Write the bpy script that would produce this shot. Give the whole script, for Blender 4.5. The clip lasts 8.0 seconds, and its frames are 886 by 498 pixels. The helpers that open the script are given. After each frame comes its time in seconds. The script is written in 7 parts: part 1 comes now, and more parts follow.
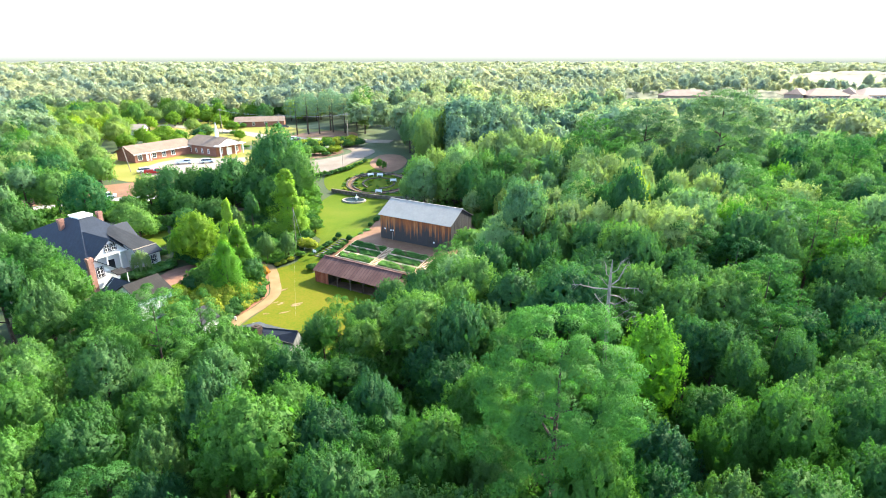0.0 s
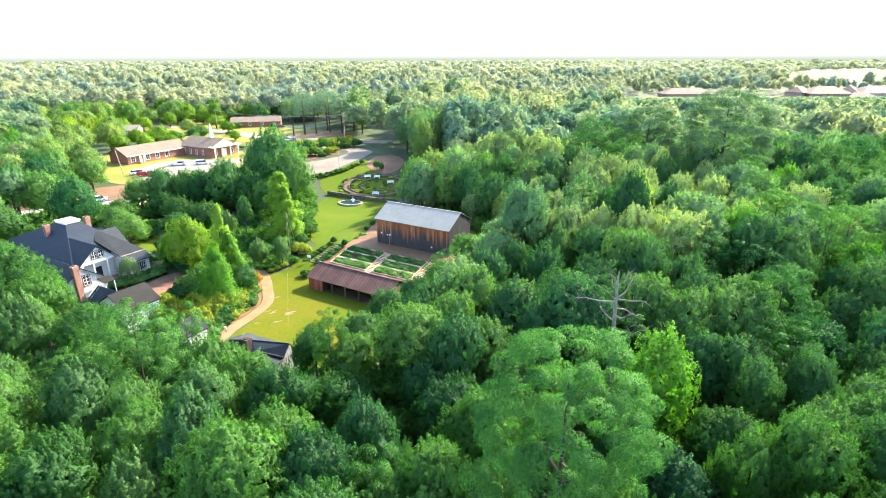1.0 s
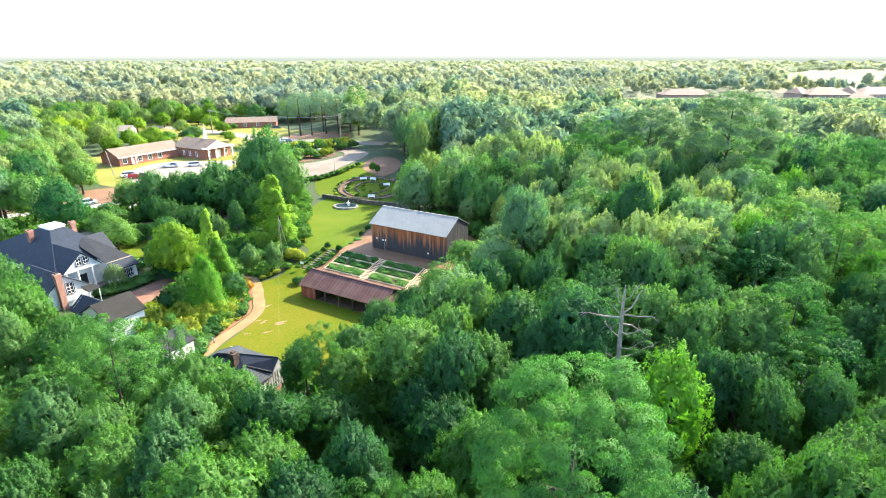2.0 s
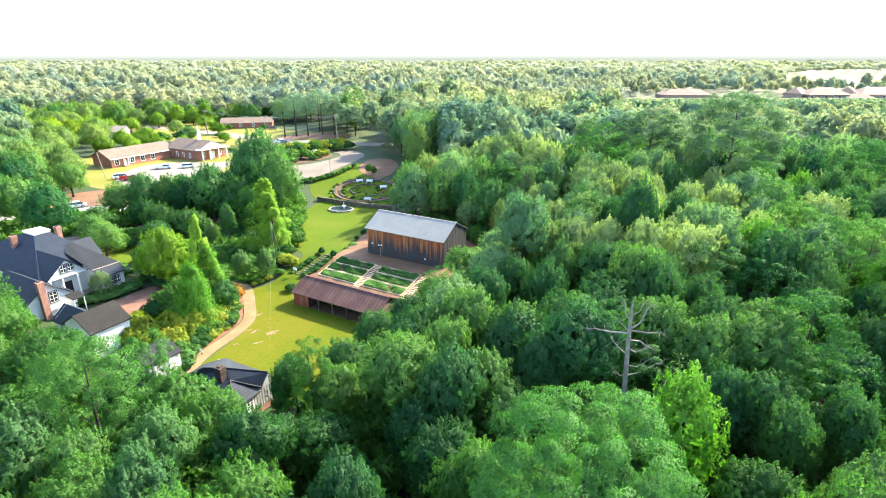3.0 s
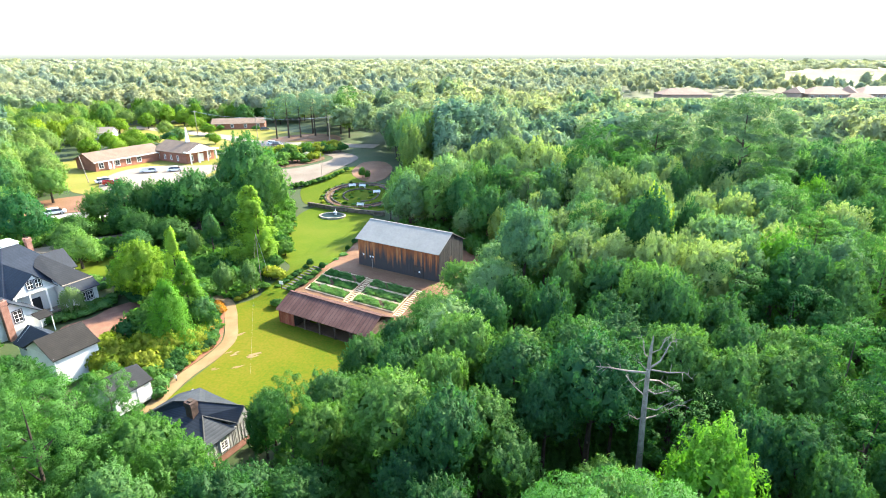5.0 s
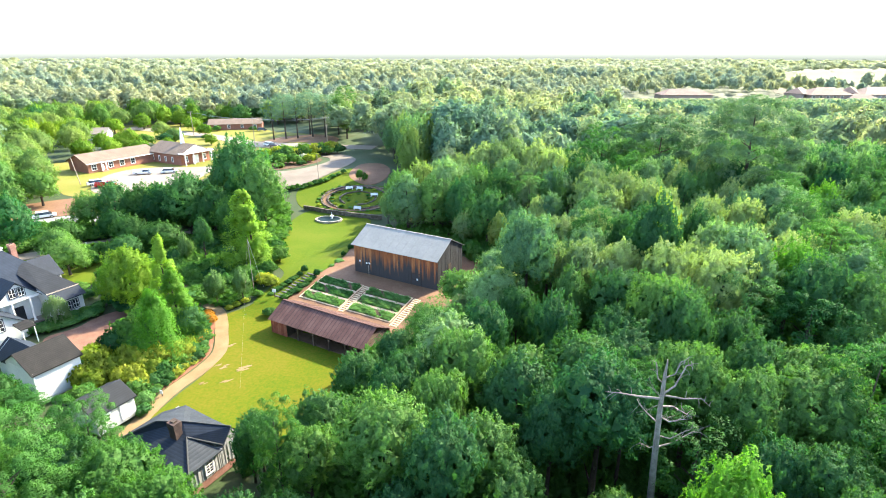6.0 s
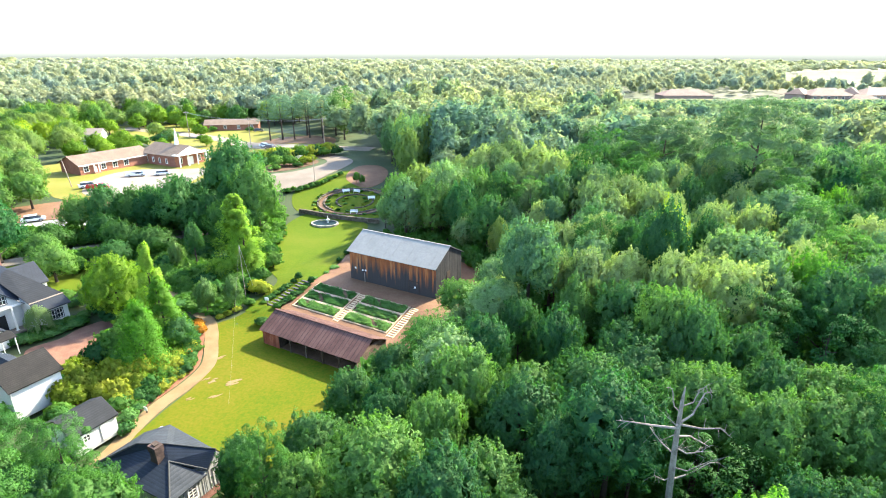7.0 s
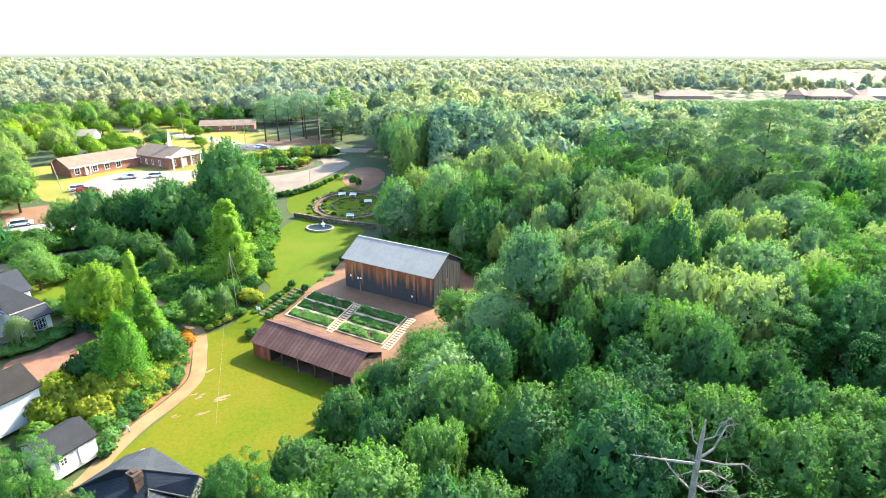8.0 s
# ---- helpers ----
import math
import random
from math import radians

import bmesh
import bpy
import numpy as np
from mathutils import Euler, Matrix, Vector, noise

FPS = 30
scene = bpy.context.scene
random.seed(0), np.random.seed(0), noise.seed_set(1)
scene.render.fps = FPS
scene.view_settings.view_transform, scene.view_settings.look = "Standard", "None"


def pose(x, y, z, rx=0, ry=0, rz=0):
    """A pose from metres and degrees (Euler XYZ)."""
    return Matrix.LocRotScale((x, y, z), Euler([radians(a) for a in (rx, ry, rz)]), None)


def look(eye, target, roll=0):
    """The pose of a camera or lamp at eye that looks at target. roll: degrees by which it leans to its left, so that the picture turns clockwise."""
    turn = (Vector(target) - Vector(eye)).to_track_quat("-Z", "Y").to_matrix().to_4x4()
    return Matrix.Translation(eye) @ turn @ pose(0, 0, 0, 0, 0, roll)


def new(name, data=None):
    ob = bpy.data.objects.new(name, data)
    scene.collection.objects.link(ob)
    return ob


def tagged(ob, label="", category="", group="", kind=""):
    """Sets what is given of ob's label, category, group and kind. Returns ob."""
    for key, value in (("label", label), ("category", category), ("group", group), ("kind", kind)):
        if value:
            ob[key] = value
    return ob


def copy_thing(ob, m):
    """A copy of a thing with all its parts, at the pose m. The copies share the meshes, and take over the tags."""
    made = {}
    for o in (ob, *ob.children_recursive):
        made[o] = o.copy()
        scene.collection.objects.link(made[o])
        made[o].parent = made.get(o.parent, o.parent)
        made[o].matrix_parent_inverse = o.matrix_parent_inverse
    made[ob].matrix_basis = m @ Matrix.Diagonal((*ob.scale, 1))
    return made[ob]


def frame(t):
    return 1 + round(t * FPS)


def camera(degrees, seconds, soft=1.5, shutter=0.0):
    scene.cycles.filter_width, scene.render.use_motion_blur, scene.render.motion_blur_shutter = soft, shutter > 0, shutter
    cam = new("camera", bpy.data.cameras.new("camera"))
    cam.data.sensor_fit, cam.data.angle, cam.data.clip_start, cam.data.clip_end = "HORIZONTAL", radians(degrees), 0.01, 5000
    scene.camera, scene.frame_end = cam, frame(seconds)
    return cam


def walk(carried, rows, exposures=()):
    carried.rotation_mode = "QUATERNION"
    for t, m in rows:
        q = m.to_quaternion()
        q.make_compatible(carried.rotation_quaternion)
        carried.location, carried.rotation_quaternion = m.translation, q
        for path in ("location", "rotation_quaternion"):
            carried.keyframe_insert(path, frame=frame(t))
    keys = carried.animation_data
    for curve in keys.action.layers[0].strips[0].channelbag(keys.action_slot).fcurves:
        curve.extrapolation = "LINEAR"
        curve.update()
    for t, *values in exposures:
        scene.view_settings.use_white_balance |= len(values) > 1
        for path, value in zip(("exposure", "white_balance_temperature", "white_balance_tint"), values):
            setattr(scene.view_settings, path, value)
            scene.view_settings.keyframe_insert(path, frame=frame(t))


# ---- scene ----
cam = camera(80.0, 8.0, soft=1.0)
PATH = [
    (0, (0.000, -9.335, 35.222), (0.000, 9.461, 28.388), 0.01),
    (0.5, (0.117, -7.862, 35.291), (0.127, 10.922, 28.424), -0.13),
    (1, (0.210, -6.383, 35.353), (0.242, 12.398, 28.476), -0.15),
    (1.5, (0.289, -4.924, 35.391), (0.361, 13.857, 28.517), -0.09),
    (3, (0.503, -0.651, 35.454), (0.690, 18.125, 28.569), -0.00),
    (3.5, (0.573, 0.709, 35.493), (0.782, 19.481, 28.595), -0.00),
    (4, (0.674, 2.066, 35.553), (0.909, 20.831, 28.638), 0.00),
    (4.5, (0.760, 3.518, 35.601), (1.037, 22.280, 28.680), -0.03),
    (6, (0.969, 7.922, 35.723), (1.297, 26.680, 28.792), 0.07),
    (6.5, (1.034, 9.393, 35.743), (1.381, 28.151, 28.815), 0.12),
    (7, (1.074, 10.867, 35.747), (1.443, 29.624, 28.815), 0.13),
    (7.5, (1.120, 12.339, 35.769), (1.519, 31.094, 28.833), 0.16),
    (8, (1.150, 13.815, 35.819), (1.586, 32.570, 28.888), 0.19),
]
walk(cam, [(t, look(eye, target, roll)) for t, eye, target, roll in PATH])
scene.view_settings.exposure = 2.98

# ---- light: late-afternoon sun ahead and to the right, open sky ----
SUN_AZ, SUN_EL = radians(48), radians(36)
SUN_WAY = Vector((math.sin(SUN_AZ) * math.cos(SUN_EL), math.cos(SUN_AZ) * math.cos(SUN_EL), math.sin(SUN_EL)))
world = bpy.data.worlds.new("world")
scene.world = world
world.use_nodes = True
wn = world.node_tree.nodes
wn.clear()
sky = wn.new("ShaderNodeTexSky")
sky.sky_type, sky.sun_disc = "NISHITA", False
sky.sun_elevation, sky.sun_rotation = SUN_EL, SUN_AZ
sky.air_density, sky.dust_density, sky.ozone_density = 1.0, 1.3, 0.8
wbg = wn.new("ShaderNodeBackground")
wbg.inputs["Strength"].default_value = 0.115
wout = wn.new("ShaderNodeOutputWorld")
world.node_tree.links.new(sky.outputs[0], wbg.inputs[0])
world.node_tree.links.new(wbg.outputs[0], wout.inputs[0])
sun = new("sun", bpy.data.lights.new("sun", "SUN"))
sun.data.energy, sun.data.angle, sun.data.color = 2.75, radians(1.5), (1.0, 0.88, 0.66)
sun.matrix_world = look(SUN_WAY * 300, (0, 0, 0))


# ---- materials ----
def mat(name, stops, scale=1.0, rough=0.8, bump=0.0, fine=8.0, metal=0.0, spread=0.0, spec=0.3, stretch=(1, 1, 1)):
    """Two scales of noise through a colour ramp; spread adds a shift by object or piece."""
    m = bpy.data.materials.new(name)
    m.use_nodes = True
    n, l = m.node_tree.nodes, m.node_tree.links
    b = n["Principled BSDF"]
    tc = n.new("ShaderNodeTexCoord")
    mp = n.new("ShaderNodeMapping")
    mp.inputs["Scale"].default_value = stretch
    l.new(tc.outputs["Object"], mp.inputs[0])
    big, small = n.new("ShaderNodeTexNoise"), n.new("ShaderNodeTexNoise")
    big.inputs["Scale"].default_value, small.inputs["Scale"].default_value = scale, scale * fine
    big.inputs["Detail"].default_value, small.inputs["Detail"].default_value = 5, 6
    l.new(mp.outputs[0], big.inputs["Vector"])
    l.new(mp.outputs[0], small.inputs["Vector"])
    mix = n.new("ShaderNodeMath")
    mix.operation = "MULTIPLY_ADD"
    mix.inputs[1].default_value = 0.55
    l.new(big.outputs["Fac"], mix.inputs[0])
    half = n.new("ShaderNodeMath")
    half.operation = "MULTIPLY"
    half.inputs[1].default_value = 0.45
    l.new(small.outputs["Fac"], half.inputs[0])
    l.new(half.outputs[0], mix.inputs[2])
    fac = mix.outputs[0]
    if spread:
        info, geo = n.new("ShaderNodeObjectInfo"), n.new("ShaderNodeNewGeometry")
        add = n.new("ShaderNodeMath")
        l.new(info.outputs["Random"], add.inputs[0])
        l.new(geo.outputs["Random Per Island"], add.inputs[1])
        sh = n.new("ShaderNodeMath")
        sh.operation = "MULTIPLY_ADD"
        sh.inputs[1].default_value = spread
        l.new(add.outputs[0], sh.inputs[0])
        off = n.new("ShaderNodeMath")
        off.operation = "SUBTRACT"
        off.inputs[1].default_value = spread
        l.new(fac, off.inputs[0])
        l.new(off.outputs[0], sh.inputs[2])
        fac = sh.outputs[0]
    ramp = n.new("ShaderNodeValToRGB")
    el = ramp.color_ramp.elements
    for i, c in enumerate(stops):
        p = 0.3 + 0.4 * i / max(1, len(stops) - 1)
        e = el[i] if i < 2 else el.new(p)
        e.position, e.color = p, (*c, 1)
    l.new(fac, ramp.inputs[0])
    l.new(ramp.outputs[0], b.inputs["Base Color"])
    b.inputs["Roughness"].default_value, b.inputs["Metallic"].default_value = rough, metal
    b.inputs["Specular IOR Level"].default_value = spec
    if bump:
        bp = n.new("ShaderNodeBump")
        bp.inputs["Strength"].default_value, bp.inputs["Distance"].default_value = bump, 0.05
        l.new(small.outputs["Fac"], bp.inputs["Height"])
        l.new(bp.outputs[0], b.inputs["Normal"])
    return m


def leaf_mat(name, dark, light, glow=0.45, rough=0.6, patch=0.35, tree=0.62, pass_=(1.25, 1.55, 0.72), dapple=5.0, single=0.2, mottle=0.16, gloss=0.008):
    """Leaves: matt upper side, light passing through, colour by tree, by branch and by leaf."""
    m = bpy.data.materials.new(name)
    m.use_nodes = True
    n, l = m.node_tree.nodes, m.node_tree.links
    n.clear()
    out = n.new("ShaderNodeOutputMaterial")
    info, geo, tc = n.new("ShaderNodeObjectInfo"), n.new("ShaderNodeNewGeometry"), n.new("ShaderNodeTexCoord")
    noi = n.new("ShaderNodeTexNoise")
    noi.inputs["Scale"].default_value, noi.inputs["Detail"].default_value = patch, 3
    l.new(tc.outputs["Object"], noi.inputs["Vector"])
    a = n.new("ShaderNodeMath")
    a.operation = "MULTIPLY_ADD"
    a.inputs[1].default_value = tree
    l.new(info.outputs["Random"], a.inputs[0])
    b = n.new("ShaderNodeMath")
    b.operation = "MULTIPLY_ADD"
    b.inputs[1].default_value = single
    l.new(geo.outputs["Random Per Island"], b.inputs[0])
    c = n.new("ShaderNodeMath")
    c.operation = "MULTIPLY"
    c.inputs[1].default_value = 0.3 + (0.42 - tree) + (0.36 - single)
    l.new(noi.outputs["Fac"], c.inputs[0])
    l.new(c.outputs[0], b.inputs[2])
    l.new(b.outputs[0], a.inputs[2])
    ramp = n.new("ShaderNodeValToRGB")
    e = ramp.color_ramp.elements
    e[0].position, e[0].color = 0.15, (*dark, 1)
    e[1].position, e[1].color = 0.9, (*light, 1)
    l.new(a.outputs[0], ramp.inputs[0])
    spot, rng_ = n.new("ShaderNodeTexNoise"), n.new("ShaderNodeMapRange")
    spot.inputs["Scale"].default_value, spot.inputs["Detail"].default_value = dapple, 2
    l.new(tc.outputs["Object"], spot.inputs["Vector"])
    rng_.inputs["From Min"].default_value, rng_.inputs["From Max"].default_value = 0.36, 0.64
    rng_.inputs["To Min"].default_value, rng_.inputs["To Max"].default_value = 1 - mottle, 1 + mottle
    l.new(spot.outputs["Fac"], rng_.inputs["Value"])
    fleck = n.new("ShaderNodeMix")
    fleck.data_type, fleck.blend_type = "RGBA", "MULTIPLY"
    fleck.inputs["Factor"].default_value = 1
    l.new(ramp.outputs[0], fleck.inputs[6])
    l.new(rng_.outputs[0], fleck.inputs[7])
    dif, tra, glo = n.new("ShaderNodeBsdfDiffuse"), n.new("ShaderNodeBsdfTranslucent"), n.new("ShaderNodeBsdfGlossy")
    glo.inputs["Roughness"].default_value = rough
    glo.inputs["Color"].default_value = (1, 1, 1, 1)
    warm = n.new("ShaderNodeMix")
    warm.data_type, warm.blend_type = "RGBA", "MULTIPLY"
    warm.inputs["Factor"].default_value = 1
    warm.inputs[7].default_value = (*pass_, 1)
    l.new(fleck.outputs[2], warm.inputs[6])
    l.new(fleck.outputs[2], dif.inputs["Color"])
    l.new(warm.outputs[2], tra.inputs["Color"])
    m1, m2 = n.new("ShaderNodeMixShader"), n.new("ShaderNodeMixShader")
    m1.inputs[0].default_value, m2.inputs[0].default_value = glow, gloss
    l.new(dif.outputs[0], m1.inputs[1])
    l.new(tra.outputs[0], m1.inputs[2])
    l.new(m1.outputs[0], m2.inputs[1])
    l.new(glo.outputs[0], m2.inputs[2])
    l.new(m2.outputs[0], out.inputs["Surface"])
    return m


def glass_mat():
    m = mat("window_glass", [(0.02, 0.025, 0.03), (0.03, 0.035, 0.04)], 1, rough=0.06, spec=0.6)
    return m


M_FLOOR = mat("forest_floor", [(0.02, 0.042, 0.012), (0.035, 0.06, 0.02), (0.06, 0.065, 0.03)], 0.15, bump=0.6, fine=20)
M_LAWN = mat("mown_grass", [(0.044, 0.092, 0.008), (0.074, 0.112, 0.01), (0.105, 0.122, 0.018)], 0.1, bump=0.4, fine=30, spec=0.03)
M_LAWN_DRY = mat("dry_grass", [(0.036, 0.092, 0.006), (0.088, 0.1, 0.008), (0.125, 0.106, 0.016)], 0.1, bump=0.4, fine=36, spec=0.03)
M_VERGE = mat("sunny_grass", [(0.13, 0.15, 0.022), (0.17, 0.165, 0.035), (0.21, 0.185, 0.06)], 0.1, bump=0.3, fine=30, spec=0.1)
M_PATH = mat("sandy_path", [(0.15, 0.102, 0.052), (0.195, 0.138, 0.072), (0.235, 0.172, 0.096)], 0.6, bump=0.3, fine=25, spec=0.1)
M_CLAY = mat("red_clay", [(0.1, 0.052, 0.029), (0.155, 0.084, 0.046), (0.205, 0.122, 0.07)], 0.25, bump=0.5, fine=18)
M_BRICKPAVE = mat("brick_paving", [(0.12, 0.06, 0.04), (0.175, 0.09, 0.06), (0.24, 0.135, 0.09)], 0.8, bump=0.4, fine=10)
M_MULCH = mat("bark_mulch", [(0.13, 0.05, 0.03), (0.2, 0.09, 0.05), (0.26, 0.13, 0.08)], 0.8, bump=0.8, fine=14)
M_ASPH = mat("pale_asphalt", [(0.17, 0.165, 0.16), (0.22, 0.215, 0.205), (0.28, 0.27, 0.25)], 0.2, bump=0.2, fine=25)
M_GRAVEL = mat("pale_gravel", [(0.115, 0.094, 0.072), (0.155, 0.13, 0.102), (0.195, 0.168, 0.136)], 0.25, bump=0.3, fine=26)
M_CONC = mat("worn_concrete", [(0.16, 0.135, 0.105), (0.21, 0.18, 0.145), (0.255, 0.225, 0.185)], 0.2, bump=0.2, fine=20)
M_ROOFM = mat("galvanised_roof", [(0.18, 0.182, 0.168), (0.21, 0.212, 0.196), (0.245, 0.246, 0.226)], 0.5, rough=0.55, metal=0.1, fine=6, spread=0.025)
M_RIB = mat("rusted_seam", [(0.035, 0.02, 0.018), (0.055, 0.032, 0.028)], 0.5, rough=0.8, fine=9)
M_RUST = mat("rusted_tin", [(0.068, 0.034, 0.029), (0.1, 0.053, 0.045), (0.135, 0.079, 0.068)], 0.5, rough=0.8, metal=0.0, fine=9, bump=0.3, spread=0.14, spec=0.2)
M_SHING = mat("slate_shingle", [(0.008, 0.01, 0.013), (0.013, 0.016, 0.02), (0.02, 0.024, 0.029)], 0.9, rough=0.8, bump=0.4, fine=10, spread=0.1)
M_SHING_B = mat("blue_grey_shingle", [(0.008, 0.014, 0.024), (0.013, 0.021, 0.035), (0.02, 0.03, 0.047)], 0.9, rough=0.7, bump=0.4, fine=10, spread=0.1)
M_SHING_G = mat("grey_brown_shingle", [(0.008, 0.008, 0.008), (0.014, 0.0135, 0.013), (0.024, 0.0225, 0.021)], 0.8, rough=0.85, bump=0.4, fine=12, spread=0.1)
# Lighter shingle for the cabin's sunlit slopes: the sunlight is in the colour.
M_SHING_LIT = mat("sunlit_slope_shingle", [(0.016, 0.022, 0.029), (0.027, 0.034, 0.043), (0.042, 0.05, 0.06)], 0.9, rough=0.8, bump=0.4, fine=10, spread=0.1)
M_SLATE = mat("grey_slate", [(0.035, 0.038, 0.038), (0.07, 0.073, 0.07), (0.13, 0.13, 0.125)], 2.0, rough=0.8, bump=0.4, fine=6, spread=0.3)
M_SHING_T = mat("tan_shingle", [(0.12, 0.088, 0.064), (0.16, 0.12, 0.09), (0.2, 0.152, 0.117)], 0.5, rough=0.85, bump=0.3, fine=14)
M_WHITE = mat("white_paint", [(0.47, 0.495, 0.49), (0.54, 0.56, 0.555), (0.6, 0.615, 0.605)], 0.8, rough=0.5, bump=0.15, fine=8, spread=0.05)
M_TRIM = mat("white_trim", [(0.7, 0.7, 0.69), (0.78, 0.78, 0.77), (0.82, 0.82, 0.81)], 2, rough=0.45)
M_GREYB = mat("grey_board", [(0.24, 0.245, 0.24), (0.36, 0.37, 0.36), (0.48, 0.49, 0.47)], 1.2, rough=0.85, bump=0.4, fine=8, spread=0.2, stretch=(1, 1, 0.2))
M_BATTEN = mat("dark_batten", [(0.08, 0.08, 0.075), (0.12, 0.12, 0.112), (0.17, 0.17, 0.16)], 2.0, rough=0.85, bump=0.3, fine=8)
M_LOG = mat("old_log", [(0.06, 0.04, 0.03), (0.11, 0.08, 0.06), (0.2, 0.16, 0.12)], 1.5, rough=0.9, bump=0.6, fine=8, spread=0.2, stretch=(0.3, 1, 1))
M_REDB = mat("faded_red_board", [(0.16, 0.04, 0.025), (0.26, 0.07, 0.04), (0.33, 0.13, 0.08)], 1.2, rough=0.85, bump=0.4, fine=8, spread=0.2, stretch=(1, 1, 0.25))
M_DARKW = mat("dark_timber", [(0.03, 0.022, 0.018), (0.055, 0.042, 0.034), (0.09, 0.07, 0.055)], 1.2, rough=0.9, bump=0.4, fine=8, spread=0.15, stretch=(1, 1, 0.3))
# Near-black so that the barn end's tree shade is in the board colour.
M_GABLE = mat("shaded_end_board", [(0.016, 0.018, 0.02), (0.027, 0.03, 0.033), (0.042, 0.045, 0.048)], 1.2, rough=0.9, bump=0.4, fine=8, spread=0.15, stretch=(1, 1, 0.3))
M_TIMBER = mat("garden_timber", [(0.34, 0.26, 0.15), (0.48, 0.38, 0.24), (0.58, 0.47, 0.31)], 1.5, rough=0.85, bump=0.4, fine=8, spread=0.15)
M_SOIL = mat("bed_soil", [(0.06, 0.035, 0.02), (0.1, 0.06, 0.035), (0.14, 0.085, 0.05)], 1, bump=0.8, fine=12)
M_BRICK = mat("red_brick", [(0.19, 0.075, 0.05), (0.26, 0.11, 0.074), (0.32, 0.155, 0.11)], 1.0, rough=0.85, bump=0.3, fine=14, spread=0.05)
M_CHIM = mat("old_brick", [(0.16, 0.08, 0.06), (0.26, 0.13, 0.1), (0.34, 0.2, 0.16)], 2.0, rough=0.9, bump=0.5, fine=8, spread=0.15)
M_STONE = mat("field_stone", [(0.2, 0.18, 0.16), (0.31, 0.28, 0.25), (0.42, 0.39, 0.35)], 1.5, rough=0.85, bump=0.5, fine=6, spread=0.25)
M_NAVY = mat("navy_paint", [(0.012, 0.016, 0.035), (0.02, 0.025, 0.05)], 1.0, rough=0.5)
M_CHIMD = mat("dark_brick", [(0.025, 0.018, 0.017), (0.05, 0.035, 0.03), (0.1, 0.065, 0.055)], 2.0, rough=0.9, bump=0.5, fine=8, spread=0.15)
M_WALLST = mat("brown_fieldstone", [(0.075, 0.06, 0.045), (0.12, 0.1, 0.078), (0.18, 0.155, 0.125)], 1.5, rough=0.9, bump=0.5, fine=6, spread=0.3)
M_PASTURE = mat("dry_pasture", [(0.055, 0.054, 0.036), (0.075, 0.072, 0.05), (0.1, 0.093, 0.066)], 0.01, rough=1.0, fine=12)
M_GLASS = glass_mat()
M_WATER = mat("pond_water", [(0.01, 0.026, 0.028), (0.018, 0.036, 0.036)], 0.5, rough=0.45, spec=0.05)
M_BARK = mat("bark", [(0.025, 0.02, 0.016), (0.045, 0.036, 0.028), (0.075, 0.06, 0.048)], 2.0, rough=0.95, bump=0.7, fine=6)
M_DEAD = mat("bleached_wood", [(0.1, 0.088, 0.074), (0.19, 0.172, 0.15), (0.3, 0.28, 0.25)], 2.0, rough=0.9, bump=0.5, fine=6)
M_POLE = mat("weathered_pole", [(0.2, 0.17, 0.14), (0.28, 0.24, 0.2), (0.34, 0.3, 0.26)], 2, rough=0.9)
M_STEEL = mat("painted_steel", [(0.45, 0.46, 0.46), (0.55, 0.56, 0.56)], 2, rough=0.4, metal=0.5)
M_TYRE = mat("tyre_rubber", [(0.02, 0.02, 0.02), (0.03, 0.03, 0.03)], 3, rough=0.9)
M_CARW = mat("white_car_paint", [(0.72, 0.73, 0.74), (0.78, 0.79, 0.8)], 1, rough=0.2, spec=0.6)
M_CARR = mat("red_car_paint", [(0.35, 0.02, 0.02), (0.42, 0.03, 0.03)], 1, rough=0.2, spec=0.6)
M_CARK = mat("dark_car_paint", [(0.05, 0.055, 0.06), (0.07, 0.075, 0.08)], 1, rough=0.2, spec=0.6)
M_BEIGE = mat("beige_stucco", [(0.2, 0.15, 0.125), (0.25, 0.19, 0.16), (0.3, 0.235, 0.195)], 0.2, rough=0.85)
M_ROSE = mat("pale_roof_tile", [(0.105, 0.07, 0.058), (0.135, 0.092, 0.078), (0.17, 0.118, 0.1)], 0.1, rough=0.8)

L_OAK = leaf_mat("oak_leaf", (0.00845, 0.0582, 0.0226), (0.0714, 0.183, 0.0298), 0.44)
# Paler than the front oaks' leaf: a little distance haze is in the colour.
L_HAZED_NEAR = leaf_mat("light_haze_leaf", (0.0115, 0.0773, 0.0342), (0.11, 0.225, 0.0499), 0.44)
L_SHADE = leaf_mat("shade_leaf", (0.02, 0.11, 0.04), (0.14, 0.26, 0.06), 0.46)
# Paler still: these two put middle-distance haze into the leaf colour.
L_HAZED_MID = leaf_mat("mid_haze_leaf", (0.06, 0.15, 0.078), (0.195, 0.31, 0.125), 0.44)
L_HAZY = leaf_mat("warm_haze_leaf", (0.115, 0.19, 0.082), (0.29, 0.36, 0.13), 0.46)
# The yellow of sunlit foliage is put into this leaf colour.
L_SUNLIT = leaf_mat("sunlit_tone_leaf", (0.075, 0.165, 0.05), (0.23, 0.3, 0.0806), 0.46)
L_GUM = leaf_mat("gum_leaf", (0.016, 0.082, 0.034), (0.09, 0.192, 0.05), 0.44)
L_POP = leaf_mat("poplar_leaf", (0.04, 0.16, 0.014), (0.11, 0.26, 0.024), 0.46)
L_PINE = leaf_mat("pine_needle", (0.014, 0.082, 0.021), (0.062, 0.165, 0.03), 0.36)
L_CEDAR = leaf_mat("cedar_spray", (0.014, 0.075, 0.022), (0.055, 0.14, 0.03), 0.38)
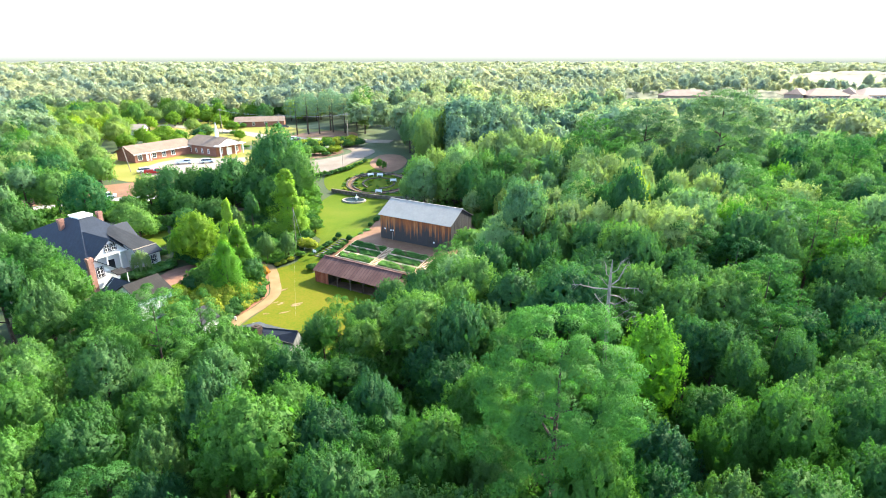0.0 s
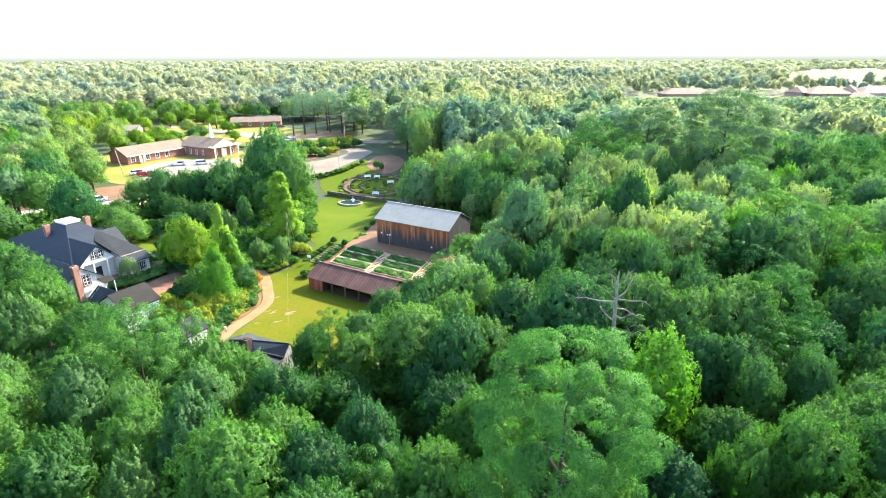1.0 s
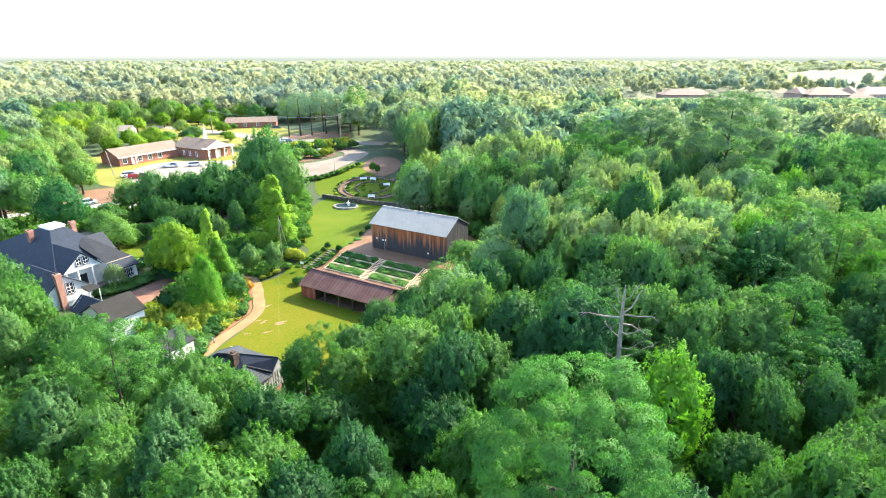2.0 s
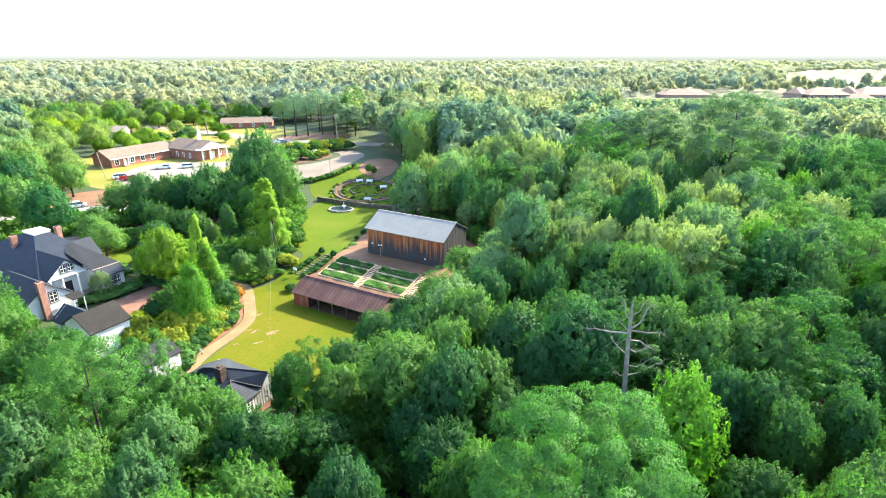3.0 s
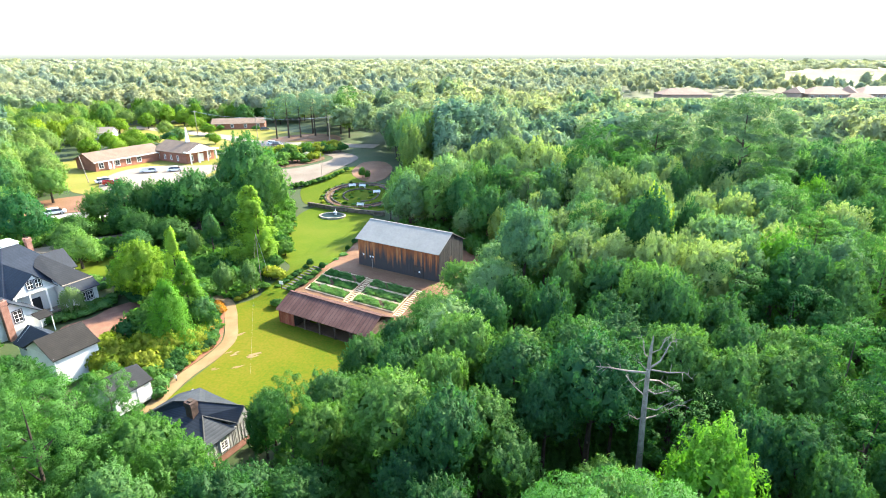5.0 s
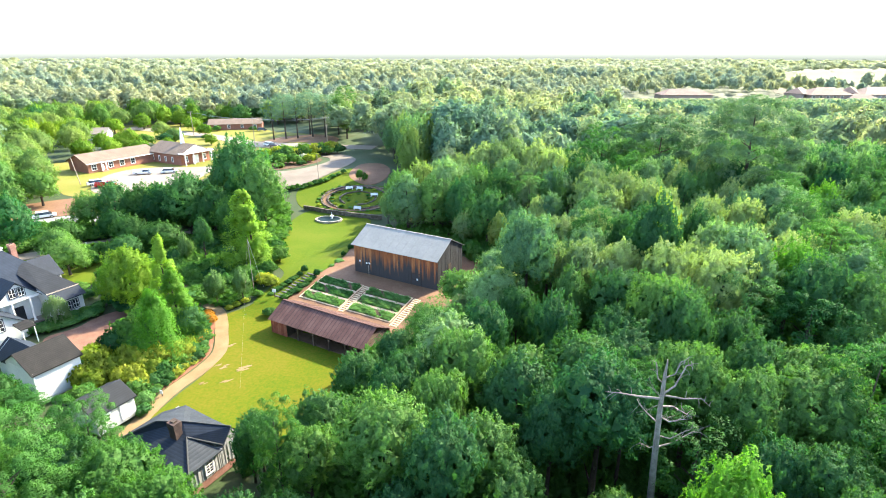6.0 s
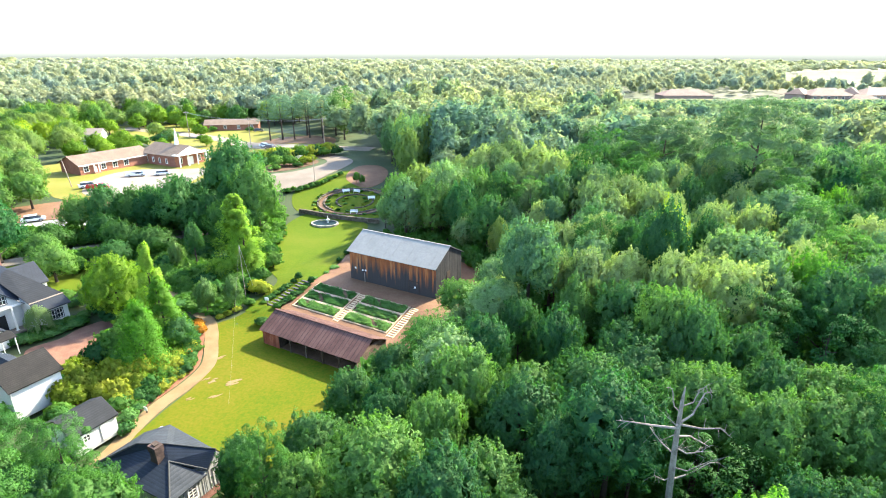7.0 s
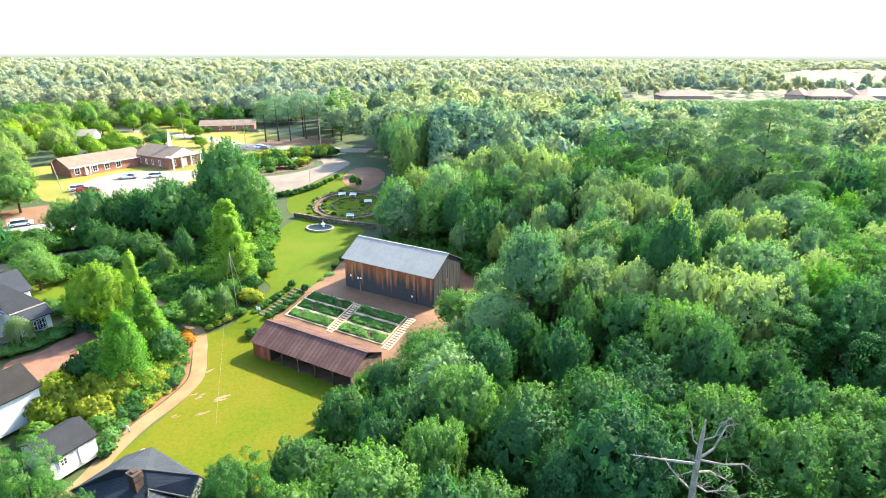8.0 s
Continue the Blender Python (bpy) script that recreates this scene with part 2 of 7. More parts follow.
L_CYP = leaf_mat("cypress_spray", (0.0688, 0.192, 0.0156), (0.213, 0.336, 0.0364), 0.44)
L_YOUNG = leaf_mat("young_leaf", (0.085, 0.18, 0.055), (0.22, 0.3, 0.12), 0.44)
L_GOLD = leaf_mat("golden_leaf", (0.13, 0.2, 0.016), (0.32, 0.34, 0.04), 0.46)
L_LIME = leaf_mat("lime_leaf", (0.075, 0.17, 0.014), (0.19, 0.3, 0.03), 0.46)
L_YELLOW = leaf_mat("yellow_leaf", (0.13, 0.22, 0.012), (0.27, 0.34, 0.03), 0.48)
L_SAGE = leaf_mat("sage_leaf", (0.07, 0.13, 0.05), (0.16, 0.24, 0.1), 0.42)
L_PINEB = leaf_mat("young_needle", (0.018, 0.108, 0.024), (0.058, 0.168, 0.032), 0.38)
L_TALL = leaf_mat("old_needle", (0.036, 0.088, 0.05), (0.09, 0.165, 0.085), 0.4)
L_SHRUB = leaf_mat("shrub_leaf", (0.0252, 0.106, 0.0196), (0.105, 0.219, 0.0364), 0.4)
L_CROP = leaf_mat("crop_leaf", (0.04, 0.14, 0.036), (0.12, 0.25, 0.07), 0.35)
L_ORANGE = leaf_mat("orange_flower", (0.3, 0.11, 0.012), (0.45, 0.22, 0.02), 0.3)
L_PALE = leaf_mat("pale_flower", (0.45, 0.44, 0.36), (0.7, 0.68, 0.6), 0.3)
# Distance haze is painted into the leaf colours below: paler and greyer farther off.
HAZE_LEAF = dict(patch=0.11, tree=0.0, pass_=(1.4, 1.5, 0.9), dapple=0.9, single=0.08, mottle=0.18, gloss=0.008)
L_MID = leaf_mat("hazed_mixed_leaf", (0.0893, 0.175, 0.116), (0.231, 0.29, 0.157), 0.46, **HAZE_LEAF)
L_MID_DARK = leaf_mat("hazed_needle", (0.0633, 0.147, 0.111), (0.152, 0.238, 0.148), 0.4, **HAZE_LEAF)
L_MID_GOLD = leaf_mat("hazed_gold_leaf", (0.17, 0.225, 0.13), (0.32, 0.345, 0.19), 0.5, **HAZE_LEAF)
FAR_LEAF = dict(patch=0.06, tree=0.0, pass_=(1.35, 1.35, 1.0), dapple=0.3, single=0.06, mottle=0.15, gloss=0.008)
L_FAR = leaf_mat("far_haze_leaf", (0.17, 0.23, 0.17), (0.32, 0.35, 0.22), 0.5, **FAR_LEAF)
L_HAZE = leaf_mat("horizon_haze_leaf", (0.27, 0.32, 0.27), (0.4, 0.42, 0.32), 0.5, **FAR_LEAF)
L_FAR_DARK = leaf_mat("far_haze_needle", (0.144, 0.218, 0.18), (0.241, 0.302, 0.228), 0.45, **FAR_LEAF)
L_FAR_GOLD = leaf_mat("far_haze_gold_leaf", (0.23, 0.269, 0.165), (0.36, 0.38, 0.231), 0.5, **FAR_LEAF)


def barn_board_mat():
    """Upright boards: orange-brown above, weathered grey-black where the damp has risen, in streaks."""
    m = mat("barn_board", [(0.16, 0.05, 0.018), (0.29, 0.1, 0.035), (0.42, 0.19, 0.08)], 0.7, rough=0.85, bump=0.5, fine=7, spread=0.16, stretch=(1.5, 1.5, 0.16))
    n, l = m.node_tree.nodes, m.node_tree.links
    b = n["Principled BSDF"]
    tc = n.new("ShaderNodeTexCoord")
    sep = n.new("ShaderNodeSeparateXYZ")
    l.new(tc.outputs["Object"], sep.inputs[0])
    noi = n.new("ShaderNodeTexNoise")
    noi.inputs["Scale"].default_value, noi.inputs["Detail"].default_value = 1.0, 4
    mp = n.new("ShaderNodeMapping")
    mp.inputs["Scale"].default_value = (2.6, 2.6, 0.3)
    l.new(tc.outputs["Object"], mp.inputs[0])
    l.new(mp.outputs[0], noi.inputs["Vector"])
    a = n.new("ShaderNodeMath")
    a.operation = "MULTIPLY_ADD"
    a.inputs[1].default_value, a.inputs[2].default_value = 3.2, -1.9
    l.new(noi.outputs["Fac"], a.inputs[0])
    i = n.new("ShaderNodeMath")
    i.operation = "MULTIPLY_ADD"
    i.inputs[1].default_value = 2.4
    inf = n.new("ShaderNodeObjectInfo")
    l.new(inf.outputs["Random"], i.inputs[0])
    l.new(a.outputs[0], i.inputs[2])
    s = n.new("ShaderNodeMath")
    s.operation = "ADD"
    l.new(sep.outputs["Z"], s.inputs[0])
    l.new(i.outputs[0], s.inputs[1])
    r = n.new("ShaderNodeMapRange")
    r.inputs["From Min"].default_value, r.inputs["From Max"].default_value = 2.9, 4.7
    l.new(s.outputs[0], r.inputs["Value"])
    mx = n.new("ShaderNodeMix")
    mx.data_type = "RGBA"
    mx.inputs[6].default_value = (0.05, 0.045, 0.045, 1)
    l.new(r.outputs[0], mx.inputs["Factor"])
    old = b.inputs["Base Color"].links[0].from_socket
    l.new(old, mx.inputs[7])
    l.new(mx.outputs[2], b.inputs["Base Color"])
    return m


M_BARN = barn_board_mat()


def courses(m, pitch):
    """Lays a shingle roof in courses: a graded tone over each, darkest at its lap line."""
    n, l = m.node_tree.nodes, m.node_tree.links
    b = n["Principled BSDF"]
    tc, wav = n.new("ShaderNodeTexCoord"), n.new("ShaderNodeTexWave")
    wav.bands_direction, wav.wave_profile = "Z", "SAW"
    wav.inputs["Scale"].default_value = 0.314 / pitch
    wav.inputs["Distortion"].default_value, wav.inputs["Detail"].default_value = 0.6, 2
    l.new(tc.outputs["Object"], wav.inputs["Vector"])
    mr, mx = n.new("ShaderNodeMapRange"), n.new("ShaderNodeMix")
    mr.inputs["To Min"].default_value, mr.inputs["To Max"].default_value = 0.62, 1.2
    l.new(wav.outputs["Fac"], mr.inputs["Value"])
    mx.data_type, mx.blend_type = "RGBA", "MULTIPLY"
    mx.inputs["Factor"].default_value = 1
    l.new(b.inputs["Base Color"].links[0].from_socket, mx.inputs[6])
    l.new(mr.outputs[0], mx.inputs[7])
    l.new(mx.outputs[2], b.inputs["Base Color"])


for m_ in (M_SHING, M_SHING_B, M_SHING_LIT, M_SHING_G, M_SHING_T):
    courses(m_, 0.12)



# ---- building helpers ----
def thing(name, x, y, z, yaw=0.0, label="", category="", group="", kind=""):
    ob = new(name)
    ob.empty_display_size = 0.3
    ob.matrix_world = pose(x, y, z, 0, 0, yaw)
    return tagged(ob, label, category, group, kind)


def part(name, bm, material, parent=None, label=""):
    me = bpy.data.meshes.new(name)
    bm.to_mesh(me)
    bm.free()
    me.materials.append(material)
    ob = new(name, me)
    ob.parent = parent
    return tagged(ob, label)


def box(bm, x0, x1, y0, y1, z0, z1):
    v = [bm.verts.new((x, y, z)) for z in (z0, z1) for x, y in ((x0, y0), (x1, y0), (x1, y1), (x0, y1))]
    for f in ((3, 2, 1, 0), (4, 5, 6, 7), (0, 1, 5, 4), (1, 2, 6, 5), (2, 3, 7, 6), (3, 0, 4, 7)):
        bm.faces.new([v[i] for i in f])
    return v


def hull(bm, low, high):
    """A solid between two rings of points."""
    a, b = [bm.verts.new(p) for p in low], [bm.verts.new(p) for p in high]
    bm.faces.new(a[::-1])
    bm.faces.new(b)
    k = len(a)
    for i in range(k):
        j = (i + 1) % k
        bm.faces.new((a[i], a[j], b[j], b[i]))


def slab(bm, corners, thick):
    """A roof slab: four or three upper corners, thickened straight down."""
    hull(bm, [(x, y, z - thick) for x, y, z in corners], corners)


def tube(bm, points, radii, sides=6):
    rings = []
    for i, p in enumerate(points):
        p = Vector(p)
        d = (Vector(points[min(i + 1, len(points) - 1)]) - Vector(points[max(i - 1, 0)])).normalized()
        s = d.cross(Vector((0.31, 0.9, 0.2))).normalized()
        t = d.cross(s)
        rings.append([bm.verts.new(p + radii[i] * (math.cos(a) * s + math.sin(a) * t)) for a in (2 * math.pi * k / sides for k in range(sides))])
    for a, b in zip(rings, rings[1:]):
        for k in range(sides):
            bm.faces.new((a[k], a[(k + 1) % sides], b[(k + 1) % sides], b[k]))
    bm.faces.new(rings[0][::-1])
    bm.faces.new(rings[-1])


def B():
    return bmesh.new()


def one(fn, *args):
    bm = bmesh.new()
    fn(bm, *args)
    return bm


def boards(bm, p0, p1, z0, top, width, thick, rng, gap=0.012):
    """Upright boards side by side from p0 to p1 (plan points); top(s) gives the upper end at s metres along."""
    p0, p1 = Vector((*p0, 0)), Vector((*p1, 0))
    d = (p1 - p0)
    n = max(1, round(d.length / width))
    w = d.length / n
    d.normalize()
    out = Vector((d.y, -d.x, 0))
    for i in range(n):
        s0, s1 = i * w + gap / 2, (i + 1) * w - gap / 2
        o = thick * (0.6 + 0.8 * rng.random())
        a, b = p0 + d * s0, p0 + d * s1
        zt0, zt1 = top(s0), top(s1)
        zb = z0 + 0.05 * rng.random()
        ring = [a, b, b + out * o, a + out * o]
        hull(bm, [(q.x, q.y, zb) for q in ring], [(q.x, q.y, z) for q, z in zip(ring, (zt0, zt1, zt1, zt0))])


def board_parts(parent, name, p0, p1, z0, top, width, thick, rng, material):
    """The same boards, each one a part of its own under a wall."""
    bm = B()
    boards(bm, p0, p1, z0, top, width, thick, rng)
    wall = None
    for i in range(0, len(bm.verts), 8):
        bm.verts.ensure_lookup_table()
        ids = list(range(i, i + 8))
        co = [bm.verts[k].co.copy() for k in ids]
        one_ = bmesh.new()
        hull(one_, co[:4], co[4:])
        part("board", one_, material, parent)
    bm.free()


def clap(bm, p0, p1, z0, z1, step, thick):
    """Lapped siding from p0 to p1: one saw-toothed sheet."""
    p0, p1 = Vector((*p0, 0)), Vector((*p1, 0))
    d = (p1 - p0).normalized()
    out = Vector((d.y, -d.x, 0)) * thick
    n = max(1, int((z1 - z0) / step))
    st = (z1 - z0) / n
    prof = [(0.0, z0)]
    for i in range(n):
        prof += [(1.0, z0 + i * st), (0.25, z0 + (i + 1) * st)]
    prof.append((0.0, z1))
    hull(bm, [tuple(p0 + out * k + Vector((0, 0, z))) for k, z in prof], [tuple(p1 + out * k + Vector((0, 0, z))) for k, z in prof])
    bmesh.ops.recalc_face_normals(bm, faces=bm.faces[:])


def window(parent, name, x, y, z, w, h, face, panes=(2, 2), frame_mat=None):
    """A sash window set on a wall; face: '-y', '+x', '-x' or '+y' of the parent's own axes."""
    frame_mat = frame_mat or M_TRIM
    turn = {"-y": 0, "+x": 90, "+y": 180, "-x": -90}[face]
    m = pose(x, y, z, 0, 0, turn)
    bm = B()
    t = 0.09
    for a in ((-w / 2 - t, w / 2 + t, -0.07, 0.05, -t, 0), (-w / 2 - t, w / 2 + t, -0.07, 0.05, h, h + t), (-w / 2 - t, -w / 2, -0.07, 0.05, 0, h), (w / 2, w / 2 + t, -0.07, 0.05, 0, h)):
        box(bm, *a)
    bm.transform(m)
    win = part(name, bm, frame_mat, parent)
    nx, nz = panes
    bm = B()
    for a in ((-w / 2 + 0.003, w / 2 - 0.003, -0.05, 0.03, 0.003, 0.05), (-w / 2 + 0.003, w / 2 - 0.003, -0.05, 0.03, h - 0.05, h - 0.003), (-w / 2 + 0.003, -w / 2 + 0.05, -0.05, 0.03, 0.05, h - 0.05), (w / 2 - 0.05, w / 2 - 0.003, -0.05, 0.03, 0.05, h - 0.05)):
        box(bm, *a)
    for i in range(1, nx):
        c = -w / 2 + w * i / nx
        box(bm, c - 0.025, c + 0.025, -0.045, 0.03, 0, h)
    for i in range(1, nz):
        c = h * i / nz
        box(bm, -w / 2, w / 2, -0.05, 0.03, c - 0.025, c + 0.025)
    bm.transform(m)
    part("sash", bm, M_TRIM, win, "white sash bars")
    for i in range(nx):
        for k in range(nz):
            g = one(box, -w / 2 + w * i / nx + 0.02, -w / 2 + w * (i + 1) / nx - 0.02, -0.02, 0.0, h * k / nz + 0.02, h * (k + 1) / nz - 0.02)
            g.transform(m)
            part("pane", g, M_GLASS, win)
    return win


# ---- the lie of the land ----
YAW = -30.5
BU = Vector((math.cos(radians(YAW)), math.sin(radians(YAW))))
BV = Vector((-BU.y, BU.x))
BARN_AT = Vector((-12.22, 89.75))


def ease(a, b, v):
    s = min(max((v - a) / (b - a), 0.0), 1.0)
    return s * s * (3 - 2 * s)


def barn_uv(x, y):
    d = Vector((x, y)) - BARN_AT
    return d.dot(BU), d.dot(BV)


def at_uv(u, v):
    p = BARN_AT + BU * u + BV * v
    return p.x, p.y


def land(x, y):
    u, v = barn_uv(x, y)
    h = 1.6 * ease(-12.5, -2.5, v) * ease(-16, -6, u) * (1 - ease(30, 60, v))
    h += ease(118, 158, y) * (1.5 + 3 * ease(-80, -45, x)) * (1 - ease(0, 40, x)) * (1 - ease(260, 400, y))
    h -= 0.75 * (1 - ease(-17, -12, v)) * ease(-22, -12, u)
    return h


def curve_ring(points, n=6, closed=True):
    """A smooth line through plan points."""
    out, k = [], len(points)
    last = k if closed else k - 1
    for i in range(last):
        if closed:
            p = [Vector(points[(i + j) % k]) for j in (-1, 0, 1, 2)]
        else:
            p = [Vector(points[min(max(i + j, 0), k - 1)]) for j in (-1, 0, 1, 2)]
        for s in range(n):
            t = s / n
            out.append(0.5 * ((2 * p[1]) + (p[2] - p[0]) * t + (2 * p[0] - 5 * p[1] + 4 * p[2] - p[3]) * t * t + (3 * p[1] - p[0] - 3 * p[2] + p[3]) * t ** 3))
    if not closed:
        out.append(Vector(points[-1]))
    return out


def drape(name, ring, material, lift, cell=2.0, label="", category="", depth=0.25):
    """A flat surface of a given outline laid over the land, with an edge that goes into it."""
    bm = B()
    f = bm.faces.new([bm.verts.new((p[0], p[1], 0)) for p in ring])
    f.normal_update()
    if f.normal.z < 0:
        f.normal_flip()
    bmesh.ops.triangulate(bm, faces=bm.faces[:])
    xs, ys = [p[0] for p in ring], [p[1] for p in ring]
    for lo, hi, no in ((min(xs), max(xs), (1, 0, 0)), (min(ys), max(ys), (0, 1, 0))):
        c = math.ceil(lo / cell) * cell
        while c < hi:
            bmesh.ops.bisect_plane(bm, geom=bm.verts[:] + bm.edges[:] + bm.faces[:], plane_co=(no[0] * c, no[1] * c, 0), plane_no=no)
            c += cell
    for v in bm.verts:
        v.co.z = land(v.co.x, v.co.y) + lift
    rim = [e for e in bm.edges if e.is_boundary]
    ext = bmesh.ops.extrude_edge_only(bm, edges=rim)
    for v in ext["geom"]:
        if isinstance(v, bmesh.types.BMVert):
            v.co.z -= depth
    return tagged(part(name, bm, material), label, category, kind="structure")


def strip(points, width, n=5):
    """The outline of a band of a given width along a line."""
    line = curve_ring(points, n, False)
    left, right = [], []
    for i, p in enumerate(line):
        d = (line[min(i + 1, len(line) - 1)] - line[max(i - 1, 0)]).normalized()
        s = Vector((-d.y, d.x)) * width / 2
        left.append(p + s)
        right.append(p - s)
    return left + right[::-1]


def inside(x, y, poly):
    c = False
    for (x0, y0), (x1, y1) in zip(poly, poly[1:] + poly[:1]):
        if (y0 > y) != (y1 > y) and x < (x1 - x0) * (y - y0) / (y1 - y0) + x0:
            c = not c
    return c


# ---- ground, lawns, paths and roads ----
def axis(lo, hi, step, far, grow):
    a = list(np.arange(lo, hi + step, step))
    s = step
    while a[-1] < far:
        s *= grow
        a.append(a[-1] + s)
    s, b = step, [lo]
    while b[-1] > -far:
        s *= grow
        b.append(b[-1] - s)
    return np.array(b[:0:-1] + a)


def make_ground():
    xs, ys = axis(-130, 60, 2.0, 4500, 1.25), axis(20, 200, 2.0, 4500, 1.25)
    verts = [(x, y, land(x, y)) for y in ys for x in xs]
    w = len(xs)
    faces = [(j * w + i, j * w + i + 1, (j + 1) * w + i + 1, (j + 1) * w + i) for j in range(len(ys) - 1) for i in range(w - 1)]
    me = bpy.data.meshes.new("ground")
    me.from_pydata(verts, [], faces)
    me.materials.append(M_FLOOR)
    for p in me.polygons:
        p.use_smooth = True
    tagged(new("ground", me), "leaf-strewn woodland ground reaching to the horizon", "ground", kind="structure")


make_ground()
LAWN = [(-30.3, 78.5), (-27.6, 81.0), (-23.8, 84.0), (-21.5, 81.5), (-19, 76), (-6, 68), (-4, 64), (-9, 54), (-13, 49), (-19, 50), (-26, 51), (-29.5, 52.5), (-28.6, 58), (-27, 63), (-26.4, 67), (-27.3, 71), (-29, 75)]
drape("lawn", curve_ring(LAWN, 4), M_LAWN_DRY, 0.06, label="sun-dried mown lawn between the path and the open shed", category="lawn")
drape("lawn", curve_ring([(-27.0, 82.0), (-24.5, 90), (-27, 96), (-31.5, 103), (-30.5, 112), (-31.5, 122), (-28, 129), (-20, 126.5), (-13.5, 123), (-14.2, 114), (-14.8, 101), (-16.2, 94), (-18.5, 88), (-21.8, 82.5)], 4), M_LAWN, 0.05, label="green mown lawn rising towards the pond", category="lawn")
drape("barn_yard", curve_ring([(-17.5, 90), (-15.2, 96), (-13.8, 103), (-8, 104), (2, 99), (9, 93), (8, 85), (5, 76), (-1, 69.5), (-5, 69.5), (-12, 74.5), (-19, 79), (-21.5, 81.5), (-21, 85)], 4), M_CLAY, 0.09, label="bare red-clay yard round the barn and the terraces", category="yard")
drape("garden_path", strip([(-44, 90), (-38.2, 86.1), (-34.7, 82.7), (-31.6, 79.8), (-29.9, 76.6), (-28.6, 73.1), (-27.4, 69.8), (-27.1, 67.2), (-27.9, 63.6), (-29.2, 60.3), (-30.0, 56.7), (-30.4, 52.4), (-31.5, 48), (-34, 43)], 1.75, 6), M_PATH, 0.09, label="pale sandy garden path curving along the lawn", category="path")
drape("flower_border", curve_ring([(-45, 63), (-41, 59.5), (-36, 58.5), (-31.8, 58), (-30.2, 60.8), (-29, 64), (-28.2, 67.5), (-28.6, 70), (-29.8, 73.5), (-31, 77), (-33, 80), (-37, 78), (-38.5, 72), (-40, 68)], 4), M_MULCH, 0.075, label="mulched planting bed beside the garden path", category="flower bed")
drape("clay_court", curve_ring([(-51, 70.5), (-48.6, 73.5), (-47.6, 76.5), (-45, 79), (-42.5, 77), (-41.6, 73), (-41.2, 68.5), (-42, 65), (-47, 66.5)], 4), M_BRICKPAVE, 0.13, label="red-clay and brick forecourt before the white house", category="forecourt")
drape("house_lawn", curve_ring([(-58, 88), (-55, 91), (-62, 101), (-76, 104), (-80, 98), (-70, 92)], 4), M_LAWN, 0.06, label="shaded lawn behind the white house", category="lawn")
drape("driveway", strip([(-46, 116), (-56, 112.5), (-66, 108.5), (-73, 103), (-82, 98), (-92, 94)], 4.2, 5), M_CONC, 0.12, label="worn concrete driveway behind the house under trees", category="driveway")
drape("side_road", strip([(-60, 128), (-74, 126.5), (-84, 124.0), (-95, 118.5), (-112, 108), (-135, 92)], 6.0, 5), M_ASPH, 0.13, label="pale asphalt side road past the trees", category="road")
drape("road_verge", curve_ring([(-70, 129.5), (-84, 128), (-96, 123), (-108, 117), (-112, 126), (-100, 136), (-88, 142), (-74, 142)], 4), M_CLAY, 0.06, label="orange-brown bare verge under roadside trees", category="verge")
drape("campus_grass", curve_ring([(-118, 160), (-104, 152), (-92, 142), (-70, 143), (-62, 160), (-58, 178), (-66, 190), (-80, 196), (-100, 200), (-122, 188), (-126, 172)], 4), M_VERGE, 0.06, label="sun-bleached grass round the brick building", category="grass")
drape("parking_lot", curve_ring([(-88, 145), (-96, 160), (-95.5, 171), (-89, 176.5), (-72, 176), (-66, 168), (-68, 146)], 4), M_CONC, 0.12, label="bright concrete parking lot before the brick building", category="parking lot")
drape("upper_lot", curve_ring([(-40, 142.5), (-48, 147), (-47, 154), (-39.5, 157.5), (-34.5, 164), (-31.5, 171), (-33, 177), (-40, 182), (-46, 188), (-40, 190), (-32, 185), (-26.5, 180), (-23.6, 174), (-24.2, 167), (-26.5, 159), (-30, 150), (-35.5, 143)], 4), M_GRAVEL, 0.12, label="pale gravel and concrete upper parking area", category="parking lot")
drape("island_bed", curve_ring([(-49, 157), (-41, 160), (-36.5, 166), (-34, 172), (-36, 176.5), (-44, 180), (-54, 178), (-56, 166)], 4), M_SOIL, 0.09, label="mulched island bed planted with shrubs beside the lot", category="flower bed")
drape("pine_litter", curve_ring([(-70, 212), (-56, 212), (-42, 207), (-36, 210), (-38, 222), (-50, 230), (-66, 230)], 4), M_CLAY, 0.1, label="brown needle litter beneath the roadside pines", category="ground cover")
drape("street", strip([(-20, 196), (-40, 200), (-56, 206), (-72, 222), (-90, 240), (-115, 256), (-150, 275)], 8.0, 5), M_CONC, 0.13, label="sunlit street past the far houses", category="road")
drape("street_lawn", curve_ring([(-30, 190), (-55, 196), (-75, 205), (-100, 215), (-150, 262), (-150, 290), (-100, 285), (-70, 255), (-45, 222)], 4), M_VERGE, 0.05, label="sun-bleached lawns along the far street", category="grass")
drape("slope_clay", curve_ring([(-22.5, 152), (-21, 166), (-15, 167), (-11.5, 158), (-12.5, 148), (-17, 144.5)], 4), M_CLAY, 0.08, label="bare red-clay slope above the round garden", category="slope")
drape("upper_lawn", curve_ring([(-31, 131), (-34, 141), (-30, 149), (-25, 158), (-22, 160), (-22, 150), (-14, 144), (-8, 142), (-8, 130), (-14, 126.5), (-24, 130)], 4), M_LAWN, 0.05, label="sloping lawn round the circular garden", category="lawn")


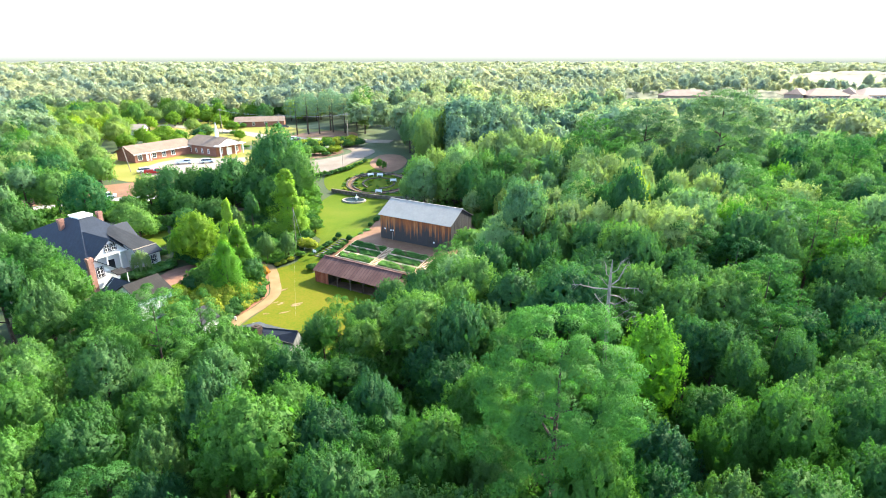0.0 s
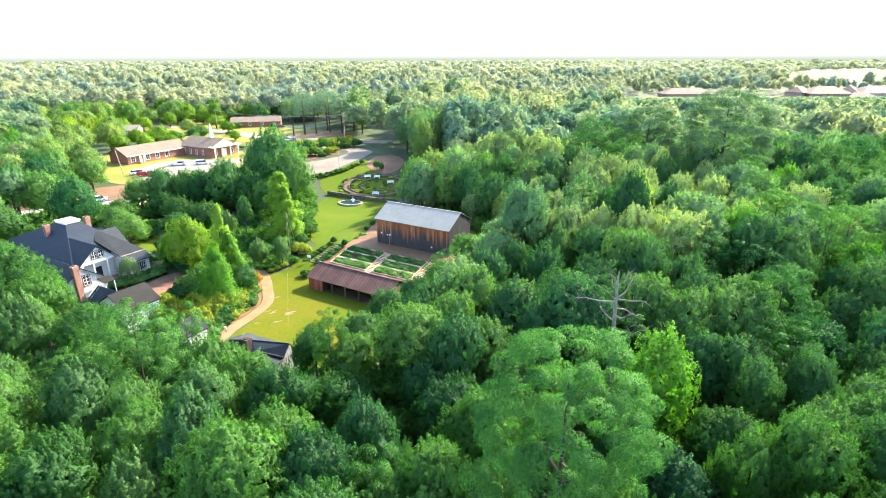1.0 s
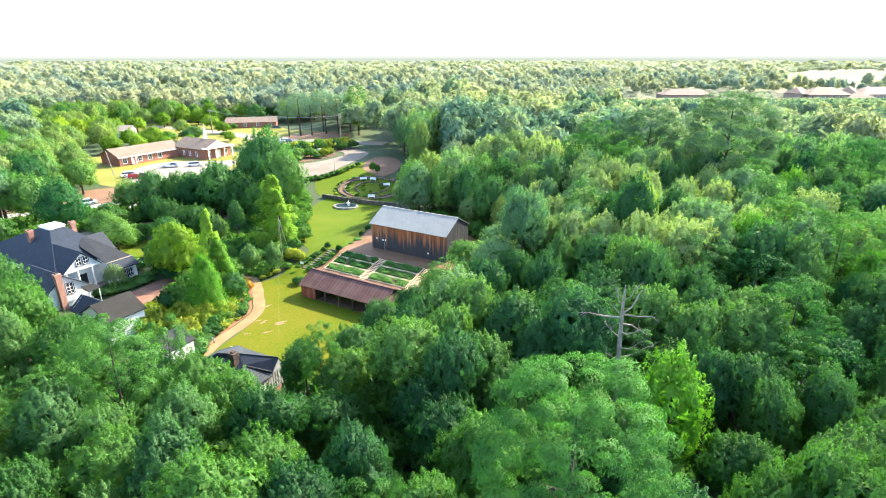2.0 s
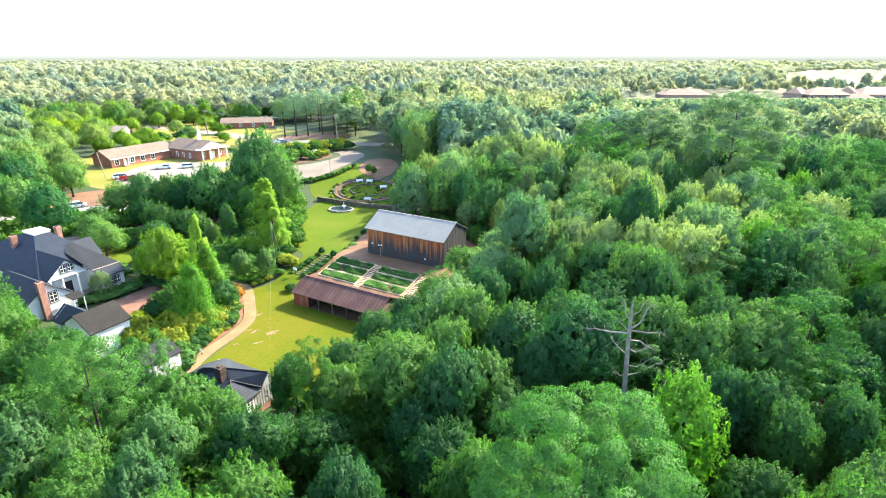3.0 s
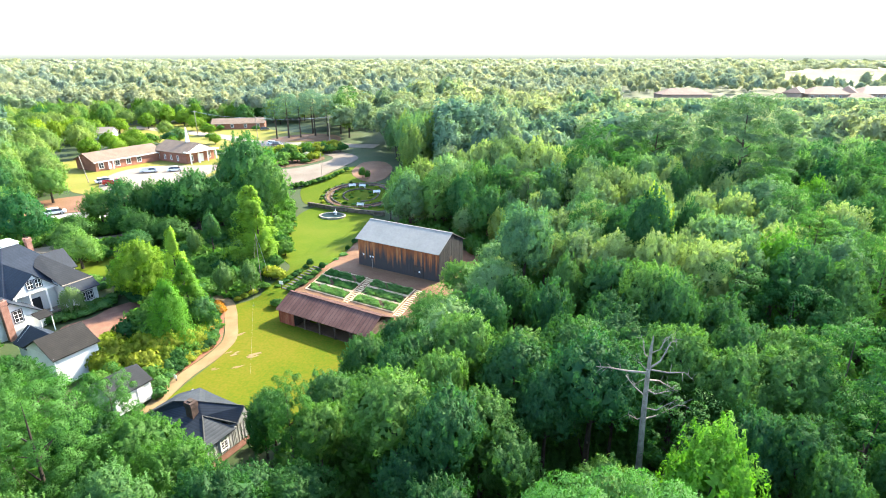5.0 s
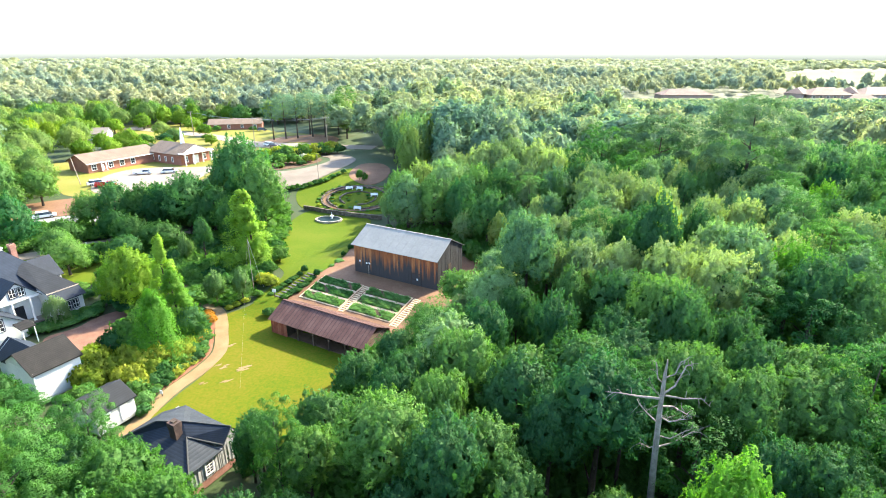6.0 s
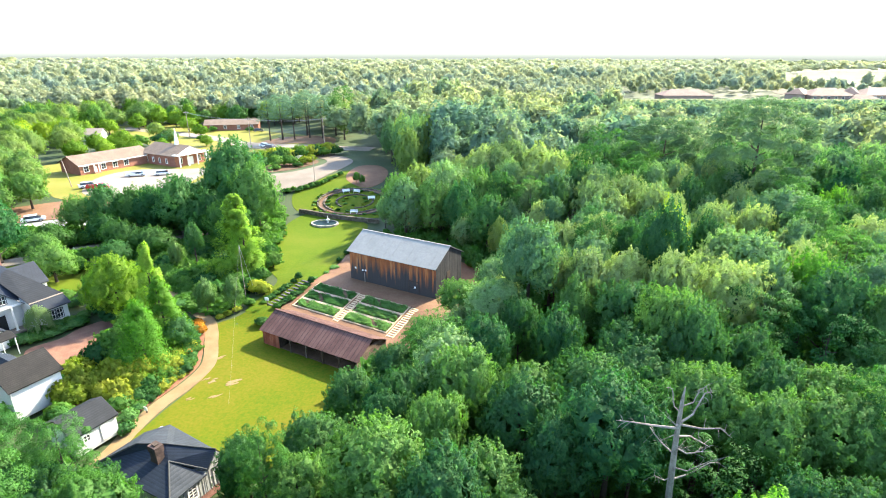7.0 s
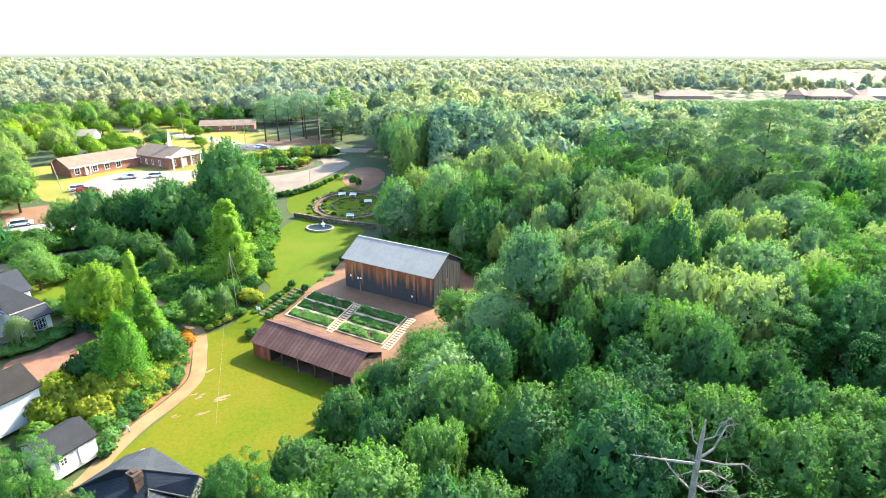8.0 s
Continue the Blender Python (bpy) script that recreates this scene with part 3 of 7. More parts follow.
# ---- trees ----
def quads_mesh(name, quads, material):
    """A mesh of loose three-cornered leaf sprays; each has a fourth point towards which its clump swells."""
    n = len(quads)
    swell = unit(quads[:, 3] - (quads[:, 0] + quads[:, 1]) / 2)
    quads = quads[:, :3]
    me = bpy.data.meshes.new(name)
    me.vertices.add(3 * n)
    me.vertices.foreach_set("co", np.ascontiguousarray(quads, dtype=np.float32).ravel())
    me.loops.add(3 * n)
    me.loops.foreach_set("vertex_index", np.arange(3 * n, dtype=np.int32))
    me.polygons.add(n)
    me.polygons.foreach_set("loop_start", np.arange(0, 3 * n, 3, dtype=np.int32))
    me.update(calc_edges=True)
    round_ = me.attributes.new("custom_normal", "FLOAT_VECTOR", "POINT")
    round_.data.foreach_set("vector", np.repeat(swell, 3, axis=0).astype(np.float32).ravel())
    me.materials.append(material)
    return me


def unit(v):
    return v / np.maximum(np.linalg.norm(v, axis=-1, keepdims=True), 1e-6)


ROUND = 0.8    # how far the leaves' shading follows their clump


def leaves(rng, pts, nrm, size, slim=0.6, loose=0.55, rise=0.45, even=ROUND):
    """Leaf sprays at points: slim blades that face roughly along nrm and point outwards and up."""
    n = len(pts)
    out = unit(nrm)
    nn = unit(out + loose * rng.normal(size=(n, 3)))
    way = 0.6 * out + np.array([0, 0, rise]) + 0.6 * rng.normal(size=(n, 3))
    a = unit(way - nn * np.sum(way * nn, axis=1, keepdims=True))
    b = np.cross(nn, a)
    s = size * rng.uniform(0.6, 1.35, size=(n, 1))
    soft = unit(even * out + (1 - even) * nn)
    foot = pts - a * s * 0.8
    return np.stack([foot + b * s * slim, foot - b * s * slim, pts + a * s * 1.2, foot + soft], axis=1)


def ball(rng, n, up=0.0):
    d = unit(rng.normal(size=(n, 3)))
    d[:, 2] = np.where(d[:, 2] < -0.2, np.where(rng.random(n) < up, -d[:, 2], d[:, 2]), d[:, 2])
    return d


def broad_crown(rng, h, r, n, size, low=0.12, lobes=13, tufts=240, slim=0.5, peak=1.3, tuft=0.15, tall=1.8, skirt=-0.75, rough=0.21, fill=0.1, drop=0.0, even=ROUND):
    """A billowed broadleaf crown: swelling boughs, upswept sprays all over them, leaves on the sprays."""
    cz, rz = h * (0.5 + low / 2), h * (0.5 - low / 2)
    shape = np.array([r, r, rz])
    # boughs: balls set round the middle of the crown
    i = np.arange(lobes) + 0.5
    z = np.clip(1 - 1.55 * i / lobes + rng.normal(size=lobes) * 0.08, -0.8, 1)
    az = i * 2.39996 + rng.normal(size=lobes) * 0.35
    q = np.sqrt(np.maximum(1 - z * z, 0.02))
    c = np.stack([np.cos(az) * q, np.sin(az) * q, z], 1) * rng.uniform(0.48, 0.68, size=(lobes, 1))
    w = rng.uniform(0.3, 0.46, size=lobes)

    def skin(d):
        """How far out the crown reaches along d, and which way its bough faces there."""
        t, nrm = np.full(len(d), 0.66), d.copy()
        for ck, wk in zip(c, w):
            m = d @ ck
            g = m * m - ck @ ck + wk * wk
            hit = m + np.sqrt(np.maximum(g, 0))
            more = (g > 0) & (hit > t)
            t = np.where(more, hit, t)
            nrm = np.where(more[:, None], d * hit[:, None] - ck, nrm)
        return t, unit(nrm)

    # sprays, evenly strewn over the crown's skin
    i = np.arange(tufts) + 0.5
    z = 1 - (1 - skirt) * i / tufts + rng.normal(size=tufts) * 0.04
    z = np.clip(z, skirt, 0.995)
    az = i * 2.39996 + rng.normal(size=tufts) * 0.12
    q = np.sqrt(1 - z * z)
    d = np.stack([np.cos(az) * q, np.sin(az) * q, z], 1)
    t, nrm = skin(d)
    tc = d * (t * rng.uniform(1 - rough, 1.0 + 0.3 * rough, tufts))[:, None]
    tw = tuft * rng.uniform(0.6, 1.25, tufts)
    axis_ = unit(0.75 * nrm + np.array([0, 0, 0.75 - drop]) + 0.22 * rng.normal(size=(tufts, 3)))
    si = rng.integers(0, tufts, n)
    s = rng.random(n) ** 0.8
    d3 = unit(rng.normal(size=(n, 3)))
    round_ = d3 - axis_[si] * np.sum(d3 * axis_[si], axis=1, keepdims=True)
    p = tc[si] + axis_[si] * (tw[si] * tall * (s - 0.35))[:, None] + round_ * (tw[si] * (1 - s) ** 0.7 * rng.uniform(0.75, 1.1, n))[:, None]
    face = 0.7 * nrm[si] + 0.35 * d[si] + 0.7 * round_ + 0.5 * axis_[si] * s[:, None]
    # the inner foliage that closes the crown
    m = int(8 / fill ** 2)
    d4 = unit(rng.normal(size=(m, 3)))
    d4[:, 2] = np.where(d4[:, 2] < skirt, -d4[:, 2], d4[:, 2])
    t4, n4 = skin(d4)
    p4 = d4 * (t4 * 0.8)[:, None]

    def place(v):
        k = 1 - (1 - 1 / peak) * np.clip(v[:, 2:3], 0, 1) ** 1.3
        return v * shape * np.concatenate([k, k, np.ones_like(k)], 1)

    p, p4 = place(p), place(p4)
    k = rz / p[:, 2].max()
    p[:, 2] = np.where(p[:, 2] > 0, p[:, 2] * k, p[:, 2])
    p4[:, 2] = np.where(p4[:, 2] > 0, p4[:, 2] * min(k, 1), p4[:, 2])
    p[:, 2] = np.maximum(p[:, 2], -cz + 0.05)
    flat = np.array([1, 1, (r / rz) ** 0.7])
    up = np.array([0, 0, cz])
    outer = leaves(rng, p + up, face * flat, size, slim, 0.4, 0.6 - drop, even)
    return np.concatenate([outer, leaves(rng, p4 + up, n4 * flat, r * fill, 0.8, 0.2)])


def puff_crown(rng, h, r, n, size, low=0.3, puffs=90, wide=0.2, top=0.62, flat=0.75, slim=0.2, inner=0.55):
    """A pine: rounded puffs of needles at the ends of its limbs, with gaps between them."""
    i = np.arange(puffs) + 0.5
    z = 1 - 1.75 * i / puffs + rng.normal(size=puffs) * 0.05
    z = np.clip(z, -0.8, 0.98)
    az = i * 2.39996 + rng.normal(size=puffs) * 0.3
    q = np.sqrt(1 - z * z) ** top
    k = np.where(rng.random(puffs) < 0.3, rng.uniform(inner, 0.8, puffs), rng.uniform(0.82, 1.0, puffs))
    cz, rz = h * (0.5 + low / 2), h * (0.5 - low / 2)
    c = np.stack([np.cos(az) * q * k * r, np.sin(az) * q * k * r, z * rz * np.where(z > 0, 0.5 + 0.5 * k, k)], 1)
    w = wide * r * rng.uniform(0.65, 1.2, puffs)
    si = rng.integers(0, puffs, n)
    d = unit(rng.normal(size=(n, 3)))
    d[:, 2] = np.where((d[:, 2] < -0.3) & (rng.random(n) < 0.7), -d[:, 2], d[:, 2])
    p = c[si] + d * (w[si] * rng.uniform(0.45, 1.0, n) ** 0.5)[:, None] * np.array([1, 1, flat])
    p[:, 2] *= rz / p[:, 2].max()
    whole = unit(c[si] / np.array([r, r, rz]))
    soft = 0.8 * d + 0.6 * whole + np.array([0, 0, 0.25])
    return leaves(rng, p + np.array([0, 0, cz]), soft, size, slim, 0.7, 0.5, 0.9)


def cone_crown(rng, h, r, n, size, power=0.8, low=0.03, rough=0.22, clumps=150):
    """A column or cone of upright plumes with a ragged outline."""
    t = rng.random(clumps) ** 1.1
    az = rng.random(clumps) * 2 * np.pi
    rad = r * (1 - 0.93 * t) ** power * rng.uniform(0.6, 1.0 + rough, clumps)
    c = np.stack([np.cos(az) * rad, np.sin(az) * rad, h * (low + (0.93 - low) * t)], 1)
    w = (0.16 + 0.26 * (1 - t)) * r * rng.uniform(0.7, 1.2, clumps)
    i = rng.integers(0, clumps, n)
    d = ball(rng, n, 0.6)
    p = c[i] + d * w[i][:, None] * np.array([1, 1, 2.1]) * rng.uniform(0.5, 1.0, size=(n, 1))
    p[:, 2] = np.clip(p[:, 2], 0.05, None) * h / p[:, 2].max()
    out = np.stack([np.cos(az[i]), np.sin(az[i]), np.full(n, 0.5)], 1)
    return leaves(rng, p, d + out, size, 0.5, 0.6)


def weep_crown(rng, h, r, n, size):
    """A willow: a dome of hanging strands."""
    k = 150
    d = ball(rng, k, 0.9)
    top = d * np.array([r * 0.9, r * 0.9, h * 0.42]) * rng.uniform(0.7, 1, size=(k, 1)) + np.array([0, 0, h * 0.55])
    si = rng.integers(0, k, n)
    drop = rng.random(n) ** 0.8 * h * 0.32
    p = top[si] + rng.normal(size=(n, 3)) * 0.14
    p[:, 0:2] *= (1 + 0.05 * drop)[:, None]
    p[:, 2] = np.maximum(p[:, 2] - drop, 0.3)
    return leaves(rng, p, d[si] + np.array([0, 0, 0.3]), size, 0.3, 0.5, -0.9)


def trunk_mesh(rng, h, thick, low, reach, limbs=7, mat_=None):
    bm = B()
    bend = rng.normal(size=2) * 0.015 * h
    line = [(bend[0] * s * s, bend[1] * s * s, h * 0.88 * s - 0.4 * (s == 0)) for s in (0, 0.08, 0.3, 0.6, 1)]
    tube(bm, line, [thick * 1.35, thick, thick * 0.8, thick * 0.5, thick * 0.12], 7)
    for i in range(limbs):
        s = low + (0.8 - low) * (i + rng.random()) / limbs
        a = i * 2.4 + rng.random()
        z = h * 0.88 * s
        q = reach * (1.1 - 0.6 * s) * rng.uniform(0.4, 0.7)
        o = Vector((bend[0] * s * s, bend[1] * s * s, z))
        e = Vector((math.cos(a) * q, math.sin(a) * q, q * 0.55))
        tube(bm, [o, o + e * 0.5 + Vector((0, 0, -0.05 * q)), o + e], [thick * 0.42 * (1.1 - s * 0.6), thick * 0.24, thick * 0.07], 5)
    me = bpy.data.meshes.new("trunk")
    bm.to_mesh(me)
    bm.free()
    me.materials.append(mat_ or M_BARK)
    return me


PROTO = {}


def tree(kind, x, y, height, wide, seed=0):
    """A tree of a kind, height and crown radius; one of the kind's forms is made once and copied."""
    spec = KINDS[kind]
    key = (kind, seed % spec["forms"])
    rng_pose = random.Random(int(x * 131 + y * 977 + seed))
    turn = rng_pose.random() * 360
    H, R = spec["size"]
    sx = wide / R
    m = pose(x, y, land(x, y), 0, 0, turn) @ Matrix.Diagonal((sx, sx * rng_pose.uniform(0.9, 1.1), height / H, 1))
    if key not in PROTO:
        rng = np.random.default_rng(100 + 17 * key[1] + sum(map(ord, kind)))
        ob = new(spec["name"])
        tagged(ob, spec["label"], "tree", spec["group"])
        for nm, me in (("trunk", trunk_mesh(rng, H, spec["thick"], spec["low"], R * 0.8, spec.get("limbs", 5))), ("crown", quads_mesh("crown", spec["crown"](rng, H, R), spec["leaf"]))):
            c = new(nm, me)
            c.parent = ob
        ob.matrix_world = m
        PROTO[key] = ob
        return ob
    base = PROTO[key]
    made = copy_thing(base, Matrix.Identity(4))
    made.matrix_world = m
    return made


FOREST = "trees of the wood"
KINDS = {
    "oak": dict(name="hardwood_tree", label="broad green hardwood tree with a billowed crown", group=FOREST, size=(14, 4.0), thick=0.3, low=0.2, forms=6, leaf=L_HAZED_MID, crown=lambda g, h, r: broad_crown(g, h, r, 6800, 0.15, 0.42, lobes=12, tufts=260, peak=1.1, tuft=0.135)),
    "oak_warm": dict(name="hardwood_tree", label="hazy yellow-green hardwood tree with a billowed crown", group=FOREST, size=(14, 4.0), thick=0.3, low=0.2, forms=4, leaf=L_HAZY, crown=lambda g, h, r: broad_crown(g, h, r, 6800, 0.15, 0.42, lobes=12, tufts=260, peak=1.1, tuft=0.135)),
    "oak_near": dict(name="hardwood_tree", label="broad dark-green hardwood tree with dense small leaves", group=FOREST, size=(14, 4.0), thick=0.3, low=0.2, forms=5, leaf=L_HAZED_NEAR, crown=lambda g, h, r: broad_crown(g, h, r, 14000, 0.115, 0.42, lobes=13, tufts=380, peak=1.1, tuft=0.12)),
    "oak_front": dict(name="hardwood_tree", label="broad dark-green hardwood tree with dense small leaves", group=FOREST, size=(14, 4.0), thick=0.3, low=0.2, forms=4, leaf=L_OAK, crown=lambda g, h, r: broad_crown(g, h, r, 28000, 0.085, 0.42, lobes=14, tufts=500, peak=1.1, tuft=0.11)),
    "gum": dict(name="sweetgum_tree", label="fresh-green sweetgum tree with a pointed crown", group=FOREST, size=(14, 3.2), thick=0.24, low=0.2, forms=4, leaf=L_GUM, crown=lambda g, h, r: broad_crown(g, h, r, 5600, 0.15, 0.3, lobes=12, tufts=200, peak=1.55, rough=0.2, tuft=0.15)),
    "gum_near": dict(name="sweetgum_tree", label="fresh-green sweetgum tree with a pointed crown", group=FOREST, size=(14, 3.2), thick=0.24, low=0.2, forms=3, leaf=L_GUM, crown=lambda g, h, r: broad_crown(g, h, r, 13000, 0.115, 0.3, lobes=14, tufts=280, peak=1.55, rough=0.22, tuft=0.14)),
    "gum_front": dict(name="sweetgum_tree", label="fresh-green sweetgum tree with a pointed crown", group=FOREST, size=(14, 3.2), thick=0.24, low=0.2, forms=3, leaf=L_GUM, crown=lambda g, h, r: broad_crown(g, h, r, 26000, 0.085, 0.3, lobes=14, tufts=340, peak=1.55, rough=0.24, tuft=0.135)),
    "poplar": dict(name="poplar_tree", label="bright yellow-green poplar tree in the dark wood", group=FOREST, size=(14, 3.0), thick=0.24, low=0.2, forms=2, leaf=L_POP, crown=lambda g, h, r: broad_crown(g, h, r, 9000, 0.11, 0.25, lobes=11, tufts=240, peak=1.45)),
    "pine": dict(name="pine_tree", label="green pine tree with tufted limbs", group=FOREST, size=(17, 3.6), thick=0.26, low=0.35, forms=4, leaf=L_PINE, limbs=12, crown=lambda g, h, r: puff_crown(g, h, r, 9000, 0.115, 0.35, puffs=60, wide=0.26, slim=0.4)),
    # The street pine's needle colour carries painted distance haze.
    "street_pine": dict(name="pine_tree", label="tall grey-green pine tree beside the far street", group="trees of the street", size=(17, 3.6), thick=0.26, low=0.35, forms=3, leaf=L_MID_DARK, limbs=12, crown=lambda g, h, r: puff_crown(g, h, r, 9000, 0.115, 0.35, puffs=60, wide=0.26, slim=0.4)),
    "pine_front": dict(name="pine_tree", label="fluffy green pine tree with upswept needle tufts", group=FOREST, size=(14, 3.6), thick=0.22, low=0.25, forms=2, leaf=L_PINE, limbs=12, crown=lambda g, h, r: puff_crown(g, h, r, 30000, 0.075, 0.25, puffs=80, wide=0.23, slim=0.4)),
    "pine_near": dict(name="pine_tree", label="tall rounded pine tree with thick needle tufts", group=FOREST, size=(21, 5.2), thick=0.36, low=0.3, forms=1, leaf=L_PINEB, limbs=16, crown=lambda g, h, r: puff_crown(g, h, r, 90000, 0.085, 0.3, puffs=170, wide=0.17, top=0.72, slim=0.3)),
    "spreading_pine": dict(name="pine_tree", label="great dark spreading pine tree above the wood", group=FOREST, size=(26, 6.5), thick=0.42, low=0.3, forms=2, leaf=L_TALL, limbs=18, crown=lambda g, h, r: puff_crown(g, h, r, 30000, 0.2, 0.3, puffs=130, wide=0.2, top=0.66, slim=0.3)),
    "cedar": dict(name="cedar_tree", label="dark-green cedar tree beside the house drive", group="trees of the garden", size=(11, 4.2), thick=0.28, low=0.12, forms=2, leaf=L_CEDAR, crown=lambda g, h, r: broad_crown(g, h, r, 8000, 0.17, 0.0, lobes=14, tufts=260)),
    "shade": dict(name="shade_tree", label="spreading green shade tree with foliage to the ground", group="trees of the garden", size=(14, 4.6), thick=0.3, low=0.1, forms=4, leaf=L_SHADE, crown=lambda g, h, r: broad_crown(g, h, r, 8000, 0.175, 0.04, lobes=14, tufts=260)),
    "edge": dict(name="shade_tree", label="pale green tree with foliage down to the ground", group="trees of the wood", size=(14, 4.6), thick=0.3, low=0.1, forms=4, leaf=L_HAZED_MID, crown=lambda g, h, r: broad_crown(g, h, r, 8000, 0.175, 0.04, lobes=14, tufts=260)),
    "street": dict(name="shade_tree", label="sunlit yellow-green shade tree near the brick building", group="trees of the street", size=(14, 4.6), thick=0.3, low=0.1, forms=4, leaf=L_SUNLIT, crown=lambda g, h, r: broad_crown(g, h, r, 8000, 0.175, 0.04, lobes=14, tufts=260)),
    "edge_warm": dict(name="shade_tree", label="sunlit yellow-green tree at the edge of the wood", group="trees of the wood", size=(14, 4.6), thick=0.3, low=0.1, forms=4, leaf=L_SUNLIT, crown=lambda g, h, r: broad_crown(g, h, r, 8000, 0.175, 0.04, lobes=14, tufts=260)),
    "column": dict(name="cypress_tree", label="tall narrow light-green cypress tree beside the path", group="trees of the garden", size=(14, 2.2), thick=0.22, low=0.1, forms=2, leaf=L_CYP, crown=lambda g, h, r: cone_crown(g, h, r, 16000, 0.12, 0.75, rough=0.4, clumps=80)),
    "cone": dict(name="conifer_tree", label="conical bright-green conifer tree in the planting bed", group="trees of the garden", size=(9, 3.2), thick=0.2, low=0.08, forms=1, leaf=L_POP, crown=lambda g, h, r: cone_crown(g, h, r, 16000, 0.11, 0.8, rough=0.3, clumps=110)),
    "willow": dict(name="willow_tree", label="weeping yellow-green willow tree beside the forecourt", group="trees of the garden", size=(10, 4.6), thick=0.26, low=0.2, forms=1, leaf=L_CYP, crown=lambda g, h, r: weep_crown(g, h, r, 16000, 0.17)),
    "lime": dict(name="lime_tree", label="dense light-green broadleaf tree beside the forecourt", group="trees of the garden", size=(10, 4.2), thick=0.26, low=0.1, forms=1, leaf=L_LIME, crown=lambda g, h, r: broad_crown(g, h, r, 20000, 0.1, 0.0, lobes=13, tufts=330, tuft=0.13, drop=0.5)),
    "yellow": dict(name="poplar_tree", label="yellow-tinged poplar tree in the dark wood", group=FOREST, size=(14, 3.0), thick=0.24, low=0.2, forms=1, leaf=L_YELLOW, crown=lambda g, h, r: broad_crown(g, h, r, 9000, 0.13, 0.1, lobes=11, tufts=200, peak=1.7, rough=0.24)),
    "pale": dict(name="shade_tree", label="pale yellow-green shade tree near the far street", group="trees of the street", size=(10, 4.2), thick=0.26, low=0.1, forms=2, leaf=L_LIME, crown=lambda g, h, r: broad_crown(g, h, r, 3600, 0.24, 0.0, lobes=11, tufts=150, tuft=0.18)),
    "sunny": dict(name="shade_tree", label="bright yellow-green tree behind the brick building", group="trees of the street", size=(10, 4.2), thick=0.26, low=0.1, forms=2, leaf=L_YELLOW, crown=lambda g, h, r: broad_crown(g, h, r, 3600, 0.24, 0.0, lobes=11, tufts=150, tuft=0.18)),
    "weeping": dict(name="weeping_tree", label="small weeping grey-green tree before the white house", group="trees of the garden", size=(10, 4.6), thick=0.26, low=0.2, forms=1, leaf=L_SAGE, crown=lambda g, h, r: weep_crown(g, h, r, 9000, 0.25)),
    "young": dict(name="young_tree", label="young light-green tree with a loose crown", group="trees of the garden", size=(6, 2.0), thick=0.1, low=0.15, forms=2, leaf=L_YOUNG, crown=lambda g, h, r: broad_crown(g, h, r, 5000, 0.11, 0.05, lobes=10, tufts=130, rough=0.25, tuft=0.2)),
}


# clearings with no wild trees
CLEAR_GARDEN = [(-37, 42), (-31, 45), (-14, 44), (-11.5, 56), (-9, 61), (-4, 66), (2, 70), (7, 79), (10, 90), (5, 99), (-6, 106), (-12, 114), (-12, 125), (-7, 131), (-6, 148), (-10, 168), (-22, 192), (-55, 200), (-50, 182), (-52, 150), (-42, 140), (-34, 130), (-33, 112), (-37, 100), (-40, 92), (-50, 98), (-66, 104), (-82, 96), (-82, 78), (-72, 68), (-58, 62), (-48, 55), (-42, 47)]
CLEAR_CAMPUS = [(-128, 170), (-116, 150), (-104, 140), (-92, 136), (-70, 142), (-60, 160), (-50, 192), (-30, 190), (-20, 192), (-36, 204), (-44, 215), (-58, 250), (-66, 286), (-150, 300), (-200, 290), (-205, 262), (-176, 226), (-156, 202), (-140, 188)]
CLEAR_ROAD = [(-60, 121), (-76, 122), (-92, 115), (-110, 104), (-136, 86), (-140, 94), (-114, 114), (-104, 124), (-92, 134), (-74, 138), (-60, 133)]
CLEAR_GROVE = [(-34, 130), (-34, 104), (-40, 92), (-66, 104), (-90, 94), (-92, 116), (-76, 122), (-60, 121), (-60, 133), (-70, 142), (-60, 160), (-52, 150), (-42, 140)]
CLEAR_CABIN = [(-22, 41), (-17, 35.5), (-13.4, 35.5), (-12.5, 41), (-14, 47), (-20, 47)]
CLEAR_FRONT = [(-112, 130), (-92, 126), (-60, 126), (-54, 146), (-60, 160), (-70, 150), (-110, 150)]
CLEAR_GAP = [(-64, 148), (-50, 148), (-46, 200), (-60, 200)]
CLEARINGS = (CLEAR_GAP, CLEAR_FRONT, CLEAR_CABIN, CLEAR_GARDEN, CLEAR_CAMPUS, CLEAR_ROAD, CLEAR_GROVE)

# single trees: kind, x, y, height, crown radius
for i, (kind, x, y, h, r) in enumerate((
    ("column", -35.2, 73.6, 14.6, 2.1), ("column", -33.2, 71.6, 10.6, 2.4), ("cone", -33.6, 66.6, 10.0, 2.9), ("shade", -31.6, 71.0, 5.6, 2.4), ("lime", -43.8, 79.6, 10.4, 4.3), ("willow", -47.4, 81.6, 7.6, 2.8), ("weeping", -51.6, 74.6, 4.8, 1.8),
    ("column", -32.3, 96.8, 14.0, 3.7), ("column", -30.9, 95.2, 11.6, 2.4), ("young", -32.4, 81.8, 6.2, 1.9), ("young", -28.6, 82.4, 6.2, 1.6),
    ("pine_near", 7.2, 18.6, 22.2, 5.6), ("poplar", 18.2, 30.9, 16.2, 3.4), ("oak_near", 12.6, 33.8, 10.2, 2.8), ("oak_near", 15.9, 33.6, 8.6, 2.4), ("spreading_pine", 58.5, 103, 28.5, 8.6), ("spreading_pine", 47, 116, 24.5, 7.4), ("young", -49.6, 83.4, 4.4, 2.0),
)):
    tree(kind, x, y, h, r, i)
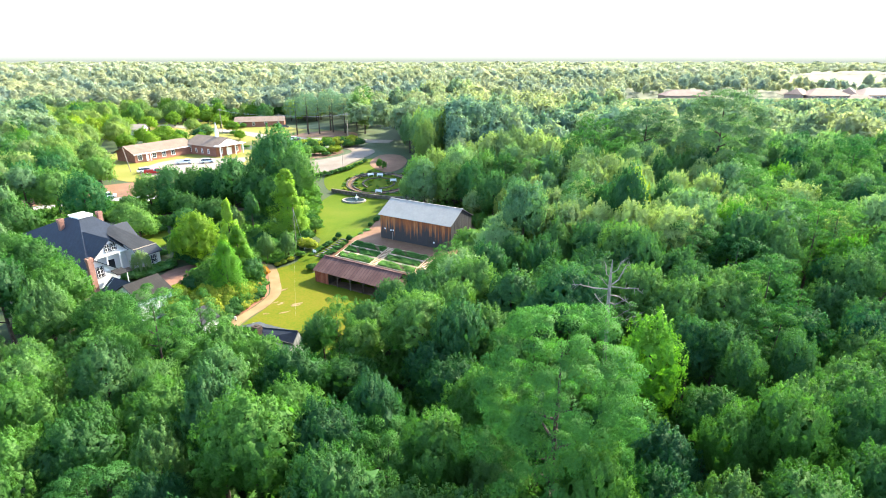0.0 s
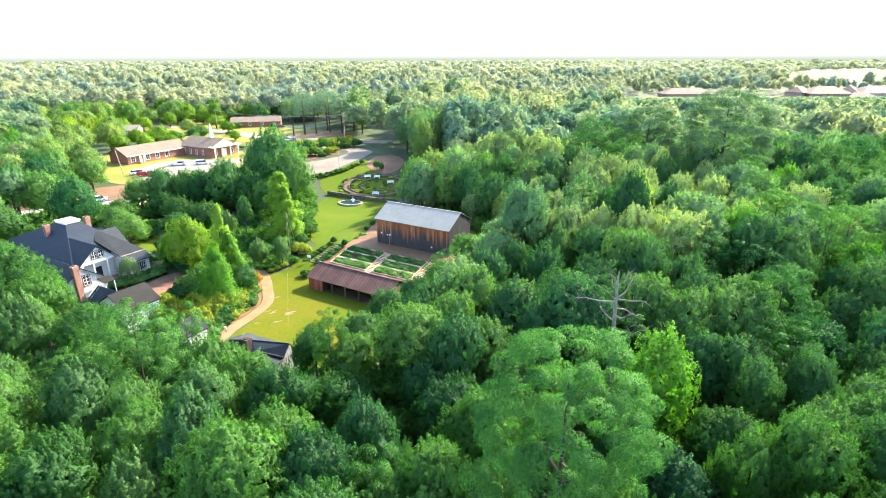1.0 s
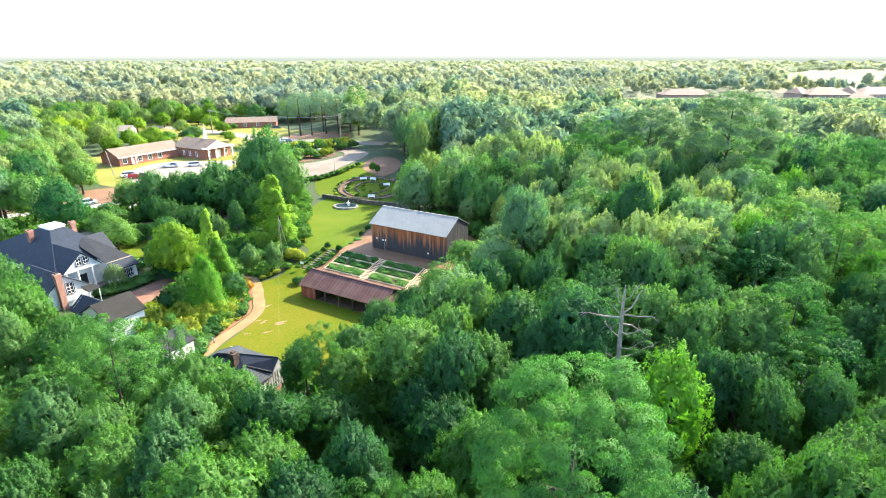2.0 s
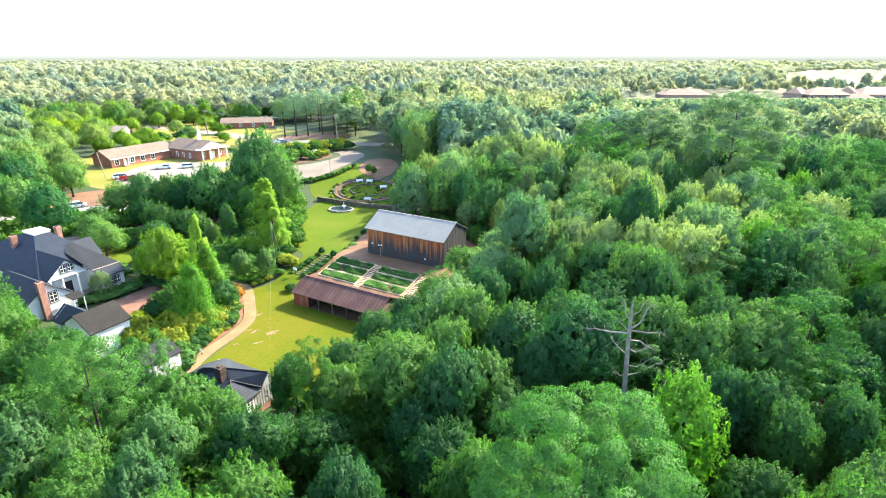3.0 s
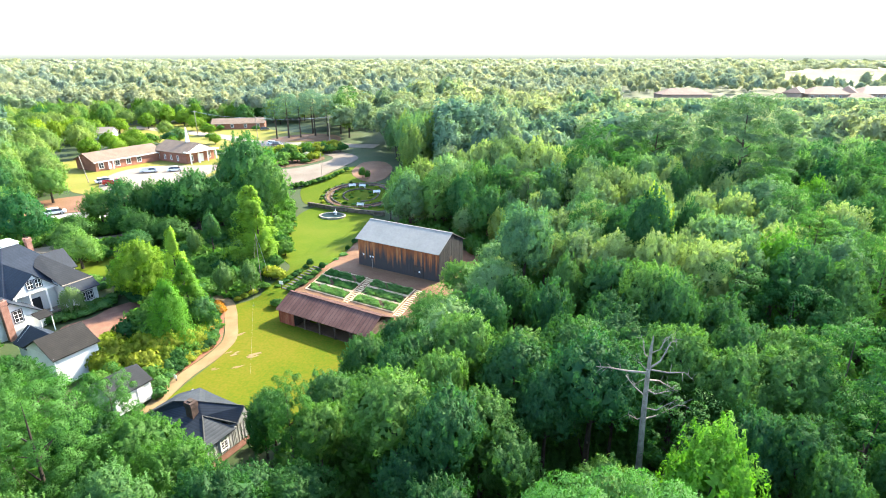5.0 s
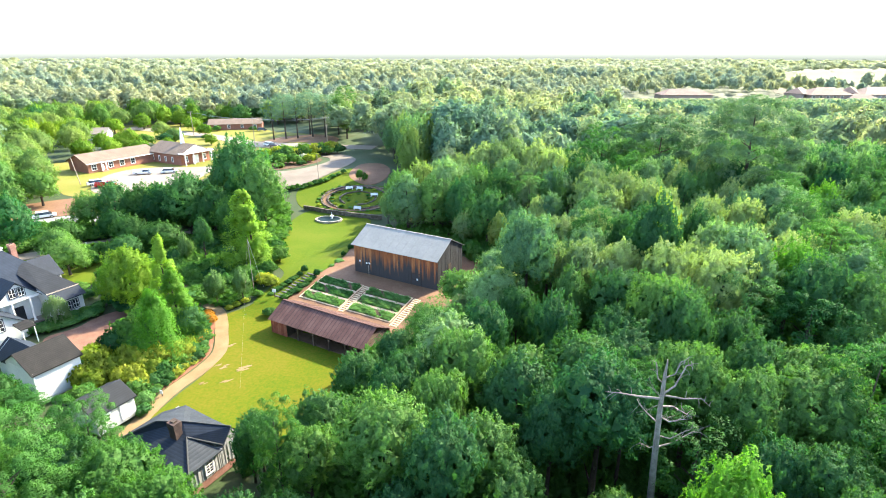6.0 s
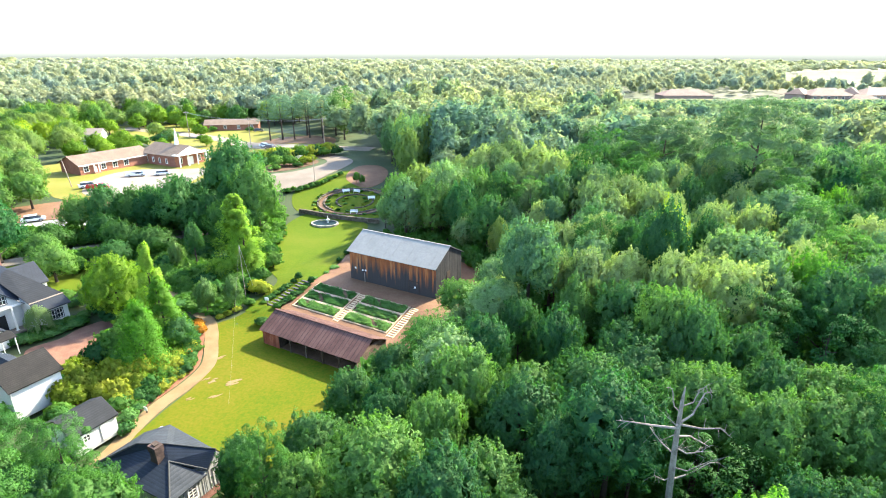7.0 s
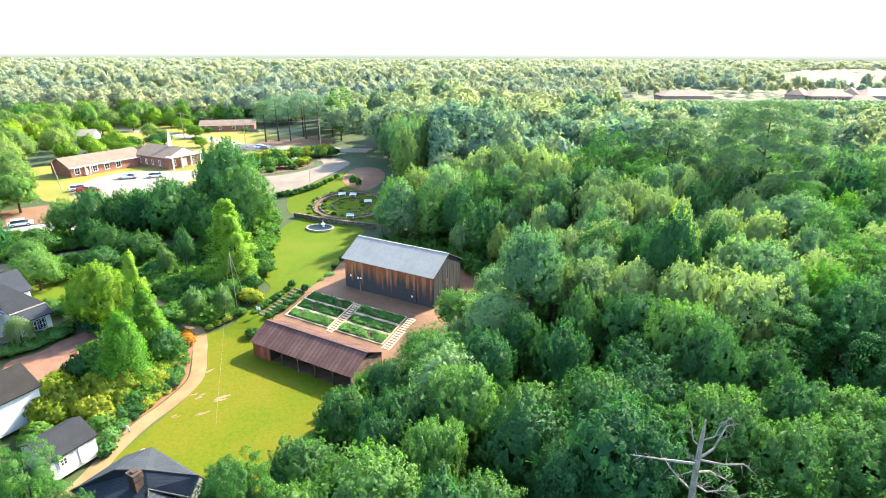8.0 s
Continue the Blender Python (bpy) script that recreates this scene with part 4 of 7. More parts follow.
# the grove between the house and the brick building
for i, (kind, x, y, h, r) in enumerate((
    ("shade", -41.5, 124, 19.8, 7.2), ("shade", -35.4, 117.5, 16.2, 5.4), ("shade", -45, 131, 15.5, 5.0), ("cedar", -37.5, 107, 11, 4.4), ("cedar", -44, 113, 12, 4.6),
    ("shade", -49.8, 114, 13.8, 5.2), ("cedar", -56, 116, 11.2, 4.8), ("shade", -66.5, 117, 11.0, 4.6), ("cedar", -61, 118, 11.0, 4.8), ("shade", -72, 117, 9.0, 4.2),
    ("gum", -40, 97, 9.3, 1.8), ("young", -43.5, 97, 6.2, 1.5), ("shade", -61.5, 92.5, 7.2, 3.4), ("cedar", -51, 104, 6.5, 4.2), ("shade", -53, 122, 11.6, 4.8),
)):
    tree(kind, x, y, h, r, i)
for i, (kind, x, y, h, r) in enumerate((
    ("shade", -47, 121, 11.5, 4.4), ("shade", -62, 126, 8.4, 4.4), ("shade", -50, 136, 12.0, 4.6), ("cedar", -80, 109, 5.0, 3.0),
    ("shade", -88, 108, 12.5, 5.0), ("shade", -77, 101, 13.0, 5.0), ("shade", -98, 112, 13.0, 5.2), ("shade", -103, 128, 12.0, 5.2), ("shade", -110, 135, 12.5, 5.4), ("cedar", -84, 90, 10, 4.6),
    ("cedar", -37, 113, 9.0, 3.6), ("cedar", -57, 105, 7.5, 3.8), ("shade", -69, 101, 6.0, 3.4), ("cedar", -71.5, 107, 6.0, 3.4), ("cedar", -63, 110.5, 7.0, 3.8), ("shade", -55, 99, 5.0, 3.2),
)):
    tree(kind, x, y, h, r, i)
for i, (kind, x, y, h, r) in enumerate((
    ("pale", -121, 206, 8.0, 4.2), ("street", -128, 200, 11, 5.0), ("street", -134, 212, 12, 5.4), ("gum", -104, 218, 5.5, 3.4), ("street", -146, 226, 9, 4.6), ("street", -150, 205, 12, 5.4), ("street", -132, 180, 12, 5.4), ("street", -128, 160, 11, 5.0), ("shade", -103, 133, 13, 5.0), ("street", -108, 139, 13.5, 5.2), ("street", -114, 146, 13, 5.0), ("street", -113, 151, 11, 5.2), ("street", -100, 142, 11.5, 5.0), ("street", -106, 150, 11.5, 4.8), ("shade", -95, 135, 9.6, 4.2), ("street", -119, 158, 12, 5.4), ("street", -123, 170, 12, 5.4), ("street", -130, 186, 12, 5.4), ("pale", -170, 240, 10, 5.0), ("pale", -178, 252, 10, 5.2), ("pale", -166, 226, 10.5, 5.0), ("pale", -156, 216, 11, 5.0), ("pale", -148, 206, 11, 4.8), ("pale", -190, 268, 10, 5.4), ("street", -176, 270, 11, 5.2), ("pale", -160, 266, 9, 5.0), ("street", -150, 272, 9.5, 5.0), ("pale", -138, 268, 8, 4.6), ("street", -186, 284, 12, 5.6), ("pale", -168, 286, 11, 5.4), ("street", -150, 290, 11, 5.2), ("pale", -132, 292, 10, 5.0), ("pale", -118, 284, 7, 4.4), ("pale", -144, 254, 7, 4.2), ("pale", -46, 177, 4.6, 3.0), ("pale", -41.5, 181, 4.2, 3.0), ("pale", -37, 185, 4.0, 2.8), ("pale", -51, 171, 4.4, 2.8), ("cedar", -53, 167, 4.2, 1.5), ("cedar", -49, 173.5, 4.0, 1.3), ("cedar", -44, 178.5, 3.6, 1.2), ("pale", -113, 197, 6.5, 4.0), ("pale", -106, 203, 5.6, 3.6), ("pale", -99, 209, 5.0, 3.4), ("pale", -120, 192, 7.5, 4.2), ("pale", -88, 222, 4.5, 3.0), ("street", -104, 226, 6.5, 3.8), ("street", -116, 240, 8, 4.2), ("pale", -100, 246, 6, 3.8), ("pale", -146, 240, 8, 4.6), ("pale", -116, 214, 8.0, 4.4), ("pale", -152, 232, 9, 5.0), ("pale", -160, 250, 9, 5.0), ("pale", -140, 222, 10, 5.0), ("pale", -112, 262, 7.5, 4.4), ("pale", -126, 280, 8, 4.4), ("shade", -98, 129, 8, 3.6),
    ("street", -38, 228, 17, 5.2), ("street", -33, 218, 15, 4.8), ("street_pine", -42, 221, 16.5, 4.2), ("street_pine", -47.5, 223, 17.5, 4.4), ("street_pine", -53, 221, 17, 4.2), ("street_pine", -58.5, 224, 18, 4.6), ("street_pine", -64, 226, 16.5, 4.4), ("street_pine", -50, 230, 18, 4.6), ("street_pine", -61, 233, 17, 4.6), ("pine", -36, 240, 19, 4.4), ("street", -70, 290, 13, 5.6), ("street", -112, 298, 9, 5.0), ("street", -40, 262, 15, 5.6),
)):
    tree(kind, x, y, h, r, i)
for i, (x, y, h, r) in enumerate(((-151, 211, 10.5, 4.4), (-147.5, 217, 11, 4.6), (-146, 225, 9.5, 4.0), (-156, 219, 11.5, 4.8), (-161, 211, 11, 4.6), (-116, 210.5, 5.6, 3.8), (-120, 215, 6.0, 3.8))):
    tree("sunny" if i < 5 else "pale", x, y, h, r, i)
BACK_YARDS = [(-212, 225), (-156, 178), (-132, 190), (-142, 204), (-166, 208), (-160, 232), (-164, 254), (-150, 274), (-112, 284), (-70, 286), (-64, 304), (-214, 306)]


def back_yards():
    """The canopy over the yards beyond the street."""
    rng, put = random.Random(41), []
    while len(put) < 95:
        x, y = rng.uniform(-214, -62), rng.uniform(176, 306)
        if inside(x, y, BACK_YARDS) and all((x - a) ** 2 + (y - b) ** 2 > 34 for a, b in put):
            put.append((x, y))
            tree(rng.choice(("street", "street", "pale", "shade")), x, y, rng.uniform(8, 13.5), rng.uniform(3.8, 5.6), len(put))


back_yards()
# trees along the near edge of the clearing, seen against it
for i, (kind, x, y, h, r) in enumerate((
    ("oak_near", -2.5, 39.5, 13.8, 4.4), ("oak_near", -9.0, 41.2, 9.6, 2.6), ("oak_near", -13.9, 44.6, 8.8, 2.1), ("shade", -15.3, 45.8, 7.4, 2.0), ("pine_front", -11.4, 41.6, 12.4, 1.9), ("oak_near", -13.0, 36.2, 7.6, 2.6), ("oak_front", -9.2, 34.6, 9.2, 3.0), ("oak_near", -8.6, 45.6, 9.8, 2.9), ("oak_near", -15.8, 36.6, 4.6, 1.9), ("oak_near", -6.5, 52.5, 9.6, 2.6), ("oak_near", 0.2, 64.0, 8.6, 2.7), ("oak_near", 4.4, 70.5, 9.4, 2.9), ("oak_near", -3.2, 58.6, 8.6, 2.6), ("oak", 2.6, 53, 13.4, 4.2),
    ("oak", 1.6, 61.5, 9.8, 3.0), ("oak", 8, 65, 12.5, 3.8), ("oak", 9.6, 74.5, 9.6, 3.2), ("oak", 13.5, 82, 11, 3.6), ("gum_front", -5.4, 25.6, 13.6, 2.8),
    ("oak_front", -13, 20, 15.5, 3.9), ("gum_front", -29.5, 30.5, 13.8, 3.6), ("pine_front", -27.2, 35.0, 16.4, 3.8), ("pine_front", -27.0, 43.0, 12.2, 2.2), ("oak_front", -22.2, 38.2, 10.8, 3.7), ("oak_front", -18.2, 35.6, 10.9, 3.2), ("oak_front", -13.9, 31.6, 12.0, 3.2),
)):
    tree(kind, x, y, h, r, i)
for i, (kind, x, y, h, r) in enumerate((
    ("oak_front", -41.5, 50.5, 8.8, 2.9), ("oak_front", -47, 49.5, 13.2, 3.8), ("oak_front", -51, 54, 12.6, 3.7), ("oak_front", -38.5, 44.5, 11.4, 3.5), ("gum_front", -44.5, 44, 13.4, 3.2), ("oak_front", -52, 47, 15, 4.1), ("oak_front", -59, 51.5, 15, 4.2),
    ("oak_front", -28.2, 41.0, 9.2, 3.2), ("oak_front", -24.8, 42.8, 7.4, 2.4), ("oak_front", -57, 58.5, 12.4, 3.8), ("oak_front", -34.5, 40.5, 11.0, 3.5), ("oak_front", -63, 63, 11.8, 3.8), ("oak_front", -70, 64, 12.0, 3.9), ("oak_front", -26.0, 36.2, 8.6, 3.2), ("pine_front", -37.5, 48.5, 8.2, 2.8), ("oak", -76.5, 69, 9.0, 3.8), ("oak", -80, 74, 8.5, 3.6),
)):
    tree(kind, x, y, h, r, i)
# crowns that stand out in the wood
for i, (kind, x, y, h, r) in enumerate((
    ("oak_near", 14.2, 47.2, 14.2, 4.2), ("oak_near", 18.8, 48.6, 14.2, 4.0), ("oak", 46, 59, 15.6, 4.2), ("gum", 27.7, 67.9, 19.4, 3.6), ("oak_near", 37.4, 40.4, 11.8, 3.6), ("oak", 12.2, 66.8, 18.4, 4.0),
    ("yellow", 30.4, 72.6, 18.4, 2.9), ("oak", 51, 82.5, 17.2, 5.4), ("gum_near", 41.6, 52.4, 16, 3.4), ("edge", 3.0, 112, 15.5, 4.8), ("edge", -4.2, 108.2, 13.0, 4.4), ("shade", -5.6, 114.5, 12.5, 4.0), ("shade", 0.9, 107.4, 12.6, 4.2), ("shade", 6.2, 105.6, 13.0, 4.2), ("shade", 10.6, 99, 12.0, 3.9), ("edge_warm", -1.5, 119, 14.0, 4.4), ("shade", 9.6, 110, 14.5, 4.4), ("pine", 36, 118, 22, 4.4),
)):
    tree(kind, x, y, h, r, i)


def edge_gap(x, y, poly):
    """How far a point lies from an outline."""
    best, p = 1e9, Vector((x, y))
    for a, b in zip(poly, poly[1:] + poly[:1]):
        a, b = Vector(a), Vector(b)
        t = min(max((p - a).dot(b - a) / (b - a).length_squared, 0), 1)
        best = min(best, (p - a - (b - a) * t).length)
    return best


def wood():
    rng = random.Random(7)
    placed = [(o.location.x, o.location.y) for o in scene.objects if o.type == "EMPTY" and o.get("category") == "tree"]
    rest, count = [], 0
    step = 5.0
    for j in range(int(-2 / step), int(420 / step)):
        for i in range(-88, 88):
            x = (i + 0.5 * (j % 2) + rng.uniform(-0.34, 0.34)) * step
            y = j * step + rng.uniform(-0.34, 0.34) * step
            if y < 10 or abs(x) > 0.86 * (y + 15) + 6:
                continue
            if any(inside(x, y, c) for c in CLEARINGS):
                continue
            if any((x - a) ** 2 + (y - b) ** 2 < 13 for a, b in placed):
                continue
            swell = noise.noise((x * 0.02, y * 0.02, 0.3))
            h = rng.uniform(11.4, 15.2) + 3.0 * swell + 3.4 * ease(50, 110, y) * ease(-30, 0, x)
            near = (x - 14.5) ** 2 + (y - 31) ** 2
            if near < 100:
                h = min(h, 9.4 if near < 45 else 11.2)
            if (x + 7) ** 2 + (y - 31.5) ** 2 < 14:
                h = min(h, 8.0)
            if x < -20 and y < 70:
                h = min(h, 12.5)
            if y < 138 and x < 28:
                h = min(h, 6.5 + 0.5 * edge_gap(x, y, CLEAR_GARDEN))
                if h < 7.2:
                    continue
            r = rng.uniform(2.5, 3.9) * (h / 14) ** 0.7
            k = rng.random()
            depth = y + 0.25 * abs(x)
            # Depth picks the kind; the farther kinds' leaves carry more painted haze.
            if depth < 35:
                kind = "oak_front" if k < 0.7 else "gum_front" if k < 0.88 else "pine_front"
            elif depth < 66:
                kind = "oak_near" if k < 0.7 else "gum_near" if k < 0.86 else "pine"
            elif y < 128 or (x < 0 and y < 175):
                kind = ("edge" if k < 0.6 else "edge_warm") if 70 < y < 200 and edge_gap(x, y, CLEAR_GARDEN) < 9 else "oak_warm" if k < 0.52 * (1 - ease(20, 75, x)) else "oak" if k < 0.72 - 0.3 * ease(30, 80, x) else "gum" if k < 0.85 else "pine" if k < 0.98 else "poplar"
            else:
                if rng.random() < 0.5:
                    tall = h * rng.uniform(0.8, 1.2)
                    if 0.33 < x / y < 0.98:
                        tall = min(tall, max(5.0, 34.6 - 0.072 * y))
                    rest.append((x, y, tall, r * rng.uniform(1.2, 1.9), k))
                continue
            if kind == "pine":
                h *= 1.1
            tree(kind, x, y, h, r, rng.randrange(99))
            count += 1
    return rest


REST = wood()


def far_wood(name, trees, n, size, material, seed, label, fill=0.24):
    """Trees too many to count, in one mesh: broad crowns over thin trunks."""
    rng = np.random.default_rng(seed)
    forms = [broad_crown(rng, 14, 4.0, n, size, 0.35, lobes=11, tufts=max(30, n // 9), peak=1.0, tuft=0.2, tall=0.8, skirt=-0.4, fill=fill, even=0.95, drop=0.4) for _ in range(4)] + [broad_crown(rng, 14, 3.6, n, size, 0.25, lobes=10, tufts=max(30, n // 9), peak=1.25, tuft=0.2, tall=0.9, skirt=-0.4, fill=fill, even=0.95, drop=0.3) for _ in range(3)]
    out = []
    for x, y, h, r, k in trees:
        q = forms[int(k * 6.99)]
        a = k * 977.0
        c, s = math.cos(a), math.sin(a)
        m = np.array([[c, -s, 0], [s, c, 0], [0, 0, 1]]) * np.array([[r / 4.0], [r / 4.0], [h / 14]])
        out.append(q @ m.T + np.array([x, y, land(x, y)]))
    ob = new(name, quads_mesh(name, np.concatenate(out), material))
    tagged(ob, label, "woodland", kind="stuff")


def sorts(trees):
    """The far trees by sort: haze-paled mixed leaf, dark needle and gold, in drifts and singly."""
    out = ([], [], [])
    for q in trees:
        v = noise.noise((q[0] * 0.014, q[1] * 0.014, 4.0)) + 0.9 * ((q[4] * 977.3) % 1.0) - 0.45
        out[1 if v < -0.22 else 2 if v > 0.24 else 0].append(q)
    return out


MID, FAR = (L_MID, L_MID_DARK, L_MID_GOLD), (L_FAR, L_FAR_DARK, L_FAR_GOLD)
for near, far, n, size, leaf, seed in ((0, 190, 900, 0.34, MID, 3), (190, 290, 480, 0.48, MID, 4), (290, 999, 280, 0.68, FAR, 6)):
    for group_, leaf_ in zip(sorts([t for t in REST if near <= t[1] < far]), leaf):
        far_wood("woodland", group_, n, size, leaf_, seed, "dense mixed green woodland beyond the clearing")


def wood_behind():
    """The wood goes on under and behind the flight's start."""
    rng = random.Random(19)
    return [(i * 6.2 + rng.uniform(-2, 2), j * 6.2 + rng.uniform(-2, 2), rng.uniform(11, 15), rng.uniform(3.3, 4.3), rng.random()) for i in range(-9, 10) for j in range(-8, 2)]


far_wood("woodland", wood_behind(), 900, 0.4, L_OAK, 9, "dense green woodland beneath the flight's start")


def undergrowth(name, count, box_, keep, seed, label, leaf, tall):
    """Low bushes and saplings that cover the ground beneath the trees."""
    rng = np.random.default_rng(seed)
    forms = [broad_crown(rng, 1.6, 1.5, 80, 0.24, 0.0, lobes=7, tufts=24, tuft=0.25, skirt=-0.2, fill=0.4) for _ in range(4)]
    out = []
    x0, x1, y0, y1 = box_
    for i in range(count):
        x, y = rng.uniform(x0, x1), rng.uniform(y0, y1)
        if not keep(x, y):
            continue
        k = rng.uniform(0.6, 1.3)
        a = rng.uniform(0, 6.3)
        c, s = math.cos(a) * k, math.sin(a) * k
        m = np.array([[c, -s, 0], [s, c, 0], [0, 0, k * rng.uniform(0.6, 1.2) * tall]])
        out.append(forms[i % 4] @ m.T + np.array([x, y, land(x, y)]))
    ob = new(name, quads_mesh(name, np.concatenate(out), leaf))
    tagged(ob, label, "undergrowth", kind="stuff")


DRIVE = [(-46, 116), (-56, 112.5), (-66, 108.5), (-73, 103), (-82, 98), (-92, 94)]
SHADY = [(-33, 129), (-30.6, 118), (-30.2, 104), (-27.8, 97), (-27.4, 90), (-41, 90), (-47, 96), (-58, 102), (-72, 102), (-82, 92), (-84, 80), (-92, 94), (-98, 110), (-84, 119), (-62, 123), (-58, 134), (-50, 140), (-40, 140)]


def off_drive(x, y):
    p = Vector((x, y))
    for a, b in zip(DRIVE, DRIVE[1:]):
        a, b = Vector(a), Vector(b)
        t = min(max((p - a).dot(b - a) / (b - a).length_squared, 0), 1)
        if (p - a - (b - a) * t).length < 3.2:
            return False
    return True


undergrowth("undergrowth", 3000, (-100, -29, 78, 142), lambda x, y: inside(x, y, SHADY) and off_drive(x, y), 31, "dark leafy undergrowth beneath the garden trees", L_SHRUB, 0.9)
undergrowth("undergrowth", 5200, (-75, 80, 14, 110), lambda x, y: abs(x) < 0.86 * (y + 12) and not any(inside(x, y, c) for c in (CLEAR_GARDEN, CLEAR_CABIN, CLEAR_GROVE)), 32, "dark leafy undergrowth on the woodland floor", L_OAK, 1.4)
undergrowth("undergrowth", 260, (-42, -28, 80, 91), lambda x, y: inside(x, y, [(-37.2, 83.4), (-31, 81.6), (-28, 84.5), (-29.5, 90.5), (-41, 91.5)]), 34, "low leafy garden plants beneath the mast", L_SHRUB, 0.45)
undergrowth("undergrowth", 900, (-40, -8, 34, 50), lambda x, y: not any(inside(x, y, c) for c in (CLEAR_CABIN, [(-34.5, 42), (-32, 51), (-13, 51), (-13, 46), (-23, 41)])), 33, "green saplings and bushes along the woodland edge", L_GUM, 1.3)


FIELD = [(335, 540), (450, 540), (960, 1150), (840, 1190), (620, 980)]


def distance():
    rng = random.Random(11)
    trees = []
    y, step = 420.0, 9.0
    while y < 2400:
        half = 0.86 * (y + 20)
        for i in range(int(2 * half / step)):
            x = -half + (i + rng.random()) * step
            if 140 < x * 420 / y < 380 and y < 500 and (y < 445 or rng.random() < 0.5):
                continue
            if noise.noise((x * 0.008, y * 0.008, 1.7)) > 0.4 or inside(x, y, FIELD):
                continue
            big = rng.random() ** 2
            trees.append((x, y + rng.uniform(-0.5, 0.5) * step, 11 + 9 * big + 5 * noise.noise((x * 0.012, y * 0.012, 0)), rng.uniform(3.2, 4.8) * (0.85 + 0.4 * big) * (step / 9) ** 0.8, rng.random()))
        step = 9.0 * (y / 420.0) ** 0.85
        y += step * 1.15
    return trees


AWAY = distance()
# Past 800 m the leaf colour pales again, standing in for haze.
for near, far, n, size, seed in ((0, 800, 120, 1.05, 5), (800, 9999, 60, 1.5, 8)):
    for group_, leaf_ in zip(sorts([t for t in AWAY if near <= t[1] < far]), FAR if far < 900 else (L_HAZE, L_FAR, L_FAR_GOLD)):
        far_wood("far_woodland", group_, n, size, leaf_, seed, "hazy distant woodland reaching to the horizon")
drape("far_field", curve_ring(FIELD, 4), M_PASTURE, 0.3, 60.0, label="pale sunlit open field among distant woods", category="field")


def ridge():
    """The hazy last ridges, so far off that they do not shift; their haze is a painted glow."""
    m = bpy.data.materials.new("painted_haze_glow")
    m.use_nodes = True
    n, l = m.node_tree.nodes, m.node_tree.links
    n.clear()
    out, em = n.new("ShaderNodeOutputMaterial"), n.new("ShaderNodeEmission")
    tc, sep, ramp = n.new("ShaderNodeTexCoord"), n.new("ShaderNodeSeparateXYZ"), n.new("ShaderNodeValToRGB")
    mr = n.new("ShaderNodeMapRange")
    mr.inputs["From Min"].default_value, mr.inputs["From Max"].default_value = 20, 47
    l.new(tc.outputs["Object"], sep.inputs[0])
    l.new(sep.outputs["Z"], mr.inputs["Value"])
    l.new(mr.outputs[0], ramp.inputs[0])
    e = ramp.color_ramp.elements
    # Emission ramp paints the haze, fading to near-white at the ridge top.
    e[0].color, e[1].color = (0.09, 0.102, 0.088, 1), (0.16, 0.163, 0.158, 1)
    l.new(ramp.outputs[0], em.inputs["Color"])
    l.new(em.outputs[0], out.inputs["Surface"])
    bm = B()
    k, prev = 240, None
    for i in range(k + 1):
        a = radians(-70 + 140 * i / k)
        d = 2650
        z = 47 + 14 * ease(10, 18, math.degrees(a)) * (1 - ease(22, 29, math.degrees(a))) + 4 * noise.noise((i * 0.09, 0, 0)) + 4 * noise.noise((i * 0.55, 3, 0))
        p = (bm.verts.new((d * math.sin(a), d * math.cos(a), -15)), bm.verts.new((d * math.sin(a), d * math.cos(a), z)))
        if prev:
            bm.faces.new((prev[0], p[0], p[1], prev[1]))
        prev = p
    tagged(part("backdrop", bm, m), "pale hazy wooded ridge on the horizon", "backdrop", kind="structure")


ridge()


